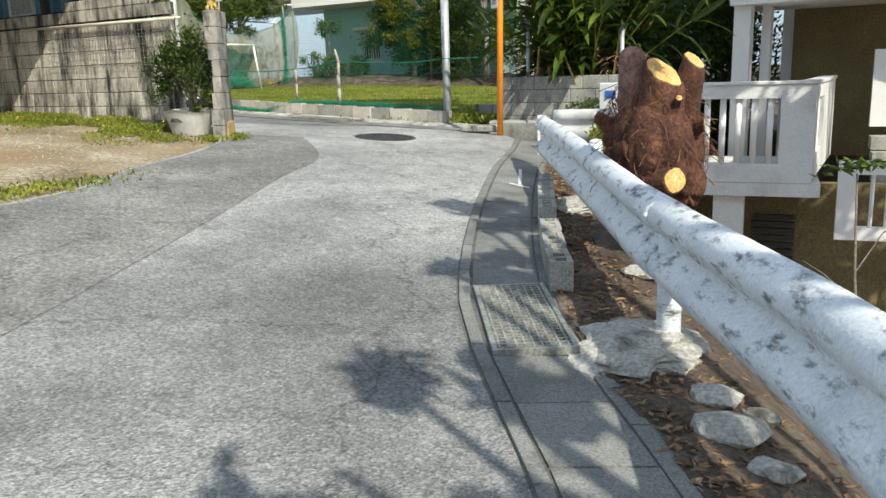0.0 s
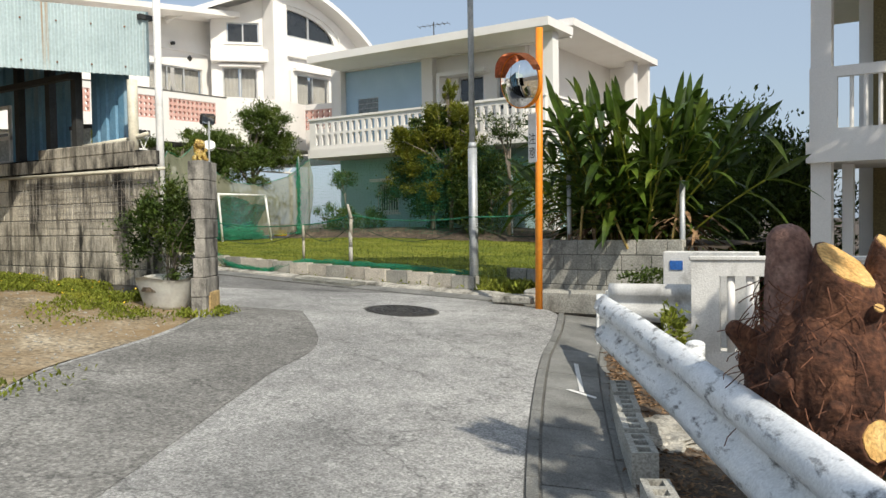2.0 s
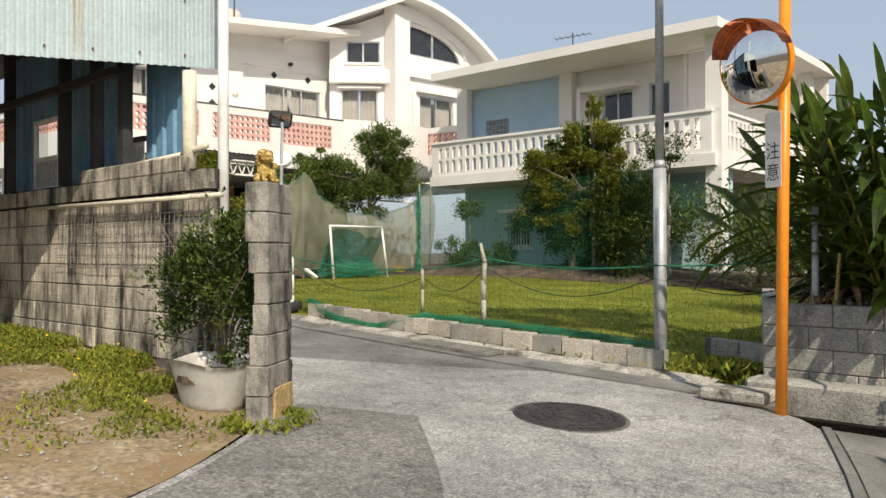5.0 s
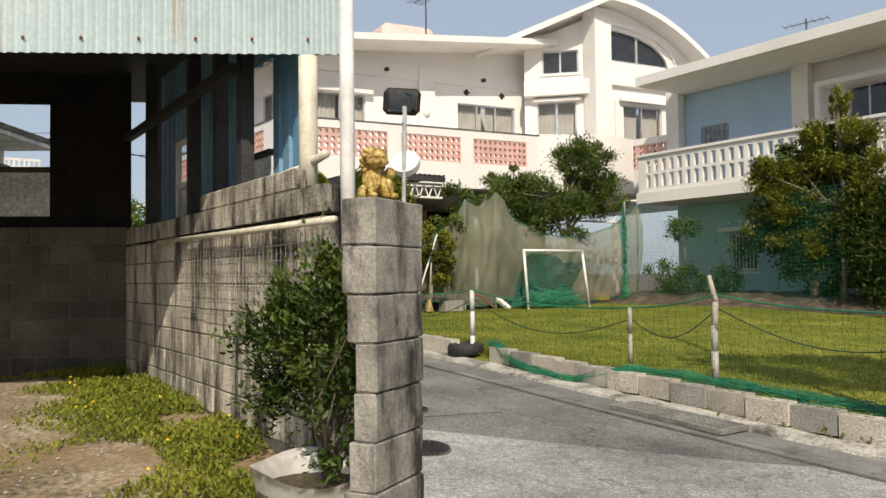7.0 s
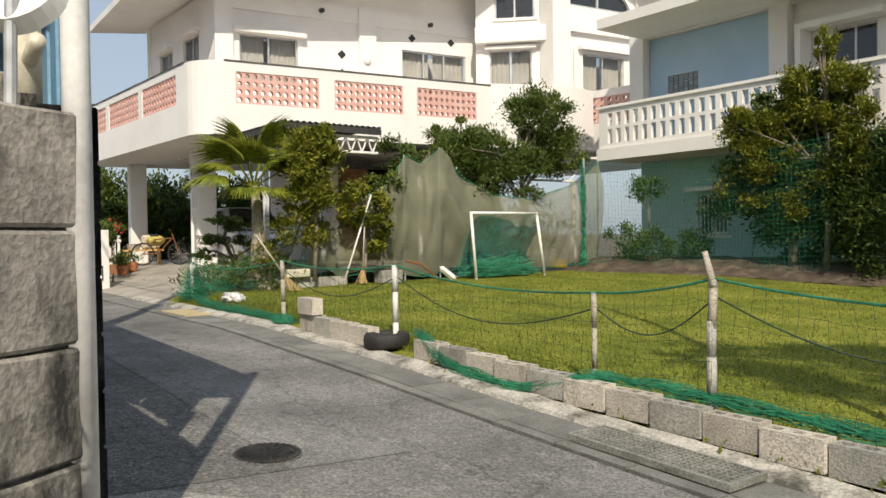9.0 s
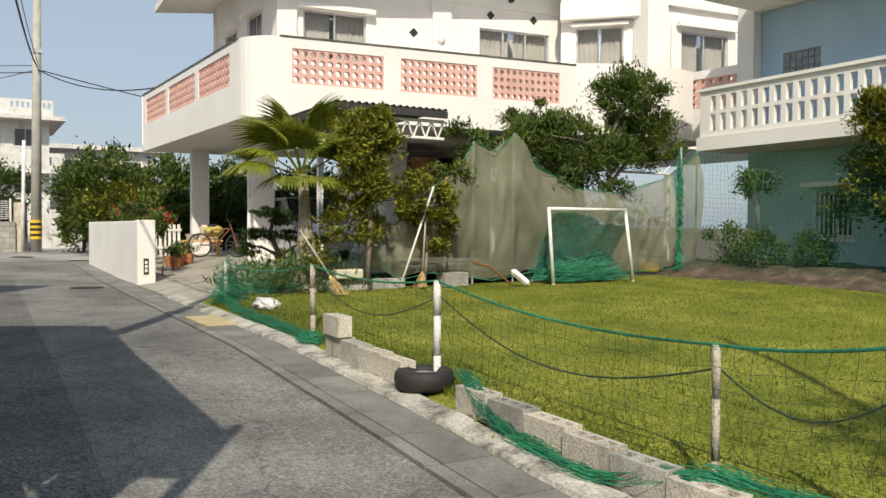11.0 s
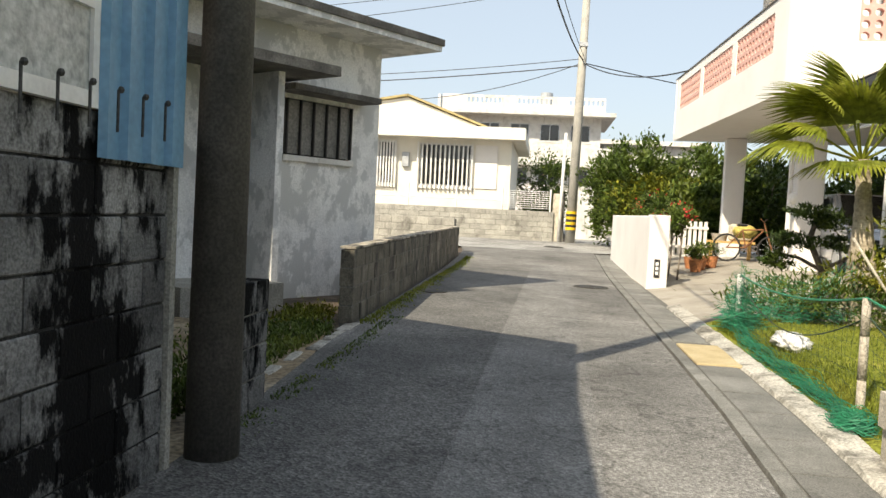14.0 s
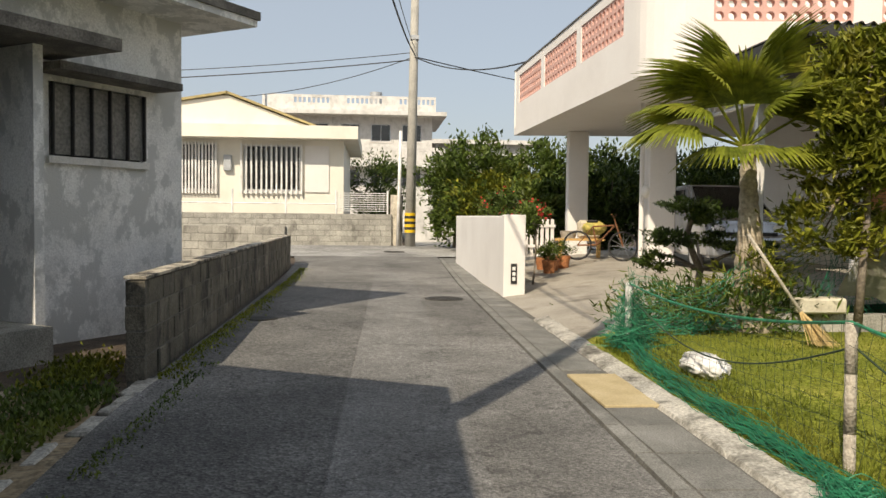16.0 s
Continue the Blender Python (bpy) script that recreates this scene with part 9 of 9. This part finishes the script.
tagged(pydata("weed_flowers", v.tolist(), f.tolist(), M_YELLOW), "tiny yellow weed flowers", "flowers", kind="stuff")


def weed_patch(name, n, sample, size, label, hmax=0.1, material=None):
    p = np.array([q for q in (sample() for k in range(n)) if q is not None])
    v, f = leaf_mesh(p, np.tile((0, 0, 1.0), (len(p), 1)), rng.uniform(0.5, 1.3, len(p)) * size, 0.45)
    tagged(pydata(name, v.tolist(), f.tolist(), material or M_WEED), label, "weeds", kind="stuff")


def s_lane():
    x = rng.uniform(-18.4, -14.7)
    y = 7.55 - abs(rng.normal(0, 0.5))
    return (x, y, hz(x, y) - 0.03 + rng.uniform(0, 0.12)) if y < 7.62 else None


weed_patch("weeds", 5200, s_lane, 0.06, "low green weeds by the lane's edge", material=M_LEAF_MID)
weed_patch("weeds", 2600, lambda: (lambda x: (x, 7.68 + abs(rng.normal(0, 0.10)), hz(x, 7.7) + rng.uniform(0, 0.04)))(rng.uniform(-31, -18.8)), 0.04, "moss and weeds at the foot of the garden wall")
weed_patch("weeds", 1100, lambda: (lambda x, y: (x, y, ground_z(x, y) + rng.uniform(0, 0.10)))(-19.0 + rng.normal(0, 0.35), 7.05 + rng.normal(0, 0.15)), 0.06, "weedy tuft by the garden wall's end", material=M_LEAF_YEL)
weed_patch("weeds", 500, lambda: (lambda a: (-7.7 + 0.2 * math.cos(a) + rng.normal(0, 0.05), 7.1 + 0.26 * math.sin(a) + rng.normal(0, 0.05), 0.78 + rng.uniform(0, 0.06)))(rng.uniform(0, 6.28)), 0.05, "grass tuft at the foot of the gate pillar")
weed_patch("weeds", 900, lambda: (lambda x: (x, 11.55 + rng.normal(0, 0.06), hz(x, 11.5) + 0.04 + rng.uniform(0, 0.07)))(rng.uniform(-12.5, -6.4)), 0.05, "weeds between kerb and blocks")
weed_patch("weeds", 800, lambda: (lambda x, y: (x, y, hz(x, y) + rng.uniform(0, 0.2)))(-6.4 + rng.normal(0, 0.25), 11.7 + rng.normal(0, 0.12)), 0.12, "long grass tufts beside the planter")
weed_patch("weeds", 900, lambda: (lambda x, y: (x, y, hz(x, y) + rng.uniform(0, 0.05)))(-6.35 + rng.normal(0, 0.12), 3.6 + rng.normal(0, 0.5)), 0.05, "grass tuft at the lot's edge")
weed_patch("weeds", 1000, lambda: (lambda x: (x, 7.90 + abs(rng.normal(0, 0.08)), hz(x, 8.0) + rng.uniform(0.004, 0.02)) if noise.noise((x * 2, 0, 5)) > -0.25 else None)(rng.uniform(-19.5, -14.4)), 0.03, "moss and tiny weeds on the lane's edge", material=M_LEAF_MID)

# ---- yard lot ----
lot_edge = np.array([(x - 0.05, y) for x, y in LEFT])


def lot_z(x, y):
    return hz(x, y) + 0.012 * noise.noise((x * 1.7, y * 1.7, 0)) - 0.012


tagged(loft("yard", lot_edge[:85], np.array([(-18.5, y) if y < 7.4 else (-18.5, 7.45) for x, y in lot_edge[:85]]) * [1, 1], 34, -0.004, M_LOT, zf=lambda x, y: lot_z(x, min(y, 7.5))), "unpaved yard of gravel, earth and old concrete", "ground", kind="structure")
# loose gravel
v, f = [], []
for k in range(2200):
    x, y = rng.uniform(-13, -6.8), rng.uniform(3.0, 7.2)
    if x > np.interp(y, lot_edge[20:70, 1], lot_edge[20:70, 0]) - 0.05:
        continue
    z = lot_z(x, y)
    r = rng.uniform(0.005, 0.016)
    j = len(v)
    v += [(x - r, y, z), (x, y - r, z), (x + r, y, z), (x, y + r, z), (x, y, z + r * 0.8)]
    f += [(j, j + 1, j + 4), (j + 1, j + 2, j + 4), (j + 2, j + 3, j + 4), (j + 3, j, j + 4)]
tagged(pydata("gravel", v, f, M_CONC), "pale loose gravel in the yard", "gravel", kind="stuff")

# ---- guardian lion figure and scooter mirror on the pillar ----
PT = 2.35
bm = bmesh.new()


def blob(c, r, sub=2):
    v = bmesh.ops.create_icosphere(bm, subdivisions=sub, radius=1)["verts"]
    for w_ in v:
        k = 1 + 0.22 * noise.noise(w_.co * 3.5 + Vector(c) * 20) + 0.12 * noise.noise(w_.co * 9 + Vector(c) * 20)
        w_.co = Vector(c) + Vector((w_.co.x * r[0] * k, w_.co.y * r[1] * k, w_.co.z * r[2] * k))


LX, LY = -7.83, 7.18
blob((LX, LY, PT + 0.13), (0.075, 0.08, 0.12), 3)
blob((LX + 0.03, LY - 0.005, PT + 0.29), (0.085, 0.09, 0.085), 3)
blob((LX + 0.10, LY - 0.005, PT + 0.26), (0.045, 0.06, 0.035))
blob((LX + 0.095, LY - 0.005, PT + 0.31), (0.035, 0.05, 0.03))
for s in (-1, 1):
    blob((LX + 0.06, LY + s * 0.055, PT + 0.08), (0.035, 0.03, 0.085))
    blob((LX + 0.085, LY + s * 0.055, PT + 0.02), (0.045, 0.032, 0.022))
    blob((LX - 0.04, LY + s * 0.065, PT + 0.05), (0.06, 0.04, 0.055))
    blob((LX + 0.02, LY + s * 0.075, PT + 0.345), (0.03, 0.022, 0.03))
for k in range(16):
    a = k * 0.393
    blob((LX + 0.0 + 0.02 * math.cos(k), LY + 0.09 * math.cos(a), PT + 0.28 + 0.09 * math.sin(a)), (0.03, 0.026, 0.026), 1)
blob((LX - 0.02, LY + 0.13, PT + 0.09), (0.05, 0.05, 0.085), 2)
blob((LX + 0.0, LY + 0.14, PT + 0.20), (0.042, 0.042, 0.045), 2)
blob((LX + 0.03, LY + 0.15, PT + 0.03), (0.05, 0.04, 0.03), 1)
blob((LX - 0.09, LY, PT + 0.22), (0.035, 0.04, 0.10), 2)
bm.transform(Matrix.Translation((LX, LY, PT)) @ Matrix.Scale(0.58, 4) @ Matrix.Translation((-LX, -LY, -PT)))
tagged(part("lion_statue", bm, M_SHISA, smooth=True), "glazed yellow-brown guardian lion figure on the pillar", "statue")
sm = thing("yard_mirror", (-7.90, 7.37, 2.34), "small black-framed vehicle mirror on a thin rod", "mirror")
part("rod", rodbm((-7.90, 7.37, 2.34), (-7.90, 7.38, 2.78), 0.01, seg=8), M_STEEL, sm)
MSM = Matrix.Translation((-7.90, 7.37, 2.80)) @ Vector((0.9, -0.3, -0.35)).to_track_quat("Z", "Y").to_matrix().to_4x4()
part("housing", boxbm((-0.085, -0.06, -0.035), (0.085, 0.06, 0.0), bevel=0.02), M_BLACK, sm, M=MSM)
part("mirror_glass", boxbm((-0.065, -0.042, 0.001), (0.065, 0.042, 0.004)), M_MIRROR, sm, M=MSM)
# flat white disc standing for a clear convex mirror disc
bm = bmesh.new()
rod(bm, (-7.94, 7.41, 2.52), (-7.92, 7.39, 2.54), 0.065, seg=20)
tagged(part("round_disc", bm, M_WHITEPLASTIC), "round white plastic disc behind the lion figure", "lamp")

# wire mesh panel leaning on the yard wall
wm = thing("welded_wire_mesh", (-10.2, 7.4, 1.6), "dull grey welded wire mesh leaning on the yard wall", "wire mesh")
bm = bmesh.new()
for k in range(38):
    x = -8.95 - k * 0.075
    rod(bm, (x, 7.46, 1.75), (x + rng.normal(0, 0.006), 7.47, 2.33), 0.003, seg=4)
for z in np.linspace(1.75, 2.32, 7):
    rod(bm, (-8.95, 7.455, z), (-11.8, 7.465, z), 0.003, seg=4)
part("mesh_grid", bm, M_MESHWIRE, wm)
part("top_pipe", rodbm((-8.7, 7.42, 2.33), (-12.4, 7.44, 2.36), 0.02, seg=8), M_CREAMPAINT, wm, "cream pipe along the top", smooth=True)
# hooks under the cladding
for k in range(12):
    bm = bmesh.new()
    x = -11.7 - k * 0.19
    rod(bm, (x, 7.95, 2.68), (x, 7.95, 2.52), 0.006, seg=5)
    ball(bm, (x, 7.96, 2.68), 0.014, seg=6, rings=4)
    part("hook_bolt", bm, M_STEEL_DARK, garage, "black hook bolt")

# ---- carport contents: small car, bicycle, clutter ----
car = thing("car", (-25.6, 15.7, FLOOR_W), "silver compact car parked nose-out in the carport", "car")
MCAR = Matrix.Translation((-25.9, 15.65, FLOOR_W)) @ Matrix.Rotation(radians(-3), 4, "Z")
prof = [(-3.2, 0.35), (-3.25, 0.95), (-3.0, 1.05), (-2.75, 1.5), (-0.7, 1.52), (0.05, 0.98), (0.62, 0.86), (0.74, 0.6), (0.72, 0.25), (-3.1, 0.25)]
bm = bmesh.new()
W2 = 0.72
sides = []
for s in (-1, 1):
    sides.append([bm.verts.new((x, s * (W2 - (0.12 if z > 1.1 else 0.0)), z)) for x, z in prof])
bm.faces.new(sides[0]); bm.faces.new(sides[1][::-1])
for i in range(len(prof)):
    j = (i + 1) % len(prof)
    bm.faces.new((sides[0][i], sides[1][i], sides[1][j], sides[0][j]))
bmesh.ops.recalc_face_normals(bm, faces=bm.faces[:])
bmesh.ops.bevel(bm, geom=bm.edges[:], offset=0.05, segments=2, affect="EDGES")
part("body", bm, M_CARSILVER, car, M=MCAR, smooth=False)
a0, a1 = Vector((-0.66, 0, 1.46)), Vector((0.0, 0, 1.02))
bm = bmesh.new()
q = [(a0.x, -0.52, a0.z), (a0.x, 0.52, a0.z), (a1.x, 0.62, a1.z), (a1.x, -0.62, a1.z)]
bm.faces.new([bm.verts.new(Vector(p) + Vector((0.02, 0, 0.03))) for p in q])
bmesh.ops.solidify(bm, geom=bm.faces[:], thickness=0.006)
part("windscreen", bm, M_GLASSDARK, car, "dark windscreen", M=MCAR)
for s in (-1, 1):
    part("side_window", boxbm((-2.5, s * 0.655 - 0.01, 1.08), (-0.65, s * 0.655 + 0.01, 1.42)), M_GLASSDARK, car, M=MCAR)
    bm = bmesh.new()
    ball(bm, (0.62, s * 0.52, 0.72), 0.10, 0.16, 0.09)
    part("headlight", bm, M_WHITEPAINT, car, M=MCAR, smooth=True)
    for x in (-2.6, 0.1):
        wh = part("wheel", rodbm((x, s * 0.72 - 0.08 * s, 0.28), (x, s * 0.73, 0.28), 0.28, seg=20), M_BLACK, car, "black tyre", M=MCAR)
        part("rim", rodbm((x, s * 0.73, 0.28), (x, s * 0.745, 0.28), 0.18, seg=16), M_STEEL, wh, M=MCAR)
part("number_plate", boxbm((0.735, -0.17, 0.42), (0.75, 0.17, 0.58)), M_YELLOW, car, "yellow number plate", M=MCAR)
for k in range(2):
    part("plate_bar", boxbm((0.751, -0.13, 0.445 + k * 0.08), (0.754, 0.13 - k * 0.1, 0.485 + k * 0.08)), M_BLACK, car, M=MCAR)
part("grille", boxbm((0.735, -0.45, 0.62), (0.752, 0.45, 0.68)), M_BLACK, car, M=MCAR)
part("bumper", boxbm((0.70, -0.62, 0.28), (0.77, 0.62, 0.41), bevel=0.02), M_CARSILVER, car, M=MCAR)

bk = thing("bicycle", (-29.3, 14.1, 1.46), "rusty red bicycle parked in the carport", "bicycle")
MBK = Matrix.Translation((-29.3, 13.75, 1.44)) @ Matrix.Rotation(radians(62), 4, "Z")


def wheel(x):
    bm = bmesh.new()
    tube(bm, [(x + 0.3 * math.cos(a), 0, 0.31 + 0.3 * math.sin(a)) for a in np.linspace(0, 6.283, 25)], 0.022, 6)
    t = part("tyre", bm, M_BLACK, bk, M=MBK)
    bm = bmesh.new()
    for k in range(12):
        a = k * 0.5236
        rod(bm, (x, 0, 0.31), (x + 0.29 * math.cos(a), 0, 0.31 + 0.29 * math.sin(a)), 0.003, seg=4)
    part("spokes", bm, M_STEEL, t, M=MBK)


wheel(0), wheel(0.98)
bm = bmesh.new()
tube(bm, [(0, 0, 0.31), (0.42, 0, 0.33), (0.8, 0, 0.75), (0.33, 0, 0.72), (0.42, 0, 0.33)], 0.018, 6)
tube(bm, [(0.0, 0, 0.31), (0.33, 0, 0.72)], 0.012, 6)
tube(bm, [(0.98, 0, 0.31), (0.78, 0, 0.9)], 0.018, 6)
tube(bm, [(0.78, -0.28, 0.98), (0.78, 0, 0.92), (0.78, 0.28, 0.98)], 0.014, 6)
part("frame", bm, M_RUST, bk, M=MBK)
part("saddle", boxbm((0.2, -0.07, 0.80), (0.44, 0.07, 0.86), bevel=0.03), M_BLACK, bk, M=MBK)
bm = bmesh.new()
bmesh.ops.create_icosphere(bm, subdivisions=3, radius=1)
for w_ in bm.verts:
    k = 1 + 0.3 * noise.noise(w_.co * 2.5)
    w_.co = Vector((-29.6 + w_.co.x * 0.22 * k, 14.2 + w_.co.y * 0.26 * k, 2.12 + w_.co.z * 0.16 * k))
tagged(part("bag", bm, mat("yellow_green_bag", (0.50, 0.40, 0.10), (0.22, 0.27, 0.09), (0.62, 0.52, 0.2), scale=7, fine=30, bump=0.2), smooth=True), "bulging yellow-green bag on the heap in the carport", "bag")
bench = thing("bench", (-30.2, 13.7, 1.45), "low wooden bench loaded with baskets", "bench")
MBE = Matrix.Translation((-30.3, 13.5, 1.44)) @ Matrix.Rotation(radians(80), 4, "Z")
part("seat", boxbm((0, 0, 0.38), (1.1, 0.35, 0.43)), M_CUT, bench, M=MBE)
for x in (0.08, 0.95):
    part("leg", boxbm((x, 0.03, 0), (x + 0.07, 0.32, 0.38)), M_CUT, bench, M=MBE)
bm = bmesh.new()
rod(bm, (0.3, 0.17, 0.43), (0.3, 0.17, 0.6), 0.15, 0.2, seg=16)
tagged(part("basket", bm, M_WOODPOST, M=MBE), "round basket on the bench", "basket")
bm = bmesh.new()
box(bm, (0.5, 0.0, 0.43), (1.0, 0.33, 0.85), bevel=0.06)
tagged(part("box", bm, mat("beige_card", (0.55, 0.48, 0.36), scale=5, fine=30), M=MBE), "beige cardboard box on the bench", "box")
# picket gate by the column
gt = thing("picket_gate", (-32, 13, 1.4), "white picket gate beside the column", "gate")
for k in range(9):
    part("picket", boxbm((-31.9, 12.7 + k * 0.13, 1.38), (-31.87, 12.78 + k * 0.13, 2.3)), M_WHITE, gt)
part("rail", boxbm((-31.86, 12.7, 1.6), (-31.84, 13.85, 1.67)), M_WHITE, gt)
part("rail", boxbm((-31.86, 12.7, 2.1), (-31.84, 13.85, 2.17)), M_WHITE, gt)
bm = bmesh.new()
c2 = MW @ Vector((0.78, 3.25, 2.85))
ball(bm, c2, 0.11, 0.11, 0.13)
tagged(part("wall_lamp", bm, M_WHITEPLASTIC, smooth=True), "round white lamp on the carport column", "lamp")
bm = bmesh.new()
c3 = MW @ Vector((1.0, 5.8, 4.44))
rod(bm, c3, c3 + Vector((0, 0, 0.06)), 0.15, seg=18)
tagged(part("ceiling_lamp", bm, M_WHITEPLASTIC), "round flat lamp under the balcony", "lamp")
part("downpipe", rodbm(MW @ Vector((0.7, 3.3, 1.4)), MW @ Vector((0.7, 3.3, 4.5)), 0.045, seg=10), M_WHITE, house)
# flat old kerb stone and moss strip along the lane
ks = thing("kerb_stone", (-16.5, 7.7, 1.0), "broken old kerb stones along the lane", "kerb")
for k in range(7):
    x = -15.0 - k * 0.56
    l, w = rng.uniform(0.34, 0.52), rng.uniform(0.10, 0.17)
    bm = boxbm((-l, -w / 2, -0.06), (0, w / 2, 0.0), bevel=0.02)
    bmesh.ops.subdivide_edges(bm, edges=bm.edges[:], cuts=2, use_grid_fill=True)
    for w_ in bm.verts:
        w_.co += noise.noise_vector(w_.co * 7 + Vector((k * 3, 0, 0))) * 0.018
    part("stone", bm, M_KERB, ks, M=Matrix.Translation((x, 7.62 + rng.uniform(-0.04, 0.04), 1.03 + rng.uniform(-0.012, 0.01))) @ Matrix.Rotation(radians(rng.uniform(-7, 7)), 4, "Z"))
